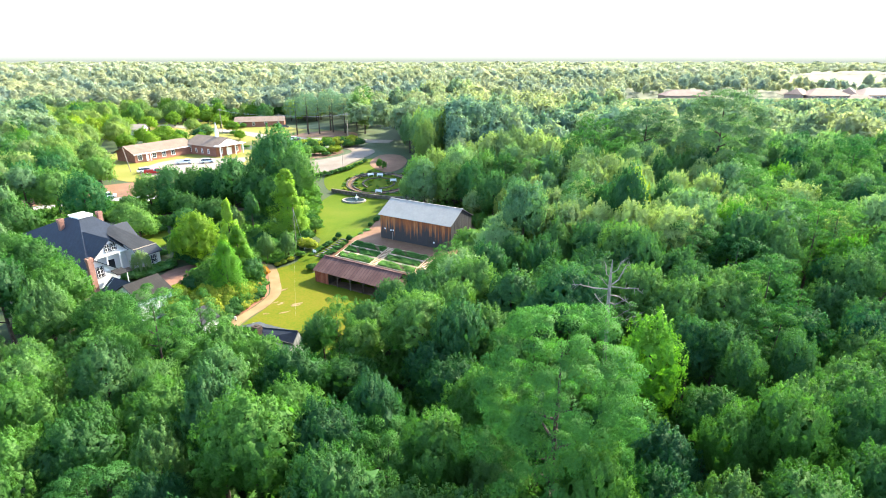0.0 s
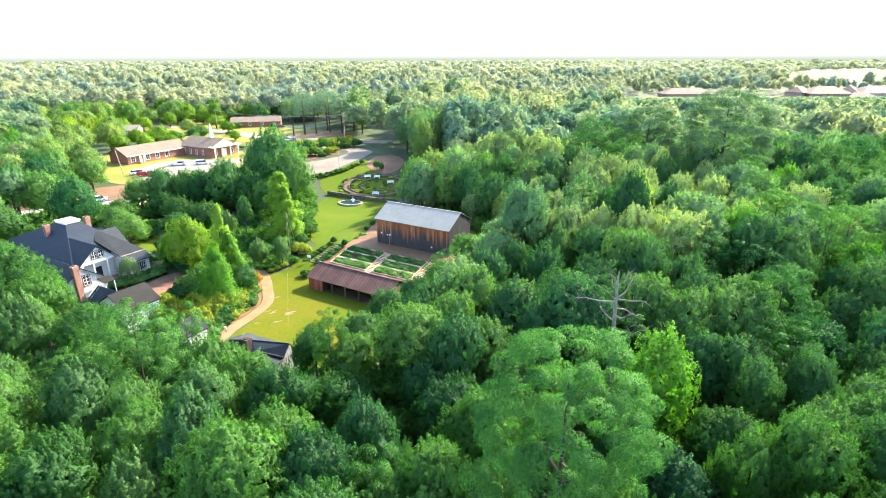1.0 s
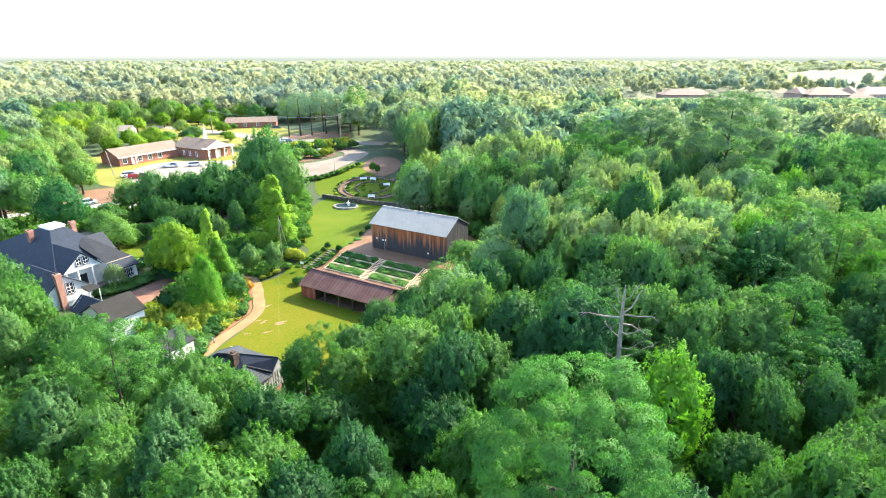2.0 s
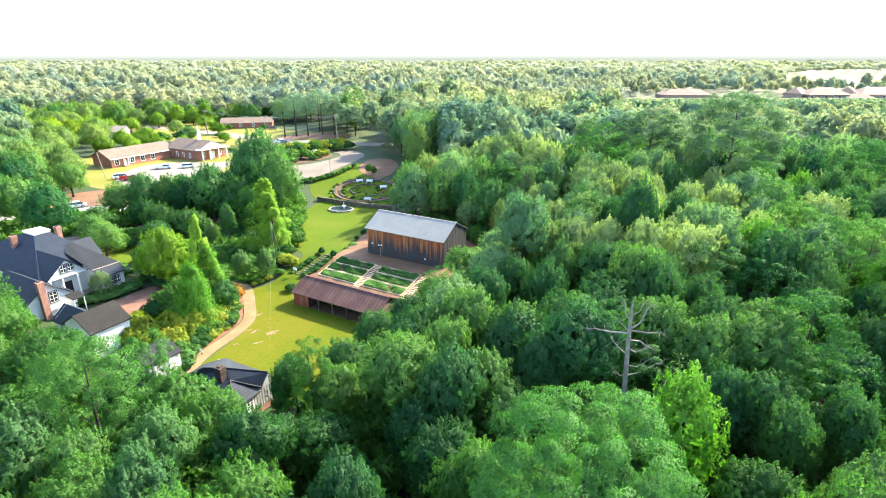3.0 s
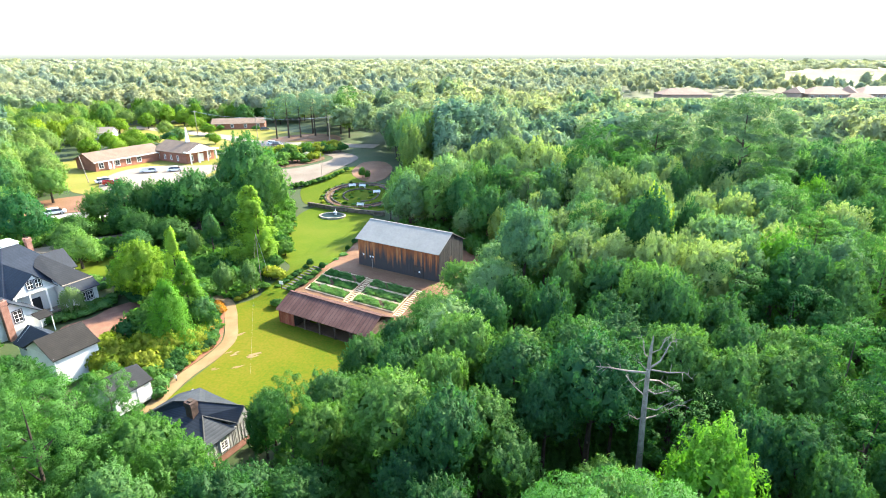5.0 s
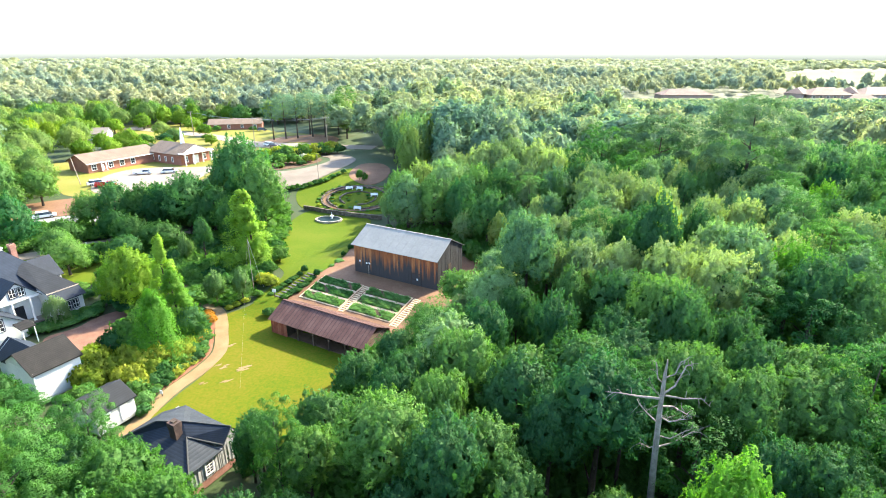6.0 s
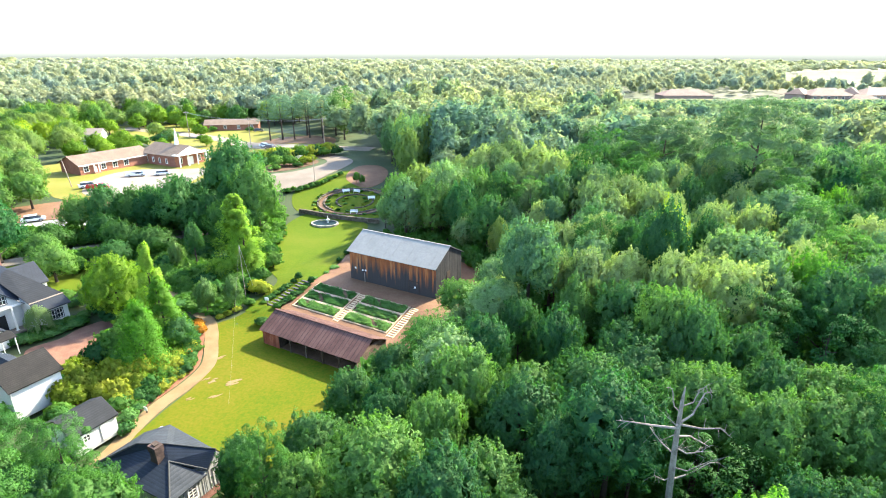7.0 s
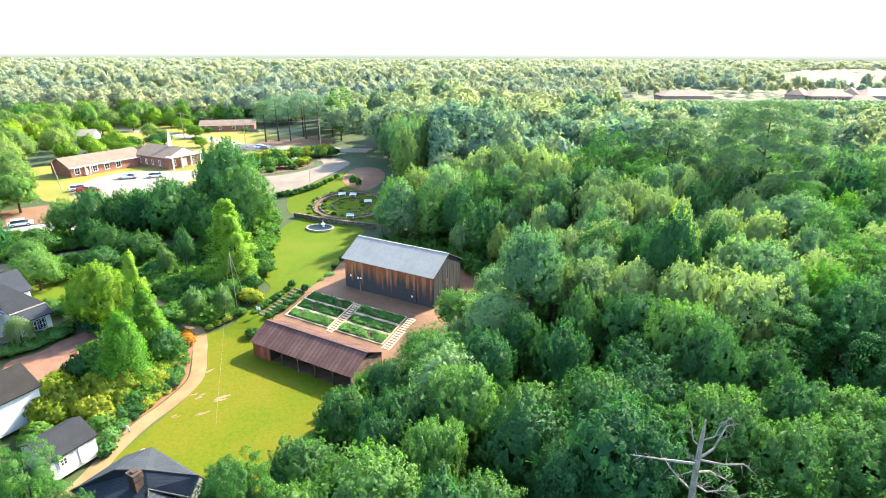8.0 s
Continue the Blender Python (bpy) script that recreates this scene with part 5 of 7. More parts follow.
# ---- the barn ----
def barn():
    t = thing("barn", -12.22, 89.75, 1.6, YAW, "weathered orange-brown board barn with a pale metal roof", "barn")
    L, W, H, R = 15.85, 7.93, 5.15, 2.05
    rng = random.Random(3)
    gable = lambda s: H + R * (1 - abs(s - W / 2) / (W / 2)) - 0.06
    flat = lambda s: H - 0.05
    board_parts(t, "board", (0, 0), (L, 0), -0.15, flat, 0.31, 0.045, rng, M_BARN)
    # End wall: shade from the trees is painted in by the darker boards.
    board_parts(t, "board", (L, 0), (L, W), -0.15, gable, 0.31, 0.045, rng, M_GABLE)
    part("rear_wall", one(boards, (L, W), (0, W), -0.15, flat, 0.31, 0.045, rng), M_BARN, t)
    part("gable_wall", one(boards, (0, W), (0, 0), -0.15, gable, 0.31, 0.045, rng), M_BARN, t)
    bm = B()
    box(bm, 0.05, L - 0.05, 0.05, W - 0.05, -0.1, H - 0.2)
    part("frame", bm, M_DARKW, t)
    sl = R / (W / 2)
    o, v = 0.5, 0.25
    for side in (0, 1):
        y0, y1 = (-o, W / 2) if side == 0 else (W + o, W / 2)
        z0, z1 = H - sl * o, H + R
        n = 24
        w = (L + 2 * v) / n
        for i in range(n):
            x0, x1 = -v + i * w + 0.006, -v + (i + 1) * w - 0.006
            dz = 0.02 * (i % 2)
            c = [(x0, y0, z0 + dz), (x1, y0, z0 + dz), (x1, y1, z1 + dz), (x0, y1, z1 + dz)]
            part("roof_sheet", one(slab, c if side == 0 else c[::-1], 0.05), M_ROOFM, t)
        bm = B()
        for i in range(12):
            x = 0.1 + (L - 0.3) * i / 11
            c = [(x, y0 + (0.05 if side == 0 else -0.05), z0 - 0.06), (x + 0.1, y0 + (0.05 if side == 0 else -0.05), z0 - 0.06), (x + 0.1, y1, z1 - 0.06), (x, y1, z1 - 0.06)]
            slab(bm, c if side == 0 else c[::-1], 0.14)
        part("rafters", bm, M_DARKW, t)
    bm = B()
    box(bm, -v, L + v, W / 2 - 0.12, W / 2 + 0.12, H + R - 0.02, H + R + 0.05)
    part("ridge_cap", bm, M_ROOFM, t)
    bm = B()
    box(bm, -0.12, L + 0.12, -0.12, W + 0.12, -0.6, -0.05)
    part("sill", bm, M_CONC, t, "grey stone footing")
    bm = B()
    for a in ((11.1, 11.2, -0.09, -0.02, 0, 2.1), (12.9, 13.0, -0.09, -0.02, 0, 2.1), (11.1, 13.0, -0.09, -0.02, 2.0, 2.12), (11.1, 13.0, -0.085, -0.02, 1.0, 1.1)):
        box(bm, *a)
    door = part("door", bm, M_DARKW, t, "dark board barn door")
    for x, z in ((0.95, 2.0), (2.35, 1.85), (2.9, 1.9), (12.1, 1.0)):
        part("plate", one(box, x, x + 0.28, -0.1, -0.055, z, z + 0.28), M_TRIM, t, "small white plate")
    bm = B()
    tube(bm, [(3.05, -0.35, -0.1), (3.05, -0.35, 1.8)], [0.05, 0.05], 6)
    part("post", bm, M_POLE, t)
    bm = B()
    box(bm, L + 0.06, L + 0.12, 3.2, 4.1, 2.2, 3.3)
    part("hatch", bm, M_DARKW, t)


barn()


# ---- the long open shed ----
def shed():
    t = thing("open_shed", -21.69, 73.44, -0.8, YAW, "long low log shed with a rusted tin roof and open bays", "shed")
    L, W, H, R = 15.89, 5.76, 2.35, 1.5
    rng = random.Random(5)
    o, v, sl = 0.3, 0.25, 1.5 / 2.88
    for side in (0, 1):
        y0, y1 = (-o, W / 2) if side == 0 else (W + o, W / 2)
        z0, z1 = H - sl * o, H + R
        n = 27
        w = (L + 2 * v) / n
        for i in range(n):
            x0, x1 = -v + i * w, -v + (i + 1) * w
            e = 0.05 * rng.random()
            c = [(x0 + 0.03, y0 - (e if side == 0 else -e), z0), (x1 - 0.03, y0 - (e if side == 0 else -e), z0), (x1 - 0.03, y1, z1), (x0 + 0.03, y1, z1)]
            part("roof_sheet", one(slab, c if side == 0 else c[::-1], 0.03), M_RUST, t)
            c = [(x0 - 0.03, y0, z0 + 0.035), (x0 + 0.03, y0, z0 + 0.035), (x0 + 0.03, y1, z1 + 0.035), (x0 - 0.03, y1, z1 + 0.035)]
            part("rib", one(slab, c if side == 0 else c[::-1], 0.05), M_RIB, t)
    part("ridge_cap", one(box, -v, L + v, W / 2 - 0.15, W / 2 + 0.15, H + R - 0.03, H + R + 0.05), M_RUST, t)
    # Dark timber inside puts the open bays' shade into the wall colour.
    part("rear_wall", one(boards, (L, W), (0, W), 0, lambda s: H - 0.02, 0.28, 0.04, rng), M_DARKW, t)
    board_parts(t, "board", (0, 0), (2.9, 0), 0, lambda s: H - 0.02, 0.26, 0.04, rng, M_REDB)
    part("side_wall", one(boards, (0, W), (0, 0), 0, lambda s: H + R * (1 - abs(s - W / 2) / (W / 2)) - 0.05, 0.28, 0.04, rng), M_REDB, t)
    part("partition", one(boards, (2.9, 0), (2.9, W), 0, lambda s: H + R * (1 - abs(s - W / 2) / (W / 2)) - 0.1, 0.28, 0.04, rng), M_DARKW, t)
    for k in range(11):
        z = 0.12 + 0.27 * k
        y0, y1 = (-0.1, W + 0.1) if z < H - 0.1 else (W / 2 - (H + R - z) / sl + 0.2, W / 2 + (H + R - z) / sl - 0.2)
        if y1 - y0 > 0.5:
            part("log", one(tube, [(L - 0.1, y0, z), (L - 0.1, y1, z + 0.02)], [0.125, 0.115], 7), M_LOG, t)
    for k, x in enumerate((4.9, 7.6, 10.3, 13.0, L - 0.15)):
        post = part("post", one(tube, [(x, 0, -0.1), (x + 0.03, 0, H - 0.05)], [0.1, 0.085], 7), M_LOG, t)
        if k < 4:
            bm = B()
            tube(bm, [(x - 0.7, 0, H - 0.1), (x, 0, H - 0.85)], [0.05, 0.05], 5)
            tube(bm, [(x + 0.7, 0, H - 0.1), (x, 0, H - 0.85)], [0.05, 0.05], 5)
            part("brace", bm, M_DARKW, post)
    part("plate_beam", one(box, 0, L, -0.09, 0.09, H - 0.22, H - 0.06), M_DARKW, t)
    # Dark soil instead of clay: interior shade painted into the floor.
    part("floor", one(box, 0.1, L, 0.1, W - 0.1, -0.1, 0.16), M_SOIL, t)


shed()


# ---- terraced beds and timber steps ----
def terraces():
    rng = np.random.default_rng(8)
    for u0, u1 in ((-3.1, 4.8), (6.2, 13.9)):
        for k in range(3):
            v1 = -4.1 - 2.05 * k
            v0 = v1 - 1.85
            x, y = at_uv((u0 + u1) / 2, (v0 + v1) / 2)
            top = land(x, y)
            t = thing("raised_bed", x, y, top, YAW, "terraced vegetable bed edged with pale timbers", "garden bed", "terraced beds")
            w, d = (u1 - u0) / 2, (v1 - v0) / 2
            lie = lambda e, f: land(*at_uv((u0 + u1) / 2 + e, (v0 + v1) / 2 + f)) - top

            def plank(ring, up):
                return one(hull, [(e, f, lie(e, f) - 0.2) for e, f in ring], [(e, f, lie(e, f) + up) for e, f in ring])

            part("soil", plank(((-w, -d), (w, -d), (w, d), (-w, d)), 0.1), M_SOIL, t)
            for ring in (((-w - 0.08, -d - 0.08), (w + 0.08, -d - 0.08), (w + 0.08, -d + 0.08), (-w - 0.08, -d + 0.08)), ((-w - 0.08, d - 0.08), (w + 0.08, d - 0.08), (w + 0.08, d + 0.08), (-w - 0.08, d + 0.08)), ((-w - 0.08, -d + 0.085), (-w + 0.08, -d + 0.085), (-w + 0.08, d - 0.085), (-w - 0.08, d - 0.085)), ((w - 0.08, -d + 0.085), (w + 0.08, -d + 0.085), (w + 0.08, d - 0.085), (w - 0.08, d - 0.085))):
                part("timber", plank(ring, 0.2), M_TIMBER, t)
            n = 4200
            p = np.stack([rng.uniform(-w + 0.2, w - 0.2, n), np.clip(np.round(rng.uniform(-d + 0.25, d - 0.3, n) / 0.5) * 0.5 + rng.normal(size=n) * 0.17, -d + 0.2, d - 0.2), rng.random(n) ** 1.6 * 0.34], 1)
            p[:, 2] *= 0.6 + 0.7 * np.abs(np.sin(p[:, 0] * 0.9 + 2 * p[:, 1] + k))
            patch = np.sin(p[:, 0] * 2.3 + 3 * p[:, 1] + k) + np.sin(p[:, 0] * 0.83 + u0 + 2 * k) > -1.15 + 1.4 * (rng.random(n) - 0.5)
            p = p[patch]
            p[:, 2] += 0.1 + np.array([lie(e, f) for e, f in p[:, :2]])
            q = new("vegetable_plants", quads_mesh("vegetable_plants", leaves(rng, p, np.tile([0, 0, 1.0], (len(p), 1)), 0.13, 0.5, 0.8), L_CROP))
            q.matrix_world = pose(x, y, top, 0, 0, YAW)
            tagged(q, "leafy green vegetable rows growing in the bed", "vegetables", kind="stuff")
    for u0, u1 in ((5.0, 6.0), (14.2, 15.4)):
        x, y = at_uv(u0, -7.2)
        t = thing("timber_steps", x, y, land(x, y), YAW, "flight of pale timber garden steps between the beds", "steps", "garden steps")
        for k in range(15):
            v = -10.6 + 0.45 * k
            z = land(*at_uv(u0, v)) - land(x, y)
            part("step", one(box, 0.12, u1 - u0 - 0.12, v + 7.2, v + 7.2 + 0.24, z - 0.15, z + 0.16), M_TIMBER, t)
        for e0 in (0.0, u1 - u0 - 0.11):
            z0, z1 = (land(*at_uv(u0, v)) - land(x, y) for v in (-10.7, -4.1))
            part("stringer", one(hull, [(e0, -3.5, z0 - 0.15), (e0 + 0.11, -3.5, z0 - 0.15), (e0 + 0.11, 3.1, z1 - 0.15), (e0, 3.1, z1 - 0.15)], [(e0, -3.5, z0 + 0.12), (e0 + 0.11, -3.5, z0 + 0.12), (e0 + 0.11, 3.1, z1 + 0.12), (e0, 3.1, z1 + 0.12)]), M_TIMBER, t)


terraces()


# ---- white farmhouse and its outbuildings; own axes u (towards the court) and v ----
def frame_uv(u, v, a=-29.0):
    c, s = math.cos(radians(a)), math.sin(radians(a))
    return c * u - s * v, s * u + c * v


def gable_roof(parent, x0, x1, y0, y1, z0, rise, material, along="x", over=0.35, name="roof", thick=0.14, label=""):
    """Two roof slabs over a rectangle; the ridge runs along the given axis."""
    w = (y1 - y0 if along == "x" else x1 - x0) / 2
    sl = rise / w
    zt, ze = z0 + rise, z0 - sl * over
    if along == "x":
        m, a, b = (y0 + y1) / 2, x0 - over, x1 + over
        s1 = [(a, y0 - over, ze), (b, y0 - over, ze), (b, m, zt), (a, m, zt)]
        s2 = [(a, m, zt), (b, m, zt), (b, y1 + over, ze), (a, y1 + over, ze)]
    else:
        m, a, b = (x0 + x1) / 2, y0 - over, y1 + over
        s1 = [(x0 - over, b, ze), (x0 - over, a, ze), (m, a, zt), (m, b, zt)]
        s2 = [(m, b, zt), (m, a, zt), (x1 + over, a, ze), (x1 + over, b, ze)]
    for s in (s1, s2):
        r = part(name, one(slab, s, thick), material, parent, label)
    return r


def gable_fill(x0, x1, y, z0, rise, thick=0.12, axis_="x"):
    """A triangle of wall; on a wall that runs along x at y, or along y at x."""
    bm = B()
    m = (x0 + x1) / 2
    if axis_ == "x":
        hull(bm, [(x0, y, z0), (x1, y, z0), (m, y, z0 + rise)], [(x0, y + thick, z0), (x1, y + thick, z0), (m, y + thick, z0 + rise)])
    else:
        hull(bm, [(y, x0, z0), (y, x1, z0), (y, m, z0 + rise)], [(y + thick, x0, z0), (y + thick, x1, z0), (y + thick, m, z0 + rise)])
    bmesh.ops.recalc_face_normals(bm, faces=bm.faces[:])
    return bm


def walls(parent, x0, x1, y0, y1, z0, z1, material, step=0.2, thick=0.05, core=True):
    for nm, a, b in (("wall", (x0, y0), (x1, y0)), ("wall", (x1, y0), (x1, y1)), ("wall", (x1, y1), (x0, y1)), ("wall", (x0, y1), (x0, y0))):
        part(nm, one(clap, a, b, z0, z1 - 0.12, step, thick), material, parent)
    if core:
        part("core", one(box, x0 + 0.02, x1 - 0.02, y0 + 0.02, y1 - 0.02, z0 - 0.3, z1 - 0.02), material, parent)


def chimney(parent, x, y, z0, z1, w, d, brick=None):
    """A brick stack in one piece: recessed joints between its courses, a wider head."""
    bm = B()
    n = max(3, int((z1 - z0) / 0.3))
    rings = []
    for i in range(n):
        a, b = z0 + (z1 - z0) * i / n, z0 + (z1 - z0) * (i + 1) / n
        g = 0.06 if i >= n - 2 else 0
        rings += [(a, g - 0.02), (a + 0.02, g), (b - 0.02, g), (b, g - 0.02)]
    prev = None
    for z, g in rings:
        hw, hd = w / 2 + g, d / 2 + g
        ring = [bm.verts.new((x + sx * hw, y + sy * hd, z)) for sx, sy in ((-1, -1), (1, -1), (1, 1), (-1, 1))]
        if prev:
            for k in range(4):
                bm.faces.new((prev[k], prev[(k + 1) % 4], ring[(k + 1) % 4], ring[k]))
        prev = ring
    bm.faces.new(prev)
    c = part("chimney", bm, brick or M_CHIM, parent, "old red-brick chimney stack")
    part("flue", one(box, x - w / 4, x + w / 4, y - d / 4, y + d / 4, z1, z1 + 0.12), M_DARKW, c)


def farmhouse():
    ox, oy = frame_uv(-98, 41)
    t = thing("farmhouse", ox, oy, 0.1, -29, "white clapboard farmhouse with a blue-grey hipped roof and brick chimneys", "house")
    # main body with a hipped roof that ends in a flat white deck
    x0, x1, y0, y1, e = -12.0, 11.5, -6.3, 3.6, 3.6
    walls(t, x0, x1, y0, y1, 0, e, M_WHITE)
    ox_, cz = 0.5, 7.85
    c = [(-1.6, -1.3, cz), (1.2, -1.3, cz), (1.2, 0.9, cz), (-1.6, 0.9, cz)]
    q = [(x0 - ox_, y0 - ox_, e), (x1 + ox_, y0 - ox_, e), (x1 + ox_, y1 + ox_, e), (x0 - ox_, y1 + ox_, e)]
    for i in range(4):
        j = (i + 1) % 4
        part("roof", one(slab, [q[i], q[j], c[j], c[i]], 0.15), M_SHING_B, t, "blue-grey shingled hip")
    bm = B()
    box(bm, -1.75, 1.35, -1.45, 1.05, cz - 0.12, cz + 0.08)
    box(bm, -1.5, 1.1, -1.25, 0.85, cz + 0.08, cz + 0.22)
    box(bm, -1.85, 1.45, -1.6, 1.15, cz + 0.22, cz + 0.32)
    box(bm, -1.3, 0.9, -1.05, 0.65, cz + 0.32, cz + 0.42)
    part("roof_deck", bm, M_TRIM, t, "flat white roof deck")
    chimney(t, 0.5, 2.6, 4.6, 8.15, 0.75, 0.75)
    chimney(t, -0.9, -3.4, 5.0, 8.0, 0.8, 0.8)
    chimney(t, -2.4, -9.0, 2.2, 5.4, 0.8, 0.8)
    # front gable over the porch
    gx = 12.5
    part("gable", gable_fill(-5.85, -0.35, gx, 3.85, 2.35, 0.12, "y"), M_WHITE, t, "white boarded front gable")
    for s in ([(gx + 0.4, -6.3, 3.65), (gx + 0.4, -3.0, 6.45), (4.0, -3.0, 6.45), (4.0, -6.3, 3.65)], [(gx + 0.4, -3.0, 6.45), (gx + 0.4, -0.2, 3.6), (4.0, -0.2, 3.6), (4.0, -3.0, 6.45)]):
        part("gable_roof", one(slab, s, 0.13), M_SHING_B, t)
    window(t, "gable_window", gx + 0.14, -3.55, 4.3, 0.78, 1.2, "+x", (2, 2), M_NAVY)
    window(t, "gable_window", gx + 0.14, -2.5, 4.3, 0.78, 1.2, "+x", (2, 2), M_NAVY)
    part("beam", one(box, gx - 0.15, gx + 0.12, -5.9, 0.3, 3.55, 3.9), M_TRIM, t)
    for y in (-5.6, -3.9, -1.7, 0.0):
        bm = B()
        tube(bm, [(gx, y, 0.1), (gx, y, 3.55)], [0.14, 0.12], 8)
        box(bm, gx - 0.2, gx + 0.2, y - 0.2, y + 0.2, 0, 0.15)
        part("column", bm, M_TRIM, t, "white porch column")
    part("porch_floor", one(box, 11.5, 13.2, -6.0, 0.4, -0.4, 0.12), M_CONC, t)
    part("door", one(box, 11.55, 11.66, -3.4, -2.3, 0.15, 2.4), M_SHING, t, "dark front door")
    # right wing with a stepped roof
    walls(t, 10.0, 15.35, -0.1, 3.6, 0, 2.75, M_WHITE)
    low, high = 2.8, 3.8
    for q4, m4 in (([(15.85, -0.4, low), (15.85, 3.95, low), (14.3, 3.9, high), (14.3, -0.35, high)], M_SHING_B), ([(14.3, -0.35, high + 0.04), (14.3, 3.9, high + 0.04), (4.2, 1.75, 6.55), (7.4, -0.35, 5.55)], M_SHING), ([(14.3, 3.9, high), (15.85, 3.95, low), (12.0, 4.15, 3.45), (4.2, 1.75, 6.5)], M_SHING_B)):
        part("wing_roof", one(slab, q4, 0.12), m4, t)
    part("eave_trim", one(box, 14.26, 14.4, -0.4, 3.95, high - 0.02, high + 0.1), M_POLE, t)
    part("wing_gable", one(hull, [(11.6, -0.25, 2.6), (15.3, -0.25, 2.6), (14.2, -0.25, 3.65), (11.6, -0.25, 4.2)], [(11.6, -0.13, 2.6), (15.3, -0.13, 2.6), (14.2, -0.13, 3.65), (11.6, -0.13, 4.2)]), M_WHITE, t)
    window(t, "wing_window", 15.45, 1.45, 1.0, 0.75, 1.25, "+x", (2, 2), M_NAVY)
    window(t, "wing_window", 15.45, 2.45, 1.0, 0.75, 1.25, "+x", (2, 2), M_NAVY)
    # left wing: a gable towards the court with its own chimney
    walls(t, 6.0, 16.4, -11.4, -4.4, 0, 2.3, M_WHITE)
    part("gable", gable_fill(-11.4, -4.4, 16.35, 2.3, 2.6, 0.1, "y"), M_WHITE, t, "white boarded side gable")
    gable_roof(t, 6.0, 16.4, -11.4, -4.4, 2.3, 2.65, M_SHING_B, "x", 0.35, "wing_roof")
    window(t, "wing_window", 16.48, -7.3, 1.9, 1.0, 1.6, "+x", (2, 3), M_NAVY)
    chimney(t, 16.9, -8.75, -0.1, 5.6, 0.7, 0.8)
    # small porch canopy and rear wing
    part("canopy", one(slab, [(17.3, -6.2, 2.7), (19.2, -6.2, 2.35), (19.2, -4.4, 2.35), (17.3, -4.4, 2.7)], 0.12), M_SHING_G, t, "small shingled porch canopy")
    for y in (-6.0, -4.6):
        part("canopy_post", one(tube, [(19.0, y, -0.2), (19.0, y, 2.3)], [0.07, 0.07], 6), M_TRIM, t)
    walls(t, -1.8, 3.8, 3.7, 6.7, 0, 2.6, M_WHITE)
    gable_roof(t, -1.8, 3.8, 1.0, 6.7, 2.7, 2.4, M_SHING_B, "y", 0.35, "rear_roof")
    part("gable", gable_fill(-1.8, 3.8, 6.6, 2.6, 2.35), M_WHITE, t)
    # front planting strip edge
    part("step", one(box, 13.2, 13.7, -3.6, -2.0, -0.4, -0.02), M_CONC, t)


farmhouse()


def annex():
    ox, oy = frame_uv(-67.5, 31.9)
    t = thing("outbuilding", ox, oy, 0.0, -29, "white clapboard outbuilding with a grey-brown shingle roof", "outbuilding")
    walls(t, -2.9, 2.9, -2.35, 2.35, 0, 3.5, M_WHITE)
    for y in (-2.4, 2.3):
        part("gable", gable_fill(-2.9, 2.9, y, 3.5, 1.6, 0.1), M_WHITE, t)
    gable_roof(t, -2.9, 2.9, -2.35, 2.35, 3.5, 1.65, M_SHING_G, "y", 0.3)
    part("corner_board", one(box, 2.88, 3.0, -2.46, -2.34, 0, 3.45), M_TRIM, t)
    walls(t, -7.0, -2.95, -1.6, 1.8, 0, 2.6, M_WHITE)
    gable_roof(t, -7.2, -2.6, -1.6, 1.8, 2.6, 1.4, M_SHING_B, "x", 0.3, "rear_roof")
    part("gable", gable_fill(-1.6, 1.8, -7.0, 2.6, 1.4, 0.1, "y"), M_WHITE, t)


annex()


def hut():
    ox, oy = frame_uv(-55.8, 31.3)
    t = thing("garden_hut", ox, oy, 0.0, -29, "small white board hut with a dark shingle roof beside the path", "hut")
    rng = random.Random(2)
    walls(t, -2.2, 2.2, -2.0, 2.0, 0, 2.15, M_WHITE, 0.17)
    board_parts(t, "board", (2.22, -2.0), (2.22, 2.0), 0.1, lambda s: 2.1, 0.25, 0.04, rng, M_WHITE)
    for y in (-2.05, 1.95):
        part("gable", gable_fill(-2.2, 2.2, y, 2.15, 1.05, 0.1), M_WHITE, t)
    gable_roof(t, -2.2, 2.2, -2.0, 2.0, 2.15, 1.1, M_SHING, "y", 0.25)
    part("door", one(box, 2.28, 2.34, 0.4, 1.2, 0.1, 1.9), M_TRIM, t)
    window(t, "window", 2.28, -0.9, 0.9, 0.6, 0.7, "+x", (2, 2))


hut()


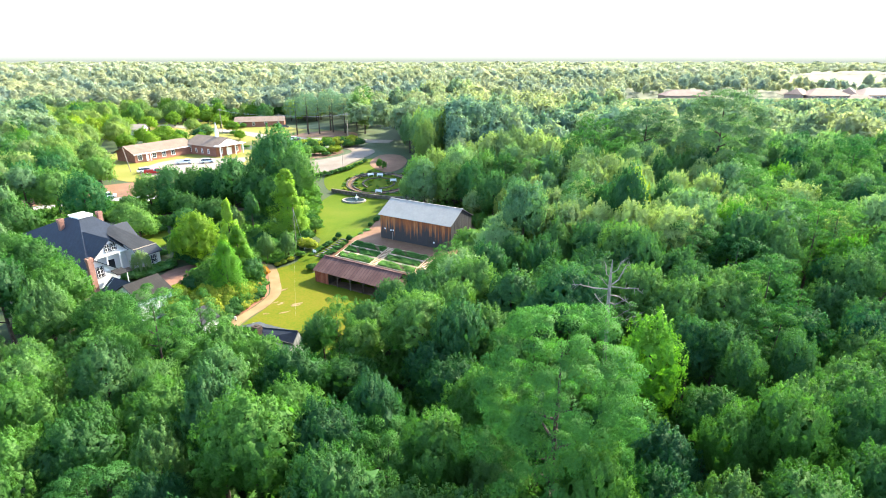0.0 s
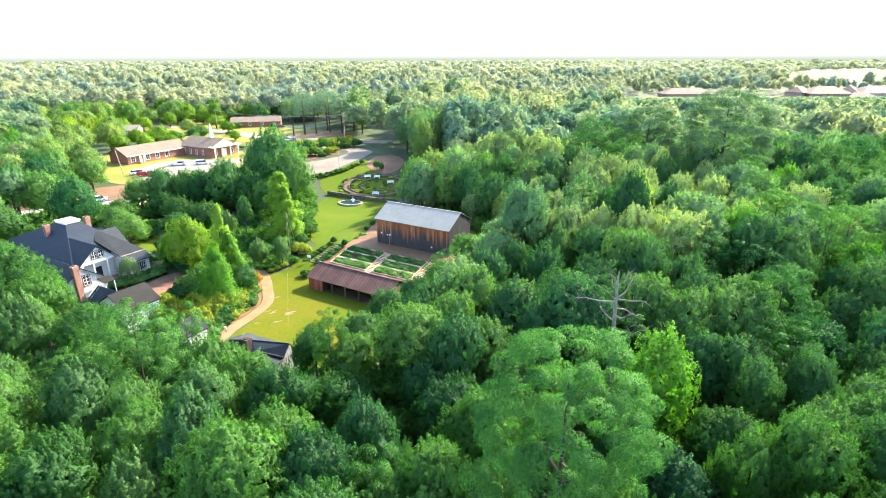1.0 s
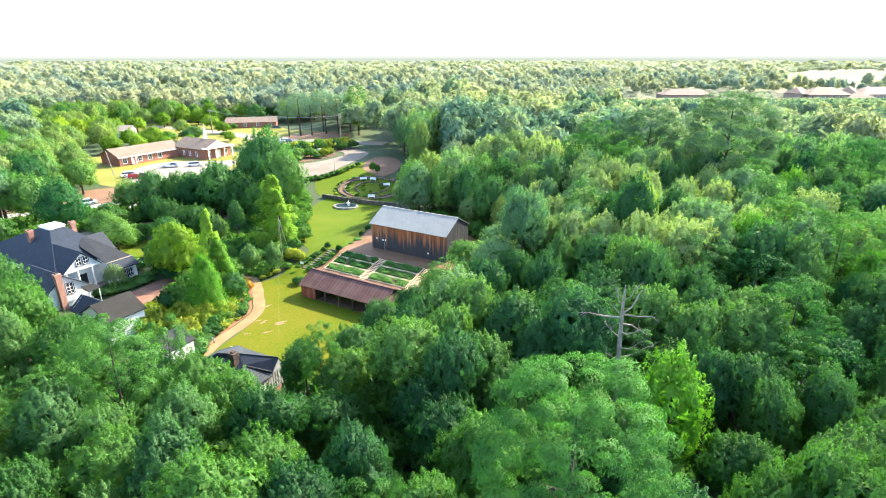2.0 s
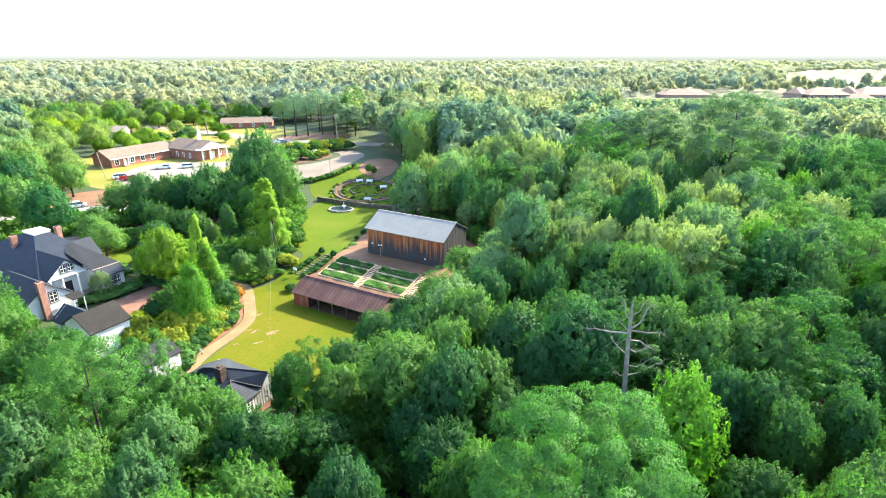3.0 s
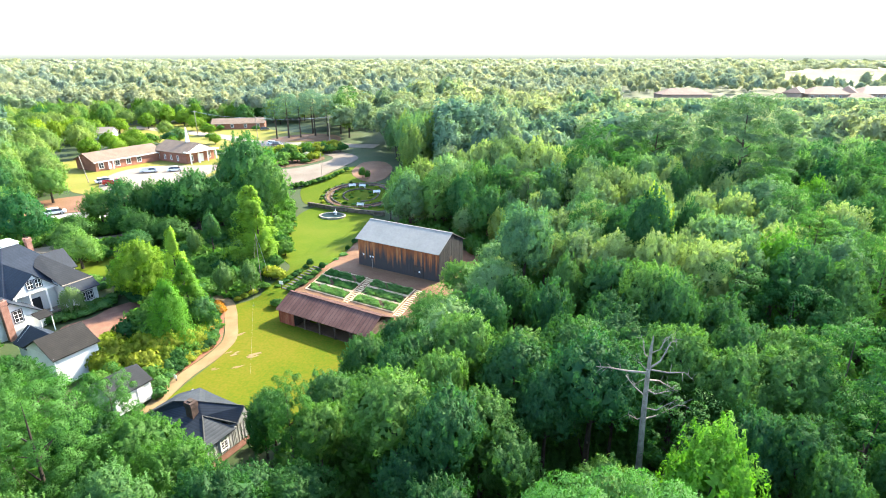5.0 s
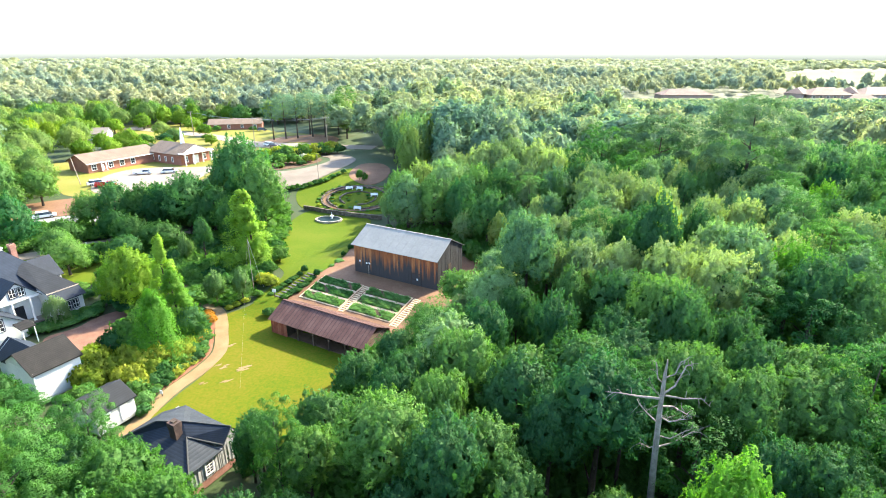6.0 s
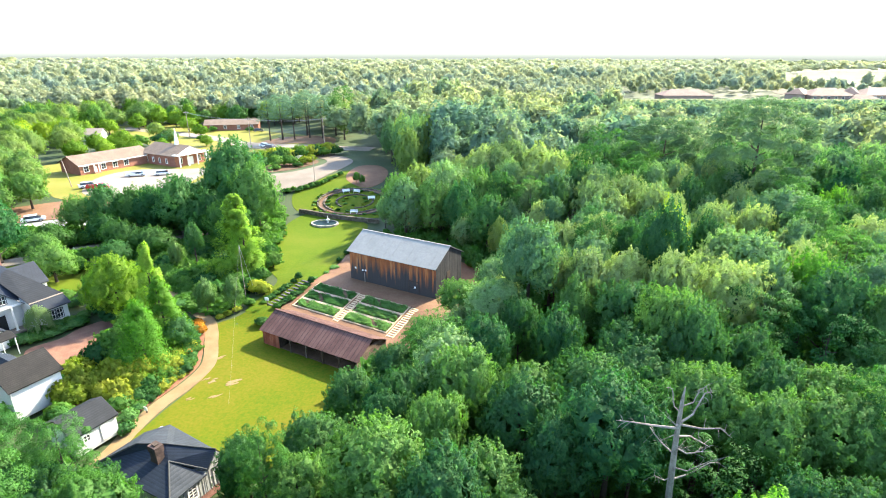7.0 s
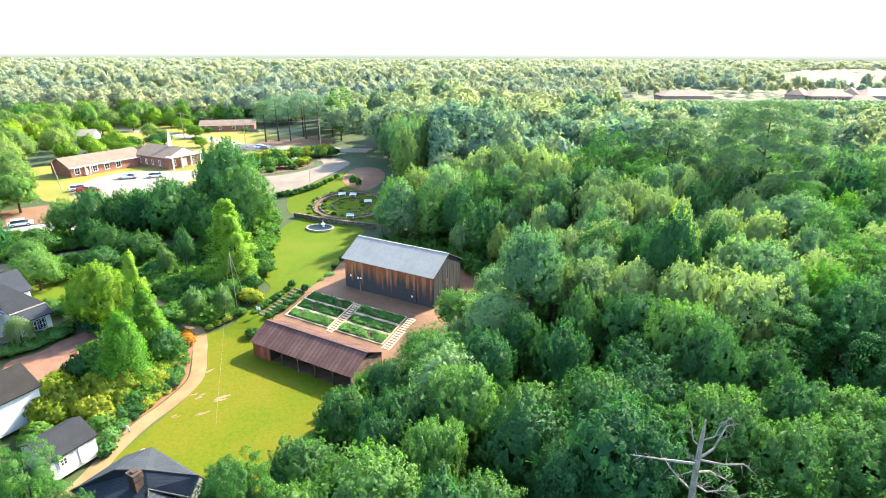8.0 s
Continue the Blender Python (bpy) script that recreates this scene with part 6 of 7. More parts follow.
def cabin():
    ox, oy = frame_uv(-42.6, 31.0)
    t = thing("cabin", ox, oy, -0.1, -29, "grey board-and-batten cabin with a blue-black shingle roof and chimney", "cabin")
    rng = random.Random(9)
    x0, x1, y0, y1, e = -5.0, 3.7, -2.3, 3.2, 2.3
    board_parts(t, "board", (x1, y0), (x1, y1), 0.3, lambda s: e - 0.02, 0.24, 0.05, rng, M_GREYB)
    for k in range(int((y1 - y0) / 0.36)):
        part("batten", one(box, x1 + 0.03, x1 + 0.075, y0 + 0.36 * k, y0 + 0.36 * k + 0.055, 0.3, e - 0.05), M_BATTEN, t)
    part("side_wall", one(boards, (x0, y1), (x0, y0), 0.3, lambda s: e, 0.24, 0.05, rng), M_GREYB, t)
    part("front_wall", one(boards, (x0, y0), (x1, y0), 0.3, lambda s: e, 0.24, 0.05, rng), M_GREYB, t)
    part("rear_wall", one(boards, (x1, y1), (x0, y1), 0.3, lambda s: e, 0.24, 0.05, rng), M_GREYB, t)
    part("foundation", one(box, x0, x1, y0, y1, -0.5, 0.32), M_CHIM, t, "red brick foundation")
    part("core", one(box, x0 + 0.03, x1 - 0.03, y0 + 0.03, y1 - 0.03, 0.3, e - 0.1), M_GREYB, t)
    # hipped roof: a ridge that turns towards the lawn wing, long rear slopes
    left, top, wing, knee = (-2.71, -0.56, 3.95), (-0.43, 0.64, 3.95), (3.75, 2.4, 3.75), (0.95, -0.2, 3.3)
    sw, se, ne, nw, west = (-5.7, -2.7, 2.25), (4.0, -2.55, 2.25), (4.0, 3.3, 2.3), (-4.4, 3.65, 2.4), (-5.5, 1.8, 2.4)
    # Rear and right slopes take the lighter shingle, which paints sunlight on them.
    for nm, q, m in (("roof", (sw, se, knee), M_SHING_B), ("roof", (sw, knee, top), M_SHING_B), ("roof", (sw, top, left), M_SHING_B), ("roof", (se, (4.0, 1.0, 2.3), knee), M_SHING_LIT), ("wing_roof", (knee, (3.9, 1.15, 2.62), wing, top), M_SHING_B), ("rear_roof", (left, top, nw), M_SHING_LIT), ("rear_roof", (top, wing, ne, nw), M_SHING_LIT), ("rear_roof", (sw, left, nw, west), M_SHING_LIT)):
        part(nm, one(slab, q, 0.12), m, t)
    for a_, b_ in ((knee, se), (left, top), (top, wing), (left, sw), (knee, (3.9, 1.15, 2.62))):
        part("ridge_cap", one(tube, [Vector(a_) + Vector((0, 0, 0.02)), Vector(b_) + Vector((0, 0, 0.02))], [0.08, 0.08], 6), M_SLATE, t, "grey ridge cap")
    part("gable", one(hull, [(3.72, 1.25, 2.3), (3.72, 3.2, 2.3), (3.72, 2.4, 3.6)], [(3.8, 1.25, 2.3), (3.8, 3.2, 2.3), (3.8, 2.4, 3.6)]), M_GREYB, t)
    window(t, "window", x1 + 0.07, -0.4, 0.75, 0.75, 1.2, "+x", (2, 4))
    chimney(t, -0.15, -0.4, 2.9, 4.75, 0.9, 0.7, M_CHIMD)


cabin()


def brick_hall():
    ox, oy = frame_uv(-177, 92)
    t = thing("brick_building", ox, oy, land(ox, oy) - 0.1, -29, "long one-storey red-brick building with a white gabled porch", "building")
    part("wing_wall", one(box, -5, 5, 4.6, 27, -0.3, 3.3), M_BRICK, t)
    gable_roof(t, -5, 5, 4.6, 27, 3.3, 2.2, M_SHING_T, "y", 0.6)
    part("gable", gable_fill(-5, 5, 4.58, 3.3, 2.15, 0.1), M_BRICK, t)
    part("fascia", one(box, 5.5, 5.62, 4.0, 27, 2.85, 3.1), M_TRIM, t)
    for y in (6.4, 11.6, 15.2, 18.8):
        window(t, "window", 5.02, y, 0.9, 1.4, 1.7, "+x", (2, 2))
    for y in (8.3, 9.7):
        part("porch_column", one(box, 5.6, 5.85, y, y + 0.25, -0.2, 3.0), M_TRIM, t)
    part("door", one(box, 4.95, 5.06, 8.6, 9.5, 0, 2.2), M_TRIM, t)
    part("ramp", one(hull, [(5.2, 8.1, -0.3), (7.2, 8.1, -0.3), (7.2, 10.0, -0.3), (5.2, 10.0, -0.3)], [(5.2, 8.1, 0.5), (6.0, 8.1, 0.5), (6.0, 10.0, 0.5), (5.2, 10.0, 0.5)]), M_BRICK, t)
    # hall with a gable towards the lot
    part("hall_wall", one(box, 3.0, 19.0, 26, 37, -0.3, 3.9), M_BRICK, t)
    gable_roof(t, 3.0, 19.0, 26, 37, 3.9, 2.5, M_SHING_T, "x", 0.6, "hall_roof")
    part("pediment", gable_fill(26, 37, 19.0, 3.9, 2.45, 0.15, "y"), M_TRIM, t, "white gable pediment")
    for x in (5.0, 8.2, 11.4, 14.8):
        window(t, "hall_window", x, 25.97, 1.0, 0.7, 1.5, "-y", (1, 2))
    for y in (26.4, 29.6, 33.0, 36.4):
        part("column", one(tube, [(20.8, y, -0.2), (20.8, y, 3.8)], [0.22, 0.2], 8), M_TRIM, t)
    part("portico_roof", one(slab, [(18.5, 25.6, 4.1), (21.3, 25.6, 4.1), (21.3, 37.4, 4.1), (18.5, 37.4, 4.1)], 0.3), M_TRIM, t)
    part("hall_door", one(box, 19.0, 19.12, 30.4, 32.6, 0, 2.8), M_TRIM, t)
    for y in (28.0, 35.0):
        window(t, "hall_window", 19.03, y, 1.0, 1.0, 1.7, "+x", (2, 2))
    part("spire", one(tube, [(13.5, 31.5, 6.2), (13.5, 31.5, 7.8), (13.5, 31.5, 11.5)], [0.7, 0.6, 0.04], 6), M_TRIM, t, "slim white spire")


brick_hall()


def far_house(x, y, yaw, w, d, label, wall, roof, e=2.9, r=1.9, n=4):
    t = thing("house", x, y, land(x, y), yaw, label, "house", "houses along the street")
    part("wall", one(box, -w / 2, w / 2, -d / 2, d / 2, -0.5, e), wall, t)
    gable_roof(t, -w / 2, w / 2, -d / 2, d / 2, e, r, roof, "x", 0.5)
    for s in (-w / 2, w / 2 - 0.1):
        part("gable", gable_fill(-d / 2, d / 2, s, e, r - 0.05, 0.1, "y"), wall, t)
    for i in range(n):
        window(t, "window", -w / 2 + w * (i + 0.5) / n, -d / 2 - 0.03, 0.9, 1.1, 1.4, "-y", (2, 2))


far_house(-95, 272, 12, 24, 10, "low red-brick house with a pale roof", M_BRICK, M_SHING_T)
far_house(-142, 238, 10, 9, 7, "white house with a pale roof between trees", M_WHITE, M_CONC)
far_house(-122, 152, 60, 11, 8, "house with a tan roof among trees", M_BRICK, M_SHING_T)


def apartments(x, y, yaw, w, d, e, r):
    t = thing("apartment_building", x, y, land(x, y), yaw, "pale beige apartment building with a rose-grey hipped roof", "building", "far apartment buildings")
    part("wall", one(box, -w / 2, w / 2, -d / 2, d / 2, -0.5, e), M_BEIGE, t)
    o = 0.8
    q = [(-w / 2 - o, -d / 2 - o, e), (w / 2 + o, -d / 2 - o, e), (w / 2 + o, d / 2 + o, e), (-w / 2 - o, d / 2 + o, e)]
    a, b = (-w / 2 + d / 2, 0, e + r), (w / 2 - d / 2, 0, e + r)
    for s in ([q[0], q[1], b, a], [q[1], q[2], b], [q[2], q[3], a, b], [q[3], q[0], a]):
        part("roof", one(slab, s, 0.3), M_ROSE, t)
    for i in range(int(w / 5)):
        for z in (5.5, 9.0):
            if z + 2 < e:
                window(t, "window", -w / 2 + 2.5 + 5 * i, -d / 2 - 0.05, z, 1.6, 1.7, "-y", (2, 1))


for a in ((189, 418, 0, 37, 16, 7.5, 4), (292, 412, -4, 30, 18, 8, 5), (335, 416, 5, 36, 18, 8, 5), (312, 402, -10, 22, 14, 5, 4), (276, 418, 40, 20, 12, 8.5, 4), (318, 422, 50, 22, 12, 8.5, 4.5)):
    apartments(*a)


# ---- shrubs and borders ----
def shrub_mesh(seed, n, size, leaf):
    rng = np.random.default_rng(seed)
    return quads_mesh("foliage", broad_crown(rng, 1.0, 0.6, n, size, 0.0, lobes=10, tufts=80, tuft=0.2, skirt=-0.6), leaf)


SHRUBS = {}


def shrub(kind, x, y, h, w, seed=0):
    """A bush with its stems, one form a kind and seed, then copied."""
    names = {"green": ("shrub", "rounded green shrub in the garden", L_SHRUB), "gold": ("shrub", "golden-leaved garden shrub beside the path", L_GOLD), "dark": ("shrub", "dark evergreen shrub under the trees", L_CEDAR), "orange": ("flower_clump", "clump of orange flowers beside the path", L_ORANGE), "pale": ("flower_clump", "clump of pale cream flowers in the border", L_PALE), "crop": ("shrub", "low leafy green plant", L_CROP)}
    name, label, leaf = names[kind]
    key = (kind, seed % 3)
    m = pose(x, y, land(x, y), 0, 0, (x * 37 + y * 91) % 360) @ Matrix.Diagonal((w, w, h, 1))
    if key not in SHRUBS:
        ob = new(name)
        tagged(ob, label, "shrub", "shrubs of the garden")
        f = new("foliage", shrub_mesh(20 + key[1] + len(kind), 1700, 0.072, leaf))
        f.parent = ob
        bm = B()
        tube(bm, [(0, 0, -0.1), (0.05, 0.03, 0.25), (0.02, 0.06, 0.6)], [0.04, 0.03, 0.012], 5)
        part("stem", bm, M_BARK, ob)
        ob.matrix_world = m
        SHRUBS[key] = ob
        return ob
    made = copy_thing(SHRUBS[key], Matrix.Identity(4))
    made.matrix_world = m
    return made


def borders():
    rng = random.Random(21)
    bed = [(-45, 63.5), (-41, 60), (-36, 59), (-32.5, 59), (-31, 62), (-29.8, 65), (-29, 68), (-29.6, 70), (-30.8, 73.5), (-32, 77), (-33.5, 79), (-37, 77), (-38.0, 72), (-39.5, 68)]
    # golden bushes in a band, green ones between
    for i, (x, y, h, w) in enumerate(((-37, 62.6, 3.4, 3.0), (-39.6, 60.6, 3.0, 2.8), (-34.6, 63.4, 3.2, 2.8), (-32.6, 62.8, 2.6, 2.4), (-41.5, 61.5, 2.8, 2.6), (-35.8, 61.2, 2.4, 2.4), (-31.2, 65.4, 2.2, 2.0), (-43, 63.5, 2.2, 2.4))):
        shrub("gold", x, y, h, w, i)
    for i in range(46):
        x, y = rng.uniform(-45, -29), rng.uniform(59, 79)
        if inside(x, y, bed) and edge_gap(x, y, bed) > 0.3:
            k = rng.random()
            kind = "green" if k < 0.5 else "dark" if k < 0.68 else "gold" if k < 0.84 else "pale" if k < 0.9 else "crop"
            shrub(kind, x, y, rng.uniform(0.8, 2.0), rng.uniform(1.3, 2.4), i)
    for i, (x, y) in enumerate(((-31.7, 77.2), (-31.2, 76.2), (-32.4, 78.2), (-31.9, 76.6), (-30.6, 70.4))):
        shrub("orange", x, y, 1.3, 1.5, i)
    for i, (x, y) in enumerate(((-33.8, 77.4), (-34.6, 78.2))):
        shrub("pale", x, y, 1.5, 1.5, i)
    # edging plants all along the path
    edge = [(-30.6, 59.8), (-29.4, 63.2), (-28.5, 66.4), (-28.7, 69.4), (-29.8, 72.6), (-31.2, 76.0), (-32.8, 79.2)]
    line = curve_ring(edge, 7, False)
    for i, p in enumerate(line):
        k = rng.random()
        kind = "crop" if k < 0.3 else "gold" if k < 0.5 else "green" if k < 0.8 else "dark"
        shrub(kind, p.x - rng.uniform(0.5, 1.3), p.y + rng.uniform(-0.4, 0.4), rng.uniform(0.5, 1.1), rng.uniform(0.9, 1.7), i)
        shrub("green" if k < 0.5 else "gold", p.x - rng.uniform(1.8, 3.2), p.y + rng.uniform(-0.6, 0.6), rng.uniform(1.0, 2.2), rng.uniform(1.6, 2.6), i + 1)
    for i, (x, y, h, w) in enumerate(((-38.4, 62.2, 3.6, 3.2), (-36.0, 63.8, 3.8, 3.0), (-33.2, 64.6, 3.2, 2.8), (-40.6, 61.8, 3.0, 3.0), (-32.0, 66.8, 2.6, 2.6))):
        shrub("gold" if i != 3 else "green", x, y, h, w, i)
    # round the head of the lawn
    for i, (kind, x, y, h, w) in enumerate((("gold", -29.3, 81.4, 0.8, 1.3), ("gold", -28.2, 82.2, 0.8, 1.3), ("gold", -30.2, 80.6, 0.7, 1.2), ("green", -26.8, 83.6, 1.1, 1.6), ("gold", -25.5, 86.8, 2.0, 2.4), ("gold", -27.0, 87.6, 2.2, 2.6), ("green", -28.4, 88.4, 2.4, 3.0), ("green", -30.6, 87.2, 1.8, 2.6), ("green", -33.4, 87.6, 2.2, 3.2), ("dark", -36, 90, 2.6, 3.4), ("green", -31, 91, 2.2, 3.0), ("green", -27.6, 92.4, 2.4, 3.0), ("green", -27.4, 98.5, 3.0, 3.4), ("green", -29, 103, 2.6, 3.2), ("dark", -34, 103, 3.0, 3.6), ("dark", -38, 101.5, 2.4, 3.6), ("dark", -42, 104, 2.6, 4.0), ("dark", -46, 99, 2.2, 3.8), ("green", -41, 93, 2.0, 3.2), ("green", -44.5, 91, 1.8, 3.0), ("dark", -48.5, 95, 2.2, 3.6), ("crop", -37.5, 83.2, 1.2, 2.6))):
        shrub(kind, x, y, h, w, i)
    # the hedge before the house, and the low growth under the court's trees
    for i in range(16):
        t = i / 15
        x, y = -53.0 + 4.6 * t, 72.2 + 5.6 * t ** 1.6
        shrub("crop" if i % 3 else "green", x + rng.uniform(-0.5, 0.5), y + rng.uniform(-0.3, 0.7), rng.uniform(0.8, 1.4), rng.uniform(1.7, 2.4), i)
    for i, (kind, x, y, h, w) in enumerate((("dark", -43.6, 79.6, 3.0, 5.6), ("green", -41.2, 77.4, 2.6, 4.2), ("dark", -46.6, 81.4, 2.4, 4.4), ("green", -39.9, 74.6, 3.2, 3.6), ("green", -40.2, 71.2, 3.4, 3.6), ("dark", -40.4, 68.4, 3.0, 3.4), ("green", -38.6, 69.2, 3.6, 3.4), ("gold", -41.2, 65.6, 2.8, 3.2), ("gold", -44.4, 64.2, 2.4, 2.8), ("gold", -43.2, 61.0, 3.2, 3.4), ("gold", -40.6, 63.6, 3.4, 3.4), ("green", -45.8, 60.4, 2.6, 3.2), ("gold", -38.4, 60.4, 2.8, 3.2), ("gold", -34.2, 61.4, 2.6, 2.8), ("green", -36.4, 66.4, 3.2, 3.4), ("green", -46.6, 62.6, 2.6, 3.2), ("green", -37.6, 75.2, 3.0, 3.4), ("dark", -36.6, 71.2, 3.2, 3.6))):
        shrub(kind, x, y, h, w, i)
    # round the house
    for i, (kind, x, y, h, w) in enumerate((("crop", -52.4, 75.6, 1.0, 2.0), ("crop", -51.3, 76.9, 1.0, 2.0), ("green", -50.2, 78.2, 1.0, 1.9), ("crop", -49.3, 79.9, 1.0, 1.9), ("green", -48.6, 82, 1.6, 2.2), ("dark", -46.5, 84, 2.2, 3.0), ("green", -72, 71, 2.6, 3.6), ("green", -76, 76, 2.8, 3.6), ("green", -67, 68.5, 2.6, 3.4), ("gold", -47, 58.5, 2.0, 2.4), ("green", -44.2, 57.2, 2.2, 2.6), ("green", -38.2, 57.6, 2.2, 2.6), ("crop", -30.4, 55.6, 1.4, 1.6), ("crop", -31.0, 57.4, 1.6, 1.8), ("dark", -23.4, 78.3, 1.2, 1.8), ("green", -61, 66.5, 3.2, 4.0), ("green", -56, 63.5, 3.0, 3.8))):
        shrub(kind, x, y, h, w, i)
    for i, (x, y, h, w) in enumerate(((-50, 86.5, 2.0, 3.2), (-53, 89.5, 2.4, 3.6), (-55.5, 85.5, 1.8, 2.8), (-48, 89.5, 2.4, 3.4), (-51, 92.5, 2.6, 3.8), (-52.8, 83.2, 1.4, 2.2))):
        shrub("dark" if i % 2 else "green", x, y, h, w, i)
    # hedge rows up by the lots
    for i in range(13):
        t = i / 12
        shrub("green" if i % 3 else "dark", -36.5 + 12.5 * t + rng.uniform(-0.3, 0.3), 141.5 + 12.5 * t * t + rng.uniform(-0.3, 0.3), rng.uniform(0.8, 1.5), rng.uniform(1.2, 1.9), i)
    for i in range(12):
        shrub(("green", "gold", "dark")[i % 3], -50 + 1.7 * i + rng.uniform(-0.5, 0.5), 171 + 1.35 * i + rng.uniform(-1.5, 1.5), rng.uniform(2.6, 4.4), rng.uniform(3.6, 5.6), i)
    for i, (kind, x, y, h, w) in enumerate((("gold", -37.5, 170, 2.6, 3.6), ("pale", -39.5, 172.5, 2.2, 2.4), ("green", -41.5, 167.5, 3.2, 4.6), ("green", -45, 165.5, 3.4, 4.8), ("dark", -47.5, 162.5, 3.8, 2.2), ("dark", -49.5, 161, 3.6, 2.2), ("green", -44, 161.5, 1.6, 2.8), ("gold", -36.5, 174, 2.2, 3.2), ("dark", -38.5, 165.5, 1.4, 2.6), ("green", -47, 171, 3.0, 4.4))):
        shrub(kind, x, y, h, w, i)
    for i in range(10):
        shrub("green" if i % 2 else "dark", -42 - 1.4 * i, 146 + 1.2 * i + rng.uniform(-1, 1), rng.uniform(1.5, 3.0), rng.uniform(2.4, 3.6), i)
    for i, (x, y, h, w) in enumerate(((-96, 236, 2.2, 3), (-92, 232, 1.6, 2.4), (-84, 262, 2.4, 3.4), (-101, 262, 2.6, 3.4), (-77, 199, 1.4, 2), (-124, 226, 4, 6), (-114, 222, 4.4, 6), (-106, 228, 3.4, 5))):
        shrub("green", x, y, h, w, i)
    # scrub along the fence beside the barn yard
    for i, (x, y) in enumerate(((-15.4, 97), (-14.6, 101), (-15.7, 94.4), (-16.6, 92), (-18.3, 89.6), (-14.2, 104.5))):
        shrub("dark" if i < 2 else "crop", x, y, 0.35 + 0.6 * (i < 2), 0.9 + 0.3 * (i % 3), i)


borders()


def snag():
    """The dead tree that stands over the wood."""
    t = thing("dead_tree", 15.95, 37.1, land(15.95, 37.1) + 0.35, 0, "bare bleached dead tree with broken limbs", "tree")
    rng = random.Random(6)
    part("trunk", one(tube, [(0.75, 0, -0.8), (0.55, 0, 5), (0.3, 0.1, 10), (0.12, 0.12, 14), (0.06, 0.1, 16.6), (0.08, 0.1, 17.6)], [0.3, 0.26, 0.215, 0.165, 0.11, 0.035], 9), M_DEAD, t)
    # reach to either side, reach ahead, rise, thickness, foot height
    limbs = ((-3.1, 0.6, 0.15, 0.075, 14.6), (1.7, 0.3, 1.9, 0.07, 14.9), (2.7, -0.6, -0.5, 0.065, 14.9), (2.5, 0.9, -1.5, 0.06, 14.0), (3.0, 0.8, 0.5, 0.055, 10.6), (-1.2, -0.4, 0.5, 0.045, 10.8), (-0.5, 0.8, 1.1, 0.045, 15.8), (0.9, -0.3, 1.3, 0.04, 16.2), (-0.9, -0.7, 0.9, 0.04, 14.9), (0.9, -1.5, 0.8, 0.05, 13.2), (-0.8, 1.8, 0.6, 0.05, 12.6), (0.8, 0.5, -1.2, 0.035, 13.6), (1.6, -0.9, 1.2, 0.04, 11.6), (-0.7, 0.2, -1.0, 0.03, 14.2))
    for dx, dy, dz, w, z in limbs:
        o = Vector((0.05 + 0.062 * max(0, 14.5 - z), 0.1, z))
        e = Vector((1.15 * dx, dy, 1.1 * dz))
        k1 = o + e * 0.4 + Vector((rng.uniform(-0.1, 0.1), rng.uniform(-0.2, 0.2), rng.uniform(-0.3, 0.1) - 0.1 * dz))
        k2 = o + e * 0.75 + Vector((rng.uniform(-0.2, 0.2), rng.uniform(-0.3, 0.3), rng.uniform(0.0, 0.4)))
        k3 = o + e
        limb = part("limb", one(tube, [o, k1, k2, k3], [w * 1.2, w * 0.9, w * 0.6, w * 0.2], 6), M_DEAD, t)
        for s in range(8):
            f = k1.lerp(k2, 0.1 + 0.25 * s) if s < 4 else k2.lerp(k3, 0.24 * (s - 3.6))
            g = f + Vector((rng.uniform(-0.3, 0.8) * (1 if dx > 0 else -1), rng.uniform(-0.5, 0.5), rng.uniform(-0.6, 0.8)))
            part("twig", one(tube, [f, f.lerp(g, 0.5) + Vector((rng.uniform(-0.08, 0.08), 0, 0.07)), g], [w * 0.36, w * 0.24, 0.006], 4), M_DEAD, limb)


snag()


# ---- pond, wall and round garden ----
def pond():
    x, y = -23.0, 123.4
    z = land(x, y)
    t = thing("fountain_pond", x, y, z, -15, "half-round stone-edged pond with a small fountain", "pond")
    n = 40
    for i in range(n):
        a0, a1 = 2 * math.pi * i / n + 0.006, 2 * math.pi * (i + 1) / n - 0.006
        ring = [(r1 * 1.32 * math.cos(a), r1 * math.sin(a)) for r1, a in ((2.4, a0), (2.4, a1), (2.05, a1), (2.05, a0))]
        part("stone", one(hull, [(*p, -0.2) for p in ring], [(*p, 0.3) for p in ring]), M_STONE, t)
    w = part("water", one(hull, [(2.7 * math.cos(2 * math.pi * i / n), 2.05 * math.sin(2 * math.pi * i / n), -0.1) for i in range(n)], [(2.7 * math.cos(2 * math.pi * i / n), 2.05 * math.sin(2 * math.pi * i / n), 0.22) for i in range(n)]), M_WATER, t, "dark still water")
    bm = B()
    tube(bm, [(0.4, 0.8, 0.2), (0.4, 0.8, 0.7), (0.4, 0.8, 0.75), (0.4, 0.8, 0.9)], [0.3, 0.16, 0.5, 0.42], 12)
    tube(bm, [(0.4, 0.8, 0.9), (0.4, 0.8, 1.3), (0.4, 0.8, 1.7)], [0.12, 0.09, 0.03], 8)
    part("fountain", bm, M_TRIM, t, "pale stone fountain")


pond()


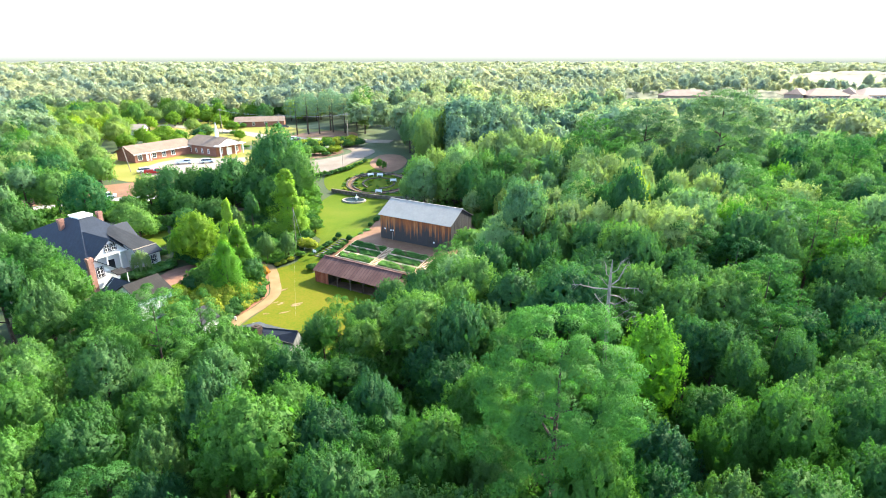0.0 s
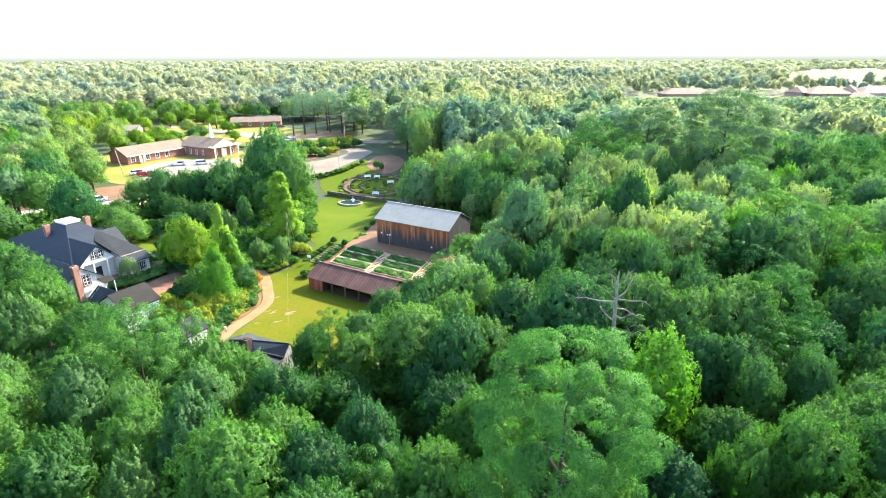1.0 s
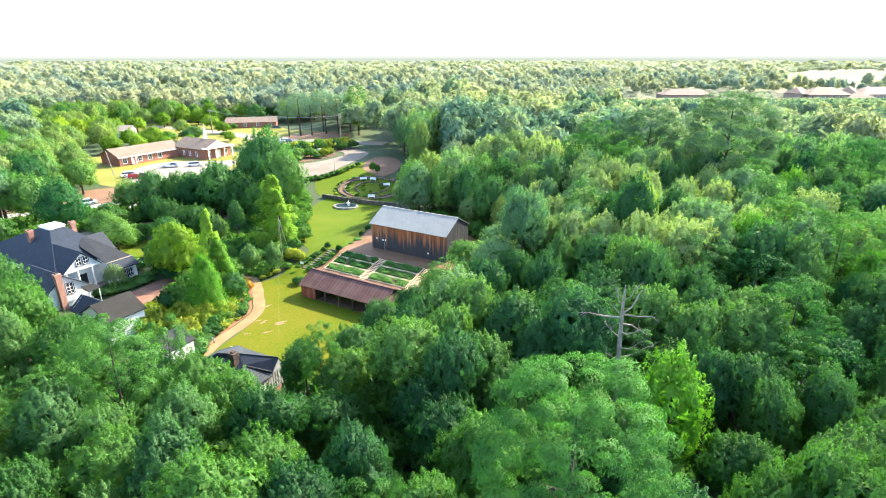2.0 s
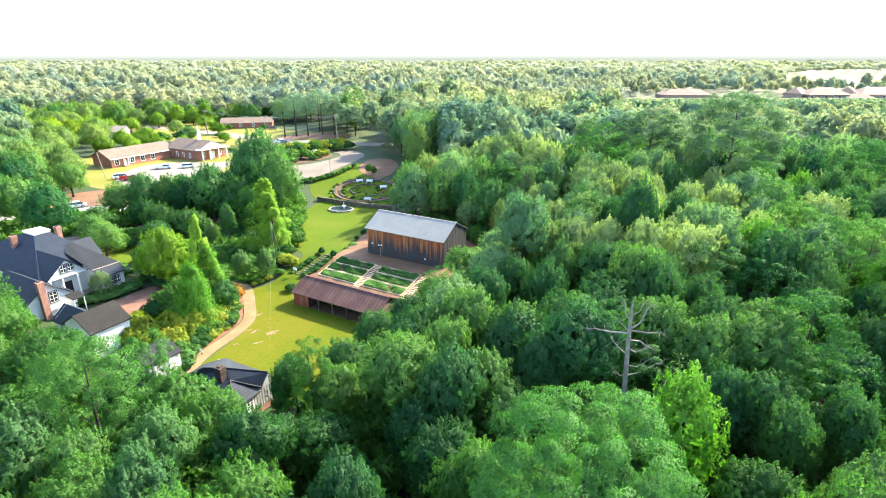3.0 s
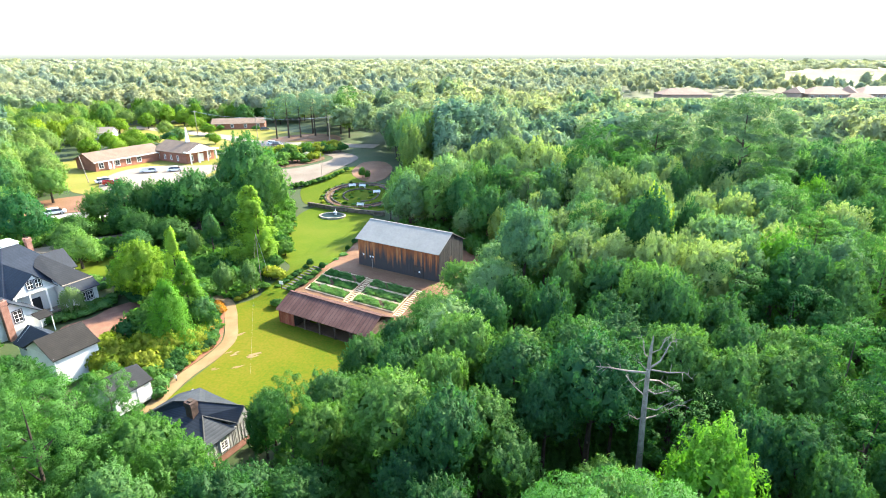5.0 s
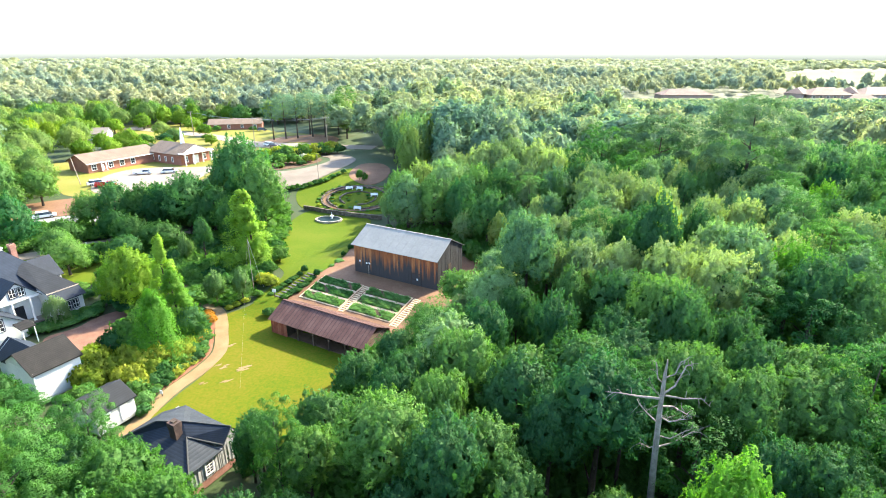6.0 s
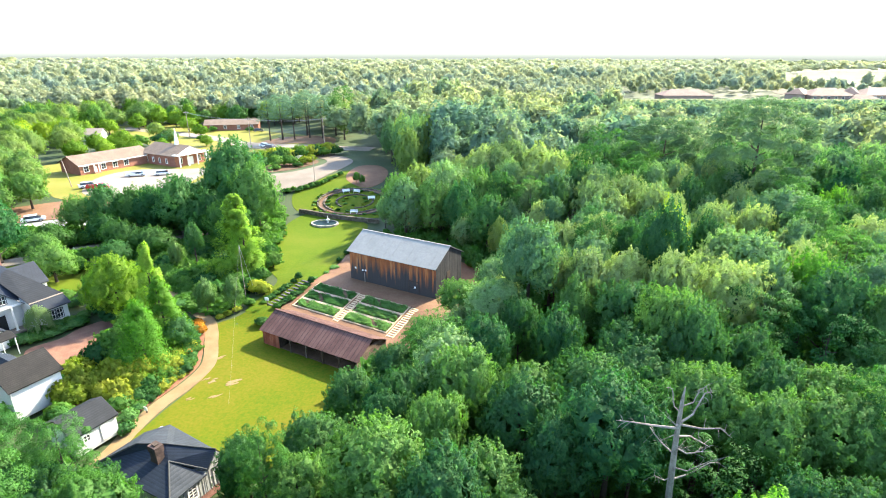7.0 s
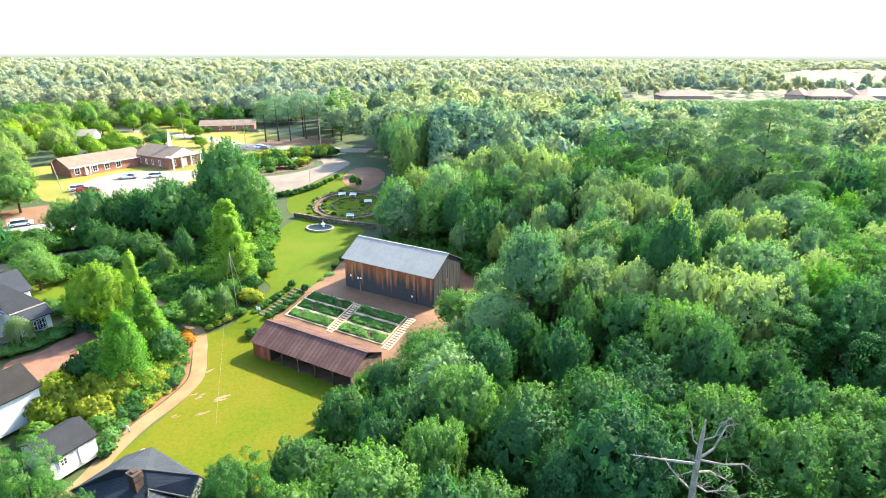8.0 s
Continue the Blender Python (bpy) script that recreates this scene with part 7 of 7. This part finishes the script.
def garden_wall():
    line = curve_ring([(-30, 129.8), (-27.7, 129.0), (-24, 127.4), (-20.5, 126.2), (-16.5, 125.0), (-11, 123.5)], 8, False)
    t = thing("retaining_wall", line[20].x, line[20].y, land(line[20].x, line[20].y), 0, "low brown field-stone retaining wall behind the pond", "wall", kind="structure")
    o = Vector((line[20].x, line[20].y))
    z0 = land(o.x, o.y)
    rng = random.Random(4)
    for row in range(3):
        s = 0.3 * (row % 2)
        for i in range(len(line) - 1):
            a, b = line[i] - o, line[i + 1] - o
            d = (b - a).normalized()
            nrm = Vector((-d.y, d.x))
            k = 0.24 + 0.06 * rng.random()
            a2, b2 = a.lerp(b, 0.02 + 0.1 * (row % 2)), a.lerp(b, 0.98 + 0.1 * (row % 2))
            ring = [a2 - nrm * k, b2 - nrm * k, b2 + nrm * k, a2 + nrm * k]
            zb = land(*(line[i])) - z0 + 0.36 * row - 0.1
            part("stone", one(hull, [(p.x, p.y, zb) for p in ring], [(p.x, p.y, zb + 0.33 + 0.03 * rng.random()) for p in ring]), M_WALLST, t)


garden_wall()


def round_garden():
    cx, cy = -18.0, 136.0
    rng = np.random.default_rng(31)
    # low dry-stone rings and the walk between them
    for k, (r, n, gap) in enumerate(((8.6, 60, 0.5), (7.2, 52, 0.35), (4.4, 34, 0.4))):
        t = thing("stone_ring", cx, cy, land(cx, cy), 0, "low curved dry-stone edging in the round garden", "garden edging", "stone rings", kind="structure")
        for i in range(n):
            s0, s1 = 2 * math.pi * i / n, 2 * math.pi * (i + 0.92) / n
            if abs(s0 - 4.4) < gap:
                continue
            h = 0.22 + 0.16 * rng.random()
            ring = [(q * 1.05 * math.cos(s), q * 0.92 * math.sin(s)) for q, s in ((r, s0), (r, s1), (r - 0.38, s1), (r - 0.38, s0))]
            z = land(cx + ring[0][0], cy + ring[0][1]) - land(cx, cy)
            part("stone", one(hull, [(*p, z - 0.2) for p in ring[::-1]], [(*p, z + h) for p in ring[::-1]]), M_WALLST, t)
    outer = [Vector((cx + 8.1 * 1.05 * math.cos(s), cy + 8.1 * 0.92 * math.sin(s))) for s in np.linspace(0, 2 * math.pi, 41)]
    inner = [Vector((cx, cy)) + (p - Vector((cx, cy))) * (7.3 / 8.1) for p in outer]
    drape("ring_walk", outer + inner[::-1], M_CLAY, 0.10, label="curved earthen walk in the round garden", category="path")
    for r, n in ((9.2, 26), (6.3, 18), (2.6, 8)):
        for i in range(n):
            s = 2 * math.pi * i / n
            if r > 9 and 0.9 < s < 1.5:
                continue
            shrub(("green", "crop", "crop", "gold")[i % 4], cx + r * 1.05 * math.cos(s) + rng.normal() * 0.2, cy + r * 0.92 * math.sin(s) + rng.normal() * 0.2, rng.uniform(0.3, 0.6), rng.uniform(0.7, 1.2), i)
    shrub("green", cx - 1.0, cy + 12.0, 3.0, 1.6, 1)
    shrub("green", cx + 0.5, cy + 11.0, 2.6, 1.4, 2)


round_garden()


def bench(x, y, yaw, label):
    t = thing("garden_bench", x, y, land(x, y) + 0.05, yaw, label, "bench", "garden benches")
    part("seat", one(box, -0.9, 0.9, -0.25, 0.25, 0.4, 0.48), M_TRIM, t)
    part("backrest", one(box, -0.9, 0.9, 0.2, 0.27, 0.48, 0.9), M_TRIM, t)
    for x0 in (-0.8, 0.7):
        for y0 in (-0.22, 0.14):
            part("leg", one(box, x0, x0 + 0.08, y0, y0 + 0.08, 0, 0.4), M_TRIM, t)


bench(-17.3, 129.2, -10, "white wooden garden bench before a clipped border")
bench(-20.8, 141.2, 20, "white wooden garden bench on the round walk")
bench(-18.2, 141.0, -20, "white wooden garden bench on the round walk")
bench(-14.0, 137.0, 10, "low white bench on the grass circle")


# ---- poles, wires, signs ----
def pole(x, y, h, label, arm=True, r=0.14, lean=(0.0, 0.0), name="utility_pole"):
    t = thing(name, x, y, land(x, y), 15, label, "pole", "poles")
    part("shaft", one(tube, [(0, 0, -0.3), (lean[0], lean[1], h)], [r, r * 0.7], 8), M_POLE, t)
    if arm:
        part("crossarm", one(box, lean[0] - 1.1, lean[0] + 1.1, lean[1] - 0.06, lean[1] + 0.06, h - 0.7, h - 0.55), M_POLE, t)
        for k in (-1.0, -0.4, 0.4, 1.0):
            part("insulator", one(tube, [(lean[0] + k, lean[1], h - 0.55), (lean[0] + k, lean[1], h - 0.35)], [0.05, 0.04], 6), M_STEEL, t)
    return t


def wire(a, b, sag, label, r=0.014, material=None):
    bm = B()
    p = [Vector(a).lerp(Vector(b), s / 12) - Vector((0, 0, sag * 4 * (s / 12) * (1 - s / 12))) for s in range(13)]
    tube(bm, p, [r] * 13, 4)
    tagged(part("overhead_wire", bm, material or M_STEEL), label, "wire", "overhead wires")


pole(-97.2, 153.5, 7.6, "leaning wooden utility pole on the grass", False, 0.13, (-1.2, 0.6))
pole(-30.0, 148.0, 7.0, "slim lamp pole beside the upper lot", False, 0.08)
pole(-36.5, 196, 11, "tall wooden utility pole with a crossarm beside the street")
pole(-68, 214, 11, "tall wooden utility pole with a crossarm beside the street")
pole(-105, 246, 11, "tall wooden utility pole with a crossarm beside the street")
for dx in (-1.0, 0.4, 1.0):
    wire((-36.5 + dx, 196, land(-36.5, 196) + 10.4), (-68 + dx, 214, land(-68, 214) + 10.4), 0.7, "thin overhead wire between street poles")
    wire((-68 + dx, 214, land(-68, 214) + 10.4), (-105 + dx, 246, land(-105, 246) + 10.4), 0.8, "thin overhead wire between street poles")
pole(-27.9, 85.4, 9.0, "slim pale mast with guy wires at the lawn's head", False, 0.05, name="guyed_mast")
wire((-27.9, 85.4, land(-27.9, 85.4) + 8.9), (-26.8, 86.8, land(-26.8, 86.8)), 0.0, "guy wire of the mast", 0.03)
wire((-27.9, 85.4, land(-27.9, 85.4) + 8.9), (-21.6, 60.0, land(-21.6, 60.0)), 0.3, "thin guy wire running down over the lawn", 0.006, M_POLE)
wire((-27.9, 85.4, land(-27.9, 85.4) + 8.8), (-52, 101, 7.5), 0.4, "thin overhead wire into the trees", 0.007, M_DARKW)


def sign(x, y, h, w, label, yaw=-20):
    t = thing("garden_sign", x, y, land(x, y), yaw, label, "sign", "small signs")
    part("post", one(box, -0.05, 0.05, -0.05, 0.05, -0.1, h), M_DARKW, t)
    part("board", one(box, -w / 2, w / 2, -0.09, -0.055, h - 0.5, h), M_TRIM, t)


sign(-29.9, 58.8, 0.9, 0.4, "small white sign on a dark post beside the path")
sign(-66.5, 105.5, 1.4, 0.5, "small white sign on a dark post beside the driveway")
sign(-23.9, 83.0, 1.5, 0.7, "small white sign behind the shed roof")


def rack():
    """A row of slate steps down the bank beside the shed."""
    t = thing("slate_steps", -21.5, 86.0, land(-21.5, 86.0), 55, "flight of grey slate steps on the grass bank", "steps")
    rng = random.Random(5)
    for k in range(11):
        d = -3.6 + 0.69 * k
        x, y = -21.5 + d * math.cos(radians(55)), 86.0 + d * math.sin(radians(55))
        z = land(x, y) - land(-21.5, 86.0)
        e = -0.85
        while e < 0.7:
            w = rng.uniform(0.35, 0.7)
            h = z + 0.1 + rng.uniform(0, 0.08)
            part("slate", one(box, d + rng.uniform(0, 0.08), d + rng.uniform(0.3, 0.42), e, min(e + w, 0.85) - 0.03, z - 0.15, h), M_SLATE, t)
            e += w
    for k in range(9):
        for side in (-1, 1):
            d, e = -3.4 + 0.85 * k, side * rng.uniform(1.35, 1.7)
            c, q = math.cos(radians(55)), math.sin(radians(55))
            shrub("dark" if k % 3 else "green", -21.5 + d * c - e * q, 86.0 + d * q + e * c, rng.uniform(0.4, 0.9) + (0.9 if k == 8 else 0), rng.uniform(0.9, 1.4), k)


rack()
for i, (x, y, h, r) in enumerate(((-16.9, 47.4, 1.5, 1.1), (-16.2, 46.4, 1.7, 1.1), (-17.2, 48.9, 1.1, 0.9), (-15.6, 47.6, 1.4, 1.0), (-60.6, 95.2, 2.0, 2.2), (-62.6, 97.0, 2.3, 2.4), (-59.8, 97.4, 1.9, 2.0), (-64.0, 95.4, 1.8, 2.0), (-61.4, 98.6, 2.2, 2.2))):
    shrub("dark" if i % 2 else "green", x, y, h, r, i)


# ---- vehicles ----
def car(x, y, yaw, paint, label, truck=False):
    t = thing("pickup_truck" if truck else "car", x, y, land(x, y) + 0.12, yaw, label, "pickup truck" if truck else "car", "parked vehicles")
    L, W = (5.4, 1.95) if truck else (4.6, 1.8)
    bm = B()
    hull(bm, [(-L / 2, -W / 2, 0.35), (L / 2, -W / 2, 0.35), (L / 2, W / 2, 0.35), (-L / 2, W / 2, 0.35)], [(-L / 2 + 0.05, -W / 2 + 0.05, 0.95), (L / 2 - 0.15, -W / 2 + 0.05, 0.9), (L / 2 - 0.15, W / 2 - 0.05, 0.9), (-L / 2 + 0.05, W / 2 - 0.05, 0.95)])
    bmesh.ops.bevel(bm, geom=bm.edges[:], offset=0.07, segments=2, affect="EDGES")
    part("body", bm, paint, t)
    a, b = (0.1, 1.6) if truck else (-1.7, 1.1)
    bm = B()
    hull(bm, [(a - 0.1, -W / 2 + 0.08, 0.92), (b + 0.45, -W / 2 + 0.08, 0.92), (b + 0.45, W / 2 - 0.08, 0.92), (a - 0.1, W / 2 - 0.08, 0.92)], [(a + 0.25, -W / 2 + 0.25, 1.5), (b - 0.25, -W / 2 + 0.25, 1.5), (b - 0.25, W / 2 - 0.25, 1.5), (a + 0.25, W / 2 - 0.25, 1.5)])
    part("window_band", bm, M_GLASS, t)
    part("roof", one(box, a + 0.2, b - 0.2, -W / 2 + 0.22, W / 2 - 0.22, 1.48, 1.55), paint, t)
    if truck:
        part("bed_floor", one(box, -L / 2 + 0.15, -0.1, -W / 2 + 0.15, W / 2 - 0.15, 0.955, 0.985), M_TYRE, t)
        for y0 in (-W / 2 + 0.05, W / 2 - 0.17):
            part("bed_side", one(box, -L / 2 + 0.08, -0.1, y0, y0 + 0.12, 0.9, 1.25), paint, t)
        part("tailgate", one(box, -L / 2 + 0.05, -L / 2 + 0.15, -W / 2 + 0.06, W / 2 - 0.06, 0.9, 1.25), paint, t)
    for wx in (-L / 2 + 0.95, L / 2 - 0.95):
        for wy in (-W / 2 + 0.1, W / 2 - 0.1):
            w = part("wheel", one(tube, [(wx, wy - 0.11, 0.34), (wx, wy + 0.11, 0.34)], [0.34, 0.34], 14), M_TYRE, t)
            part("rim", one(tube, [(wx, wy - 0.12, 0.34), (wx, wy + 0.12, 0.34)], [0.2, 0.2], 10), M_STEEL, w)
    for y0 in (-W / 2 + 0.15, W / 2 - 0.5):
        part("headlight", one(box, L / 2 - 0.12, L / 2 + 0.01, y0, y0 + 0.35, 0.62, 0.78), M_TRIM, t)
        part("tail_light", one(box, -L / 2 - 0.01, -L / 2 + 0.06, y0, y0 + 0.35, 0.65, 0.8), M_CARR, t)


car(-86.6, 166.6, 15, M_CARW, "white pickup truck parked on the concrete lot", True)
car(-79.6, 168.2, 20, M_CARW, "white car parked on the concrete lot")
car(-88.8, 151.2, 25, M_CARR, "red pickup truck parked at the lot's edge", True)
car(-92.5, 153.0, 40, M_CARW, "white car parked behind the trees")
car(-60.5, 207.5, -30, M_CARW, "white car parked beside the street")
car(-57, 202, -25, M_CARK, "dark car parked beside the street")
car(-80, 262, 15, M_CARK, "dark car parked before the far house")
car(-88.5, 125.8, 35, M_CARW, "white car standing on the side road")


def bare_patches():
    """Worn sandy spots in the lawn, each a cluster of ragged flecks."""
    rng = random.Random(12)
    for x, y, r in ((-25.3, 64.9, 1.3), (-22.7, 64.4, 1.2), (-25.9, 70.0, 0.8), (-23.8, 61.8, 0.7), (-26.4, 61.2, 0.6)):
        for k in range(5):
            a0 = rng.random() * 6.28
            cx, cy = x + r * 0.7 * rng.uniform(-1, 1), y + r * 0.45 * rng.uniform(-1, 1)
            q = r * rng.uniform(0.15, 0.42)
            ring = []
            for j in range(13):
                a = 2 * math.pi * j / 13
                d = q * rng.uniform(0.35, 1.3)
                ex, ey = d * 1.7 * math.cos(a), d * 0.55 * math.sin(a)
                ring.append((cx + ex * math.cos(0.6) - ey * math.sin(0.6), cy + ex * math.sin(0.6) + ey * math.cos(0.6)))
            drape("bare_patch", ring, M_PATH, 0.075 + 0.004 * k, label="small worn sandy patch in the lawn", category="bare ground", depth=0.1)


bare_patches()
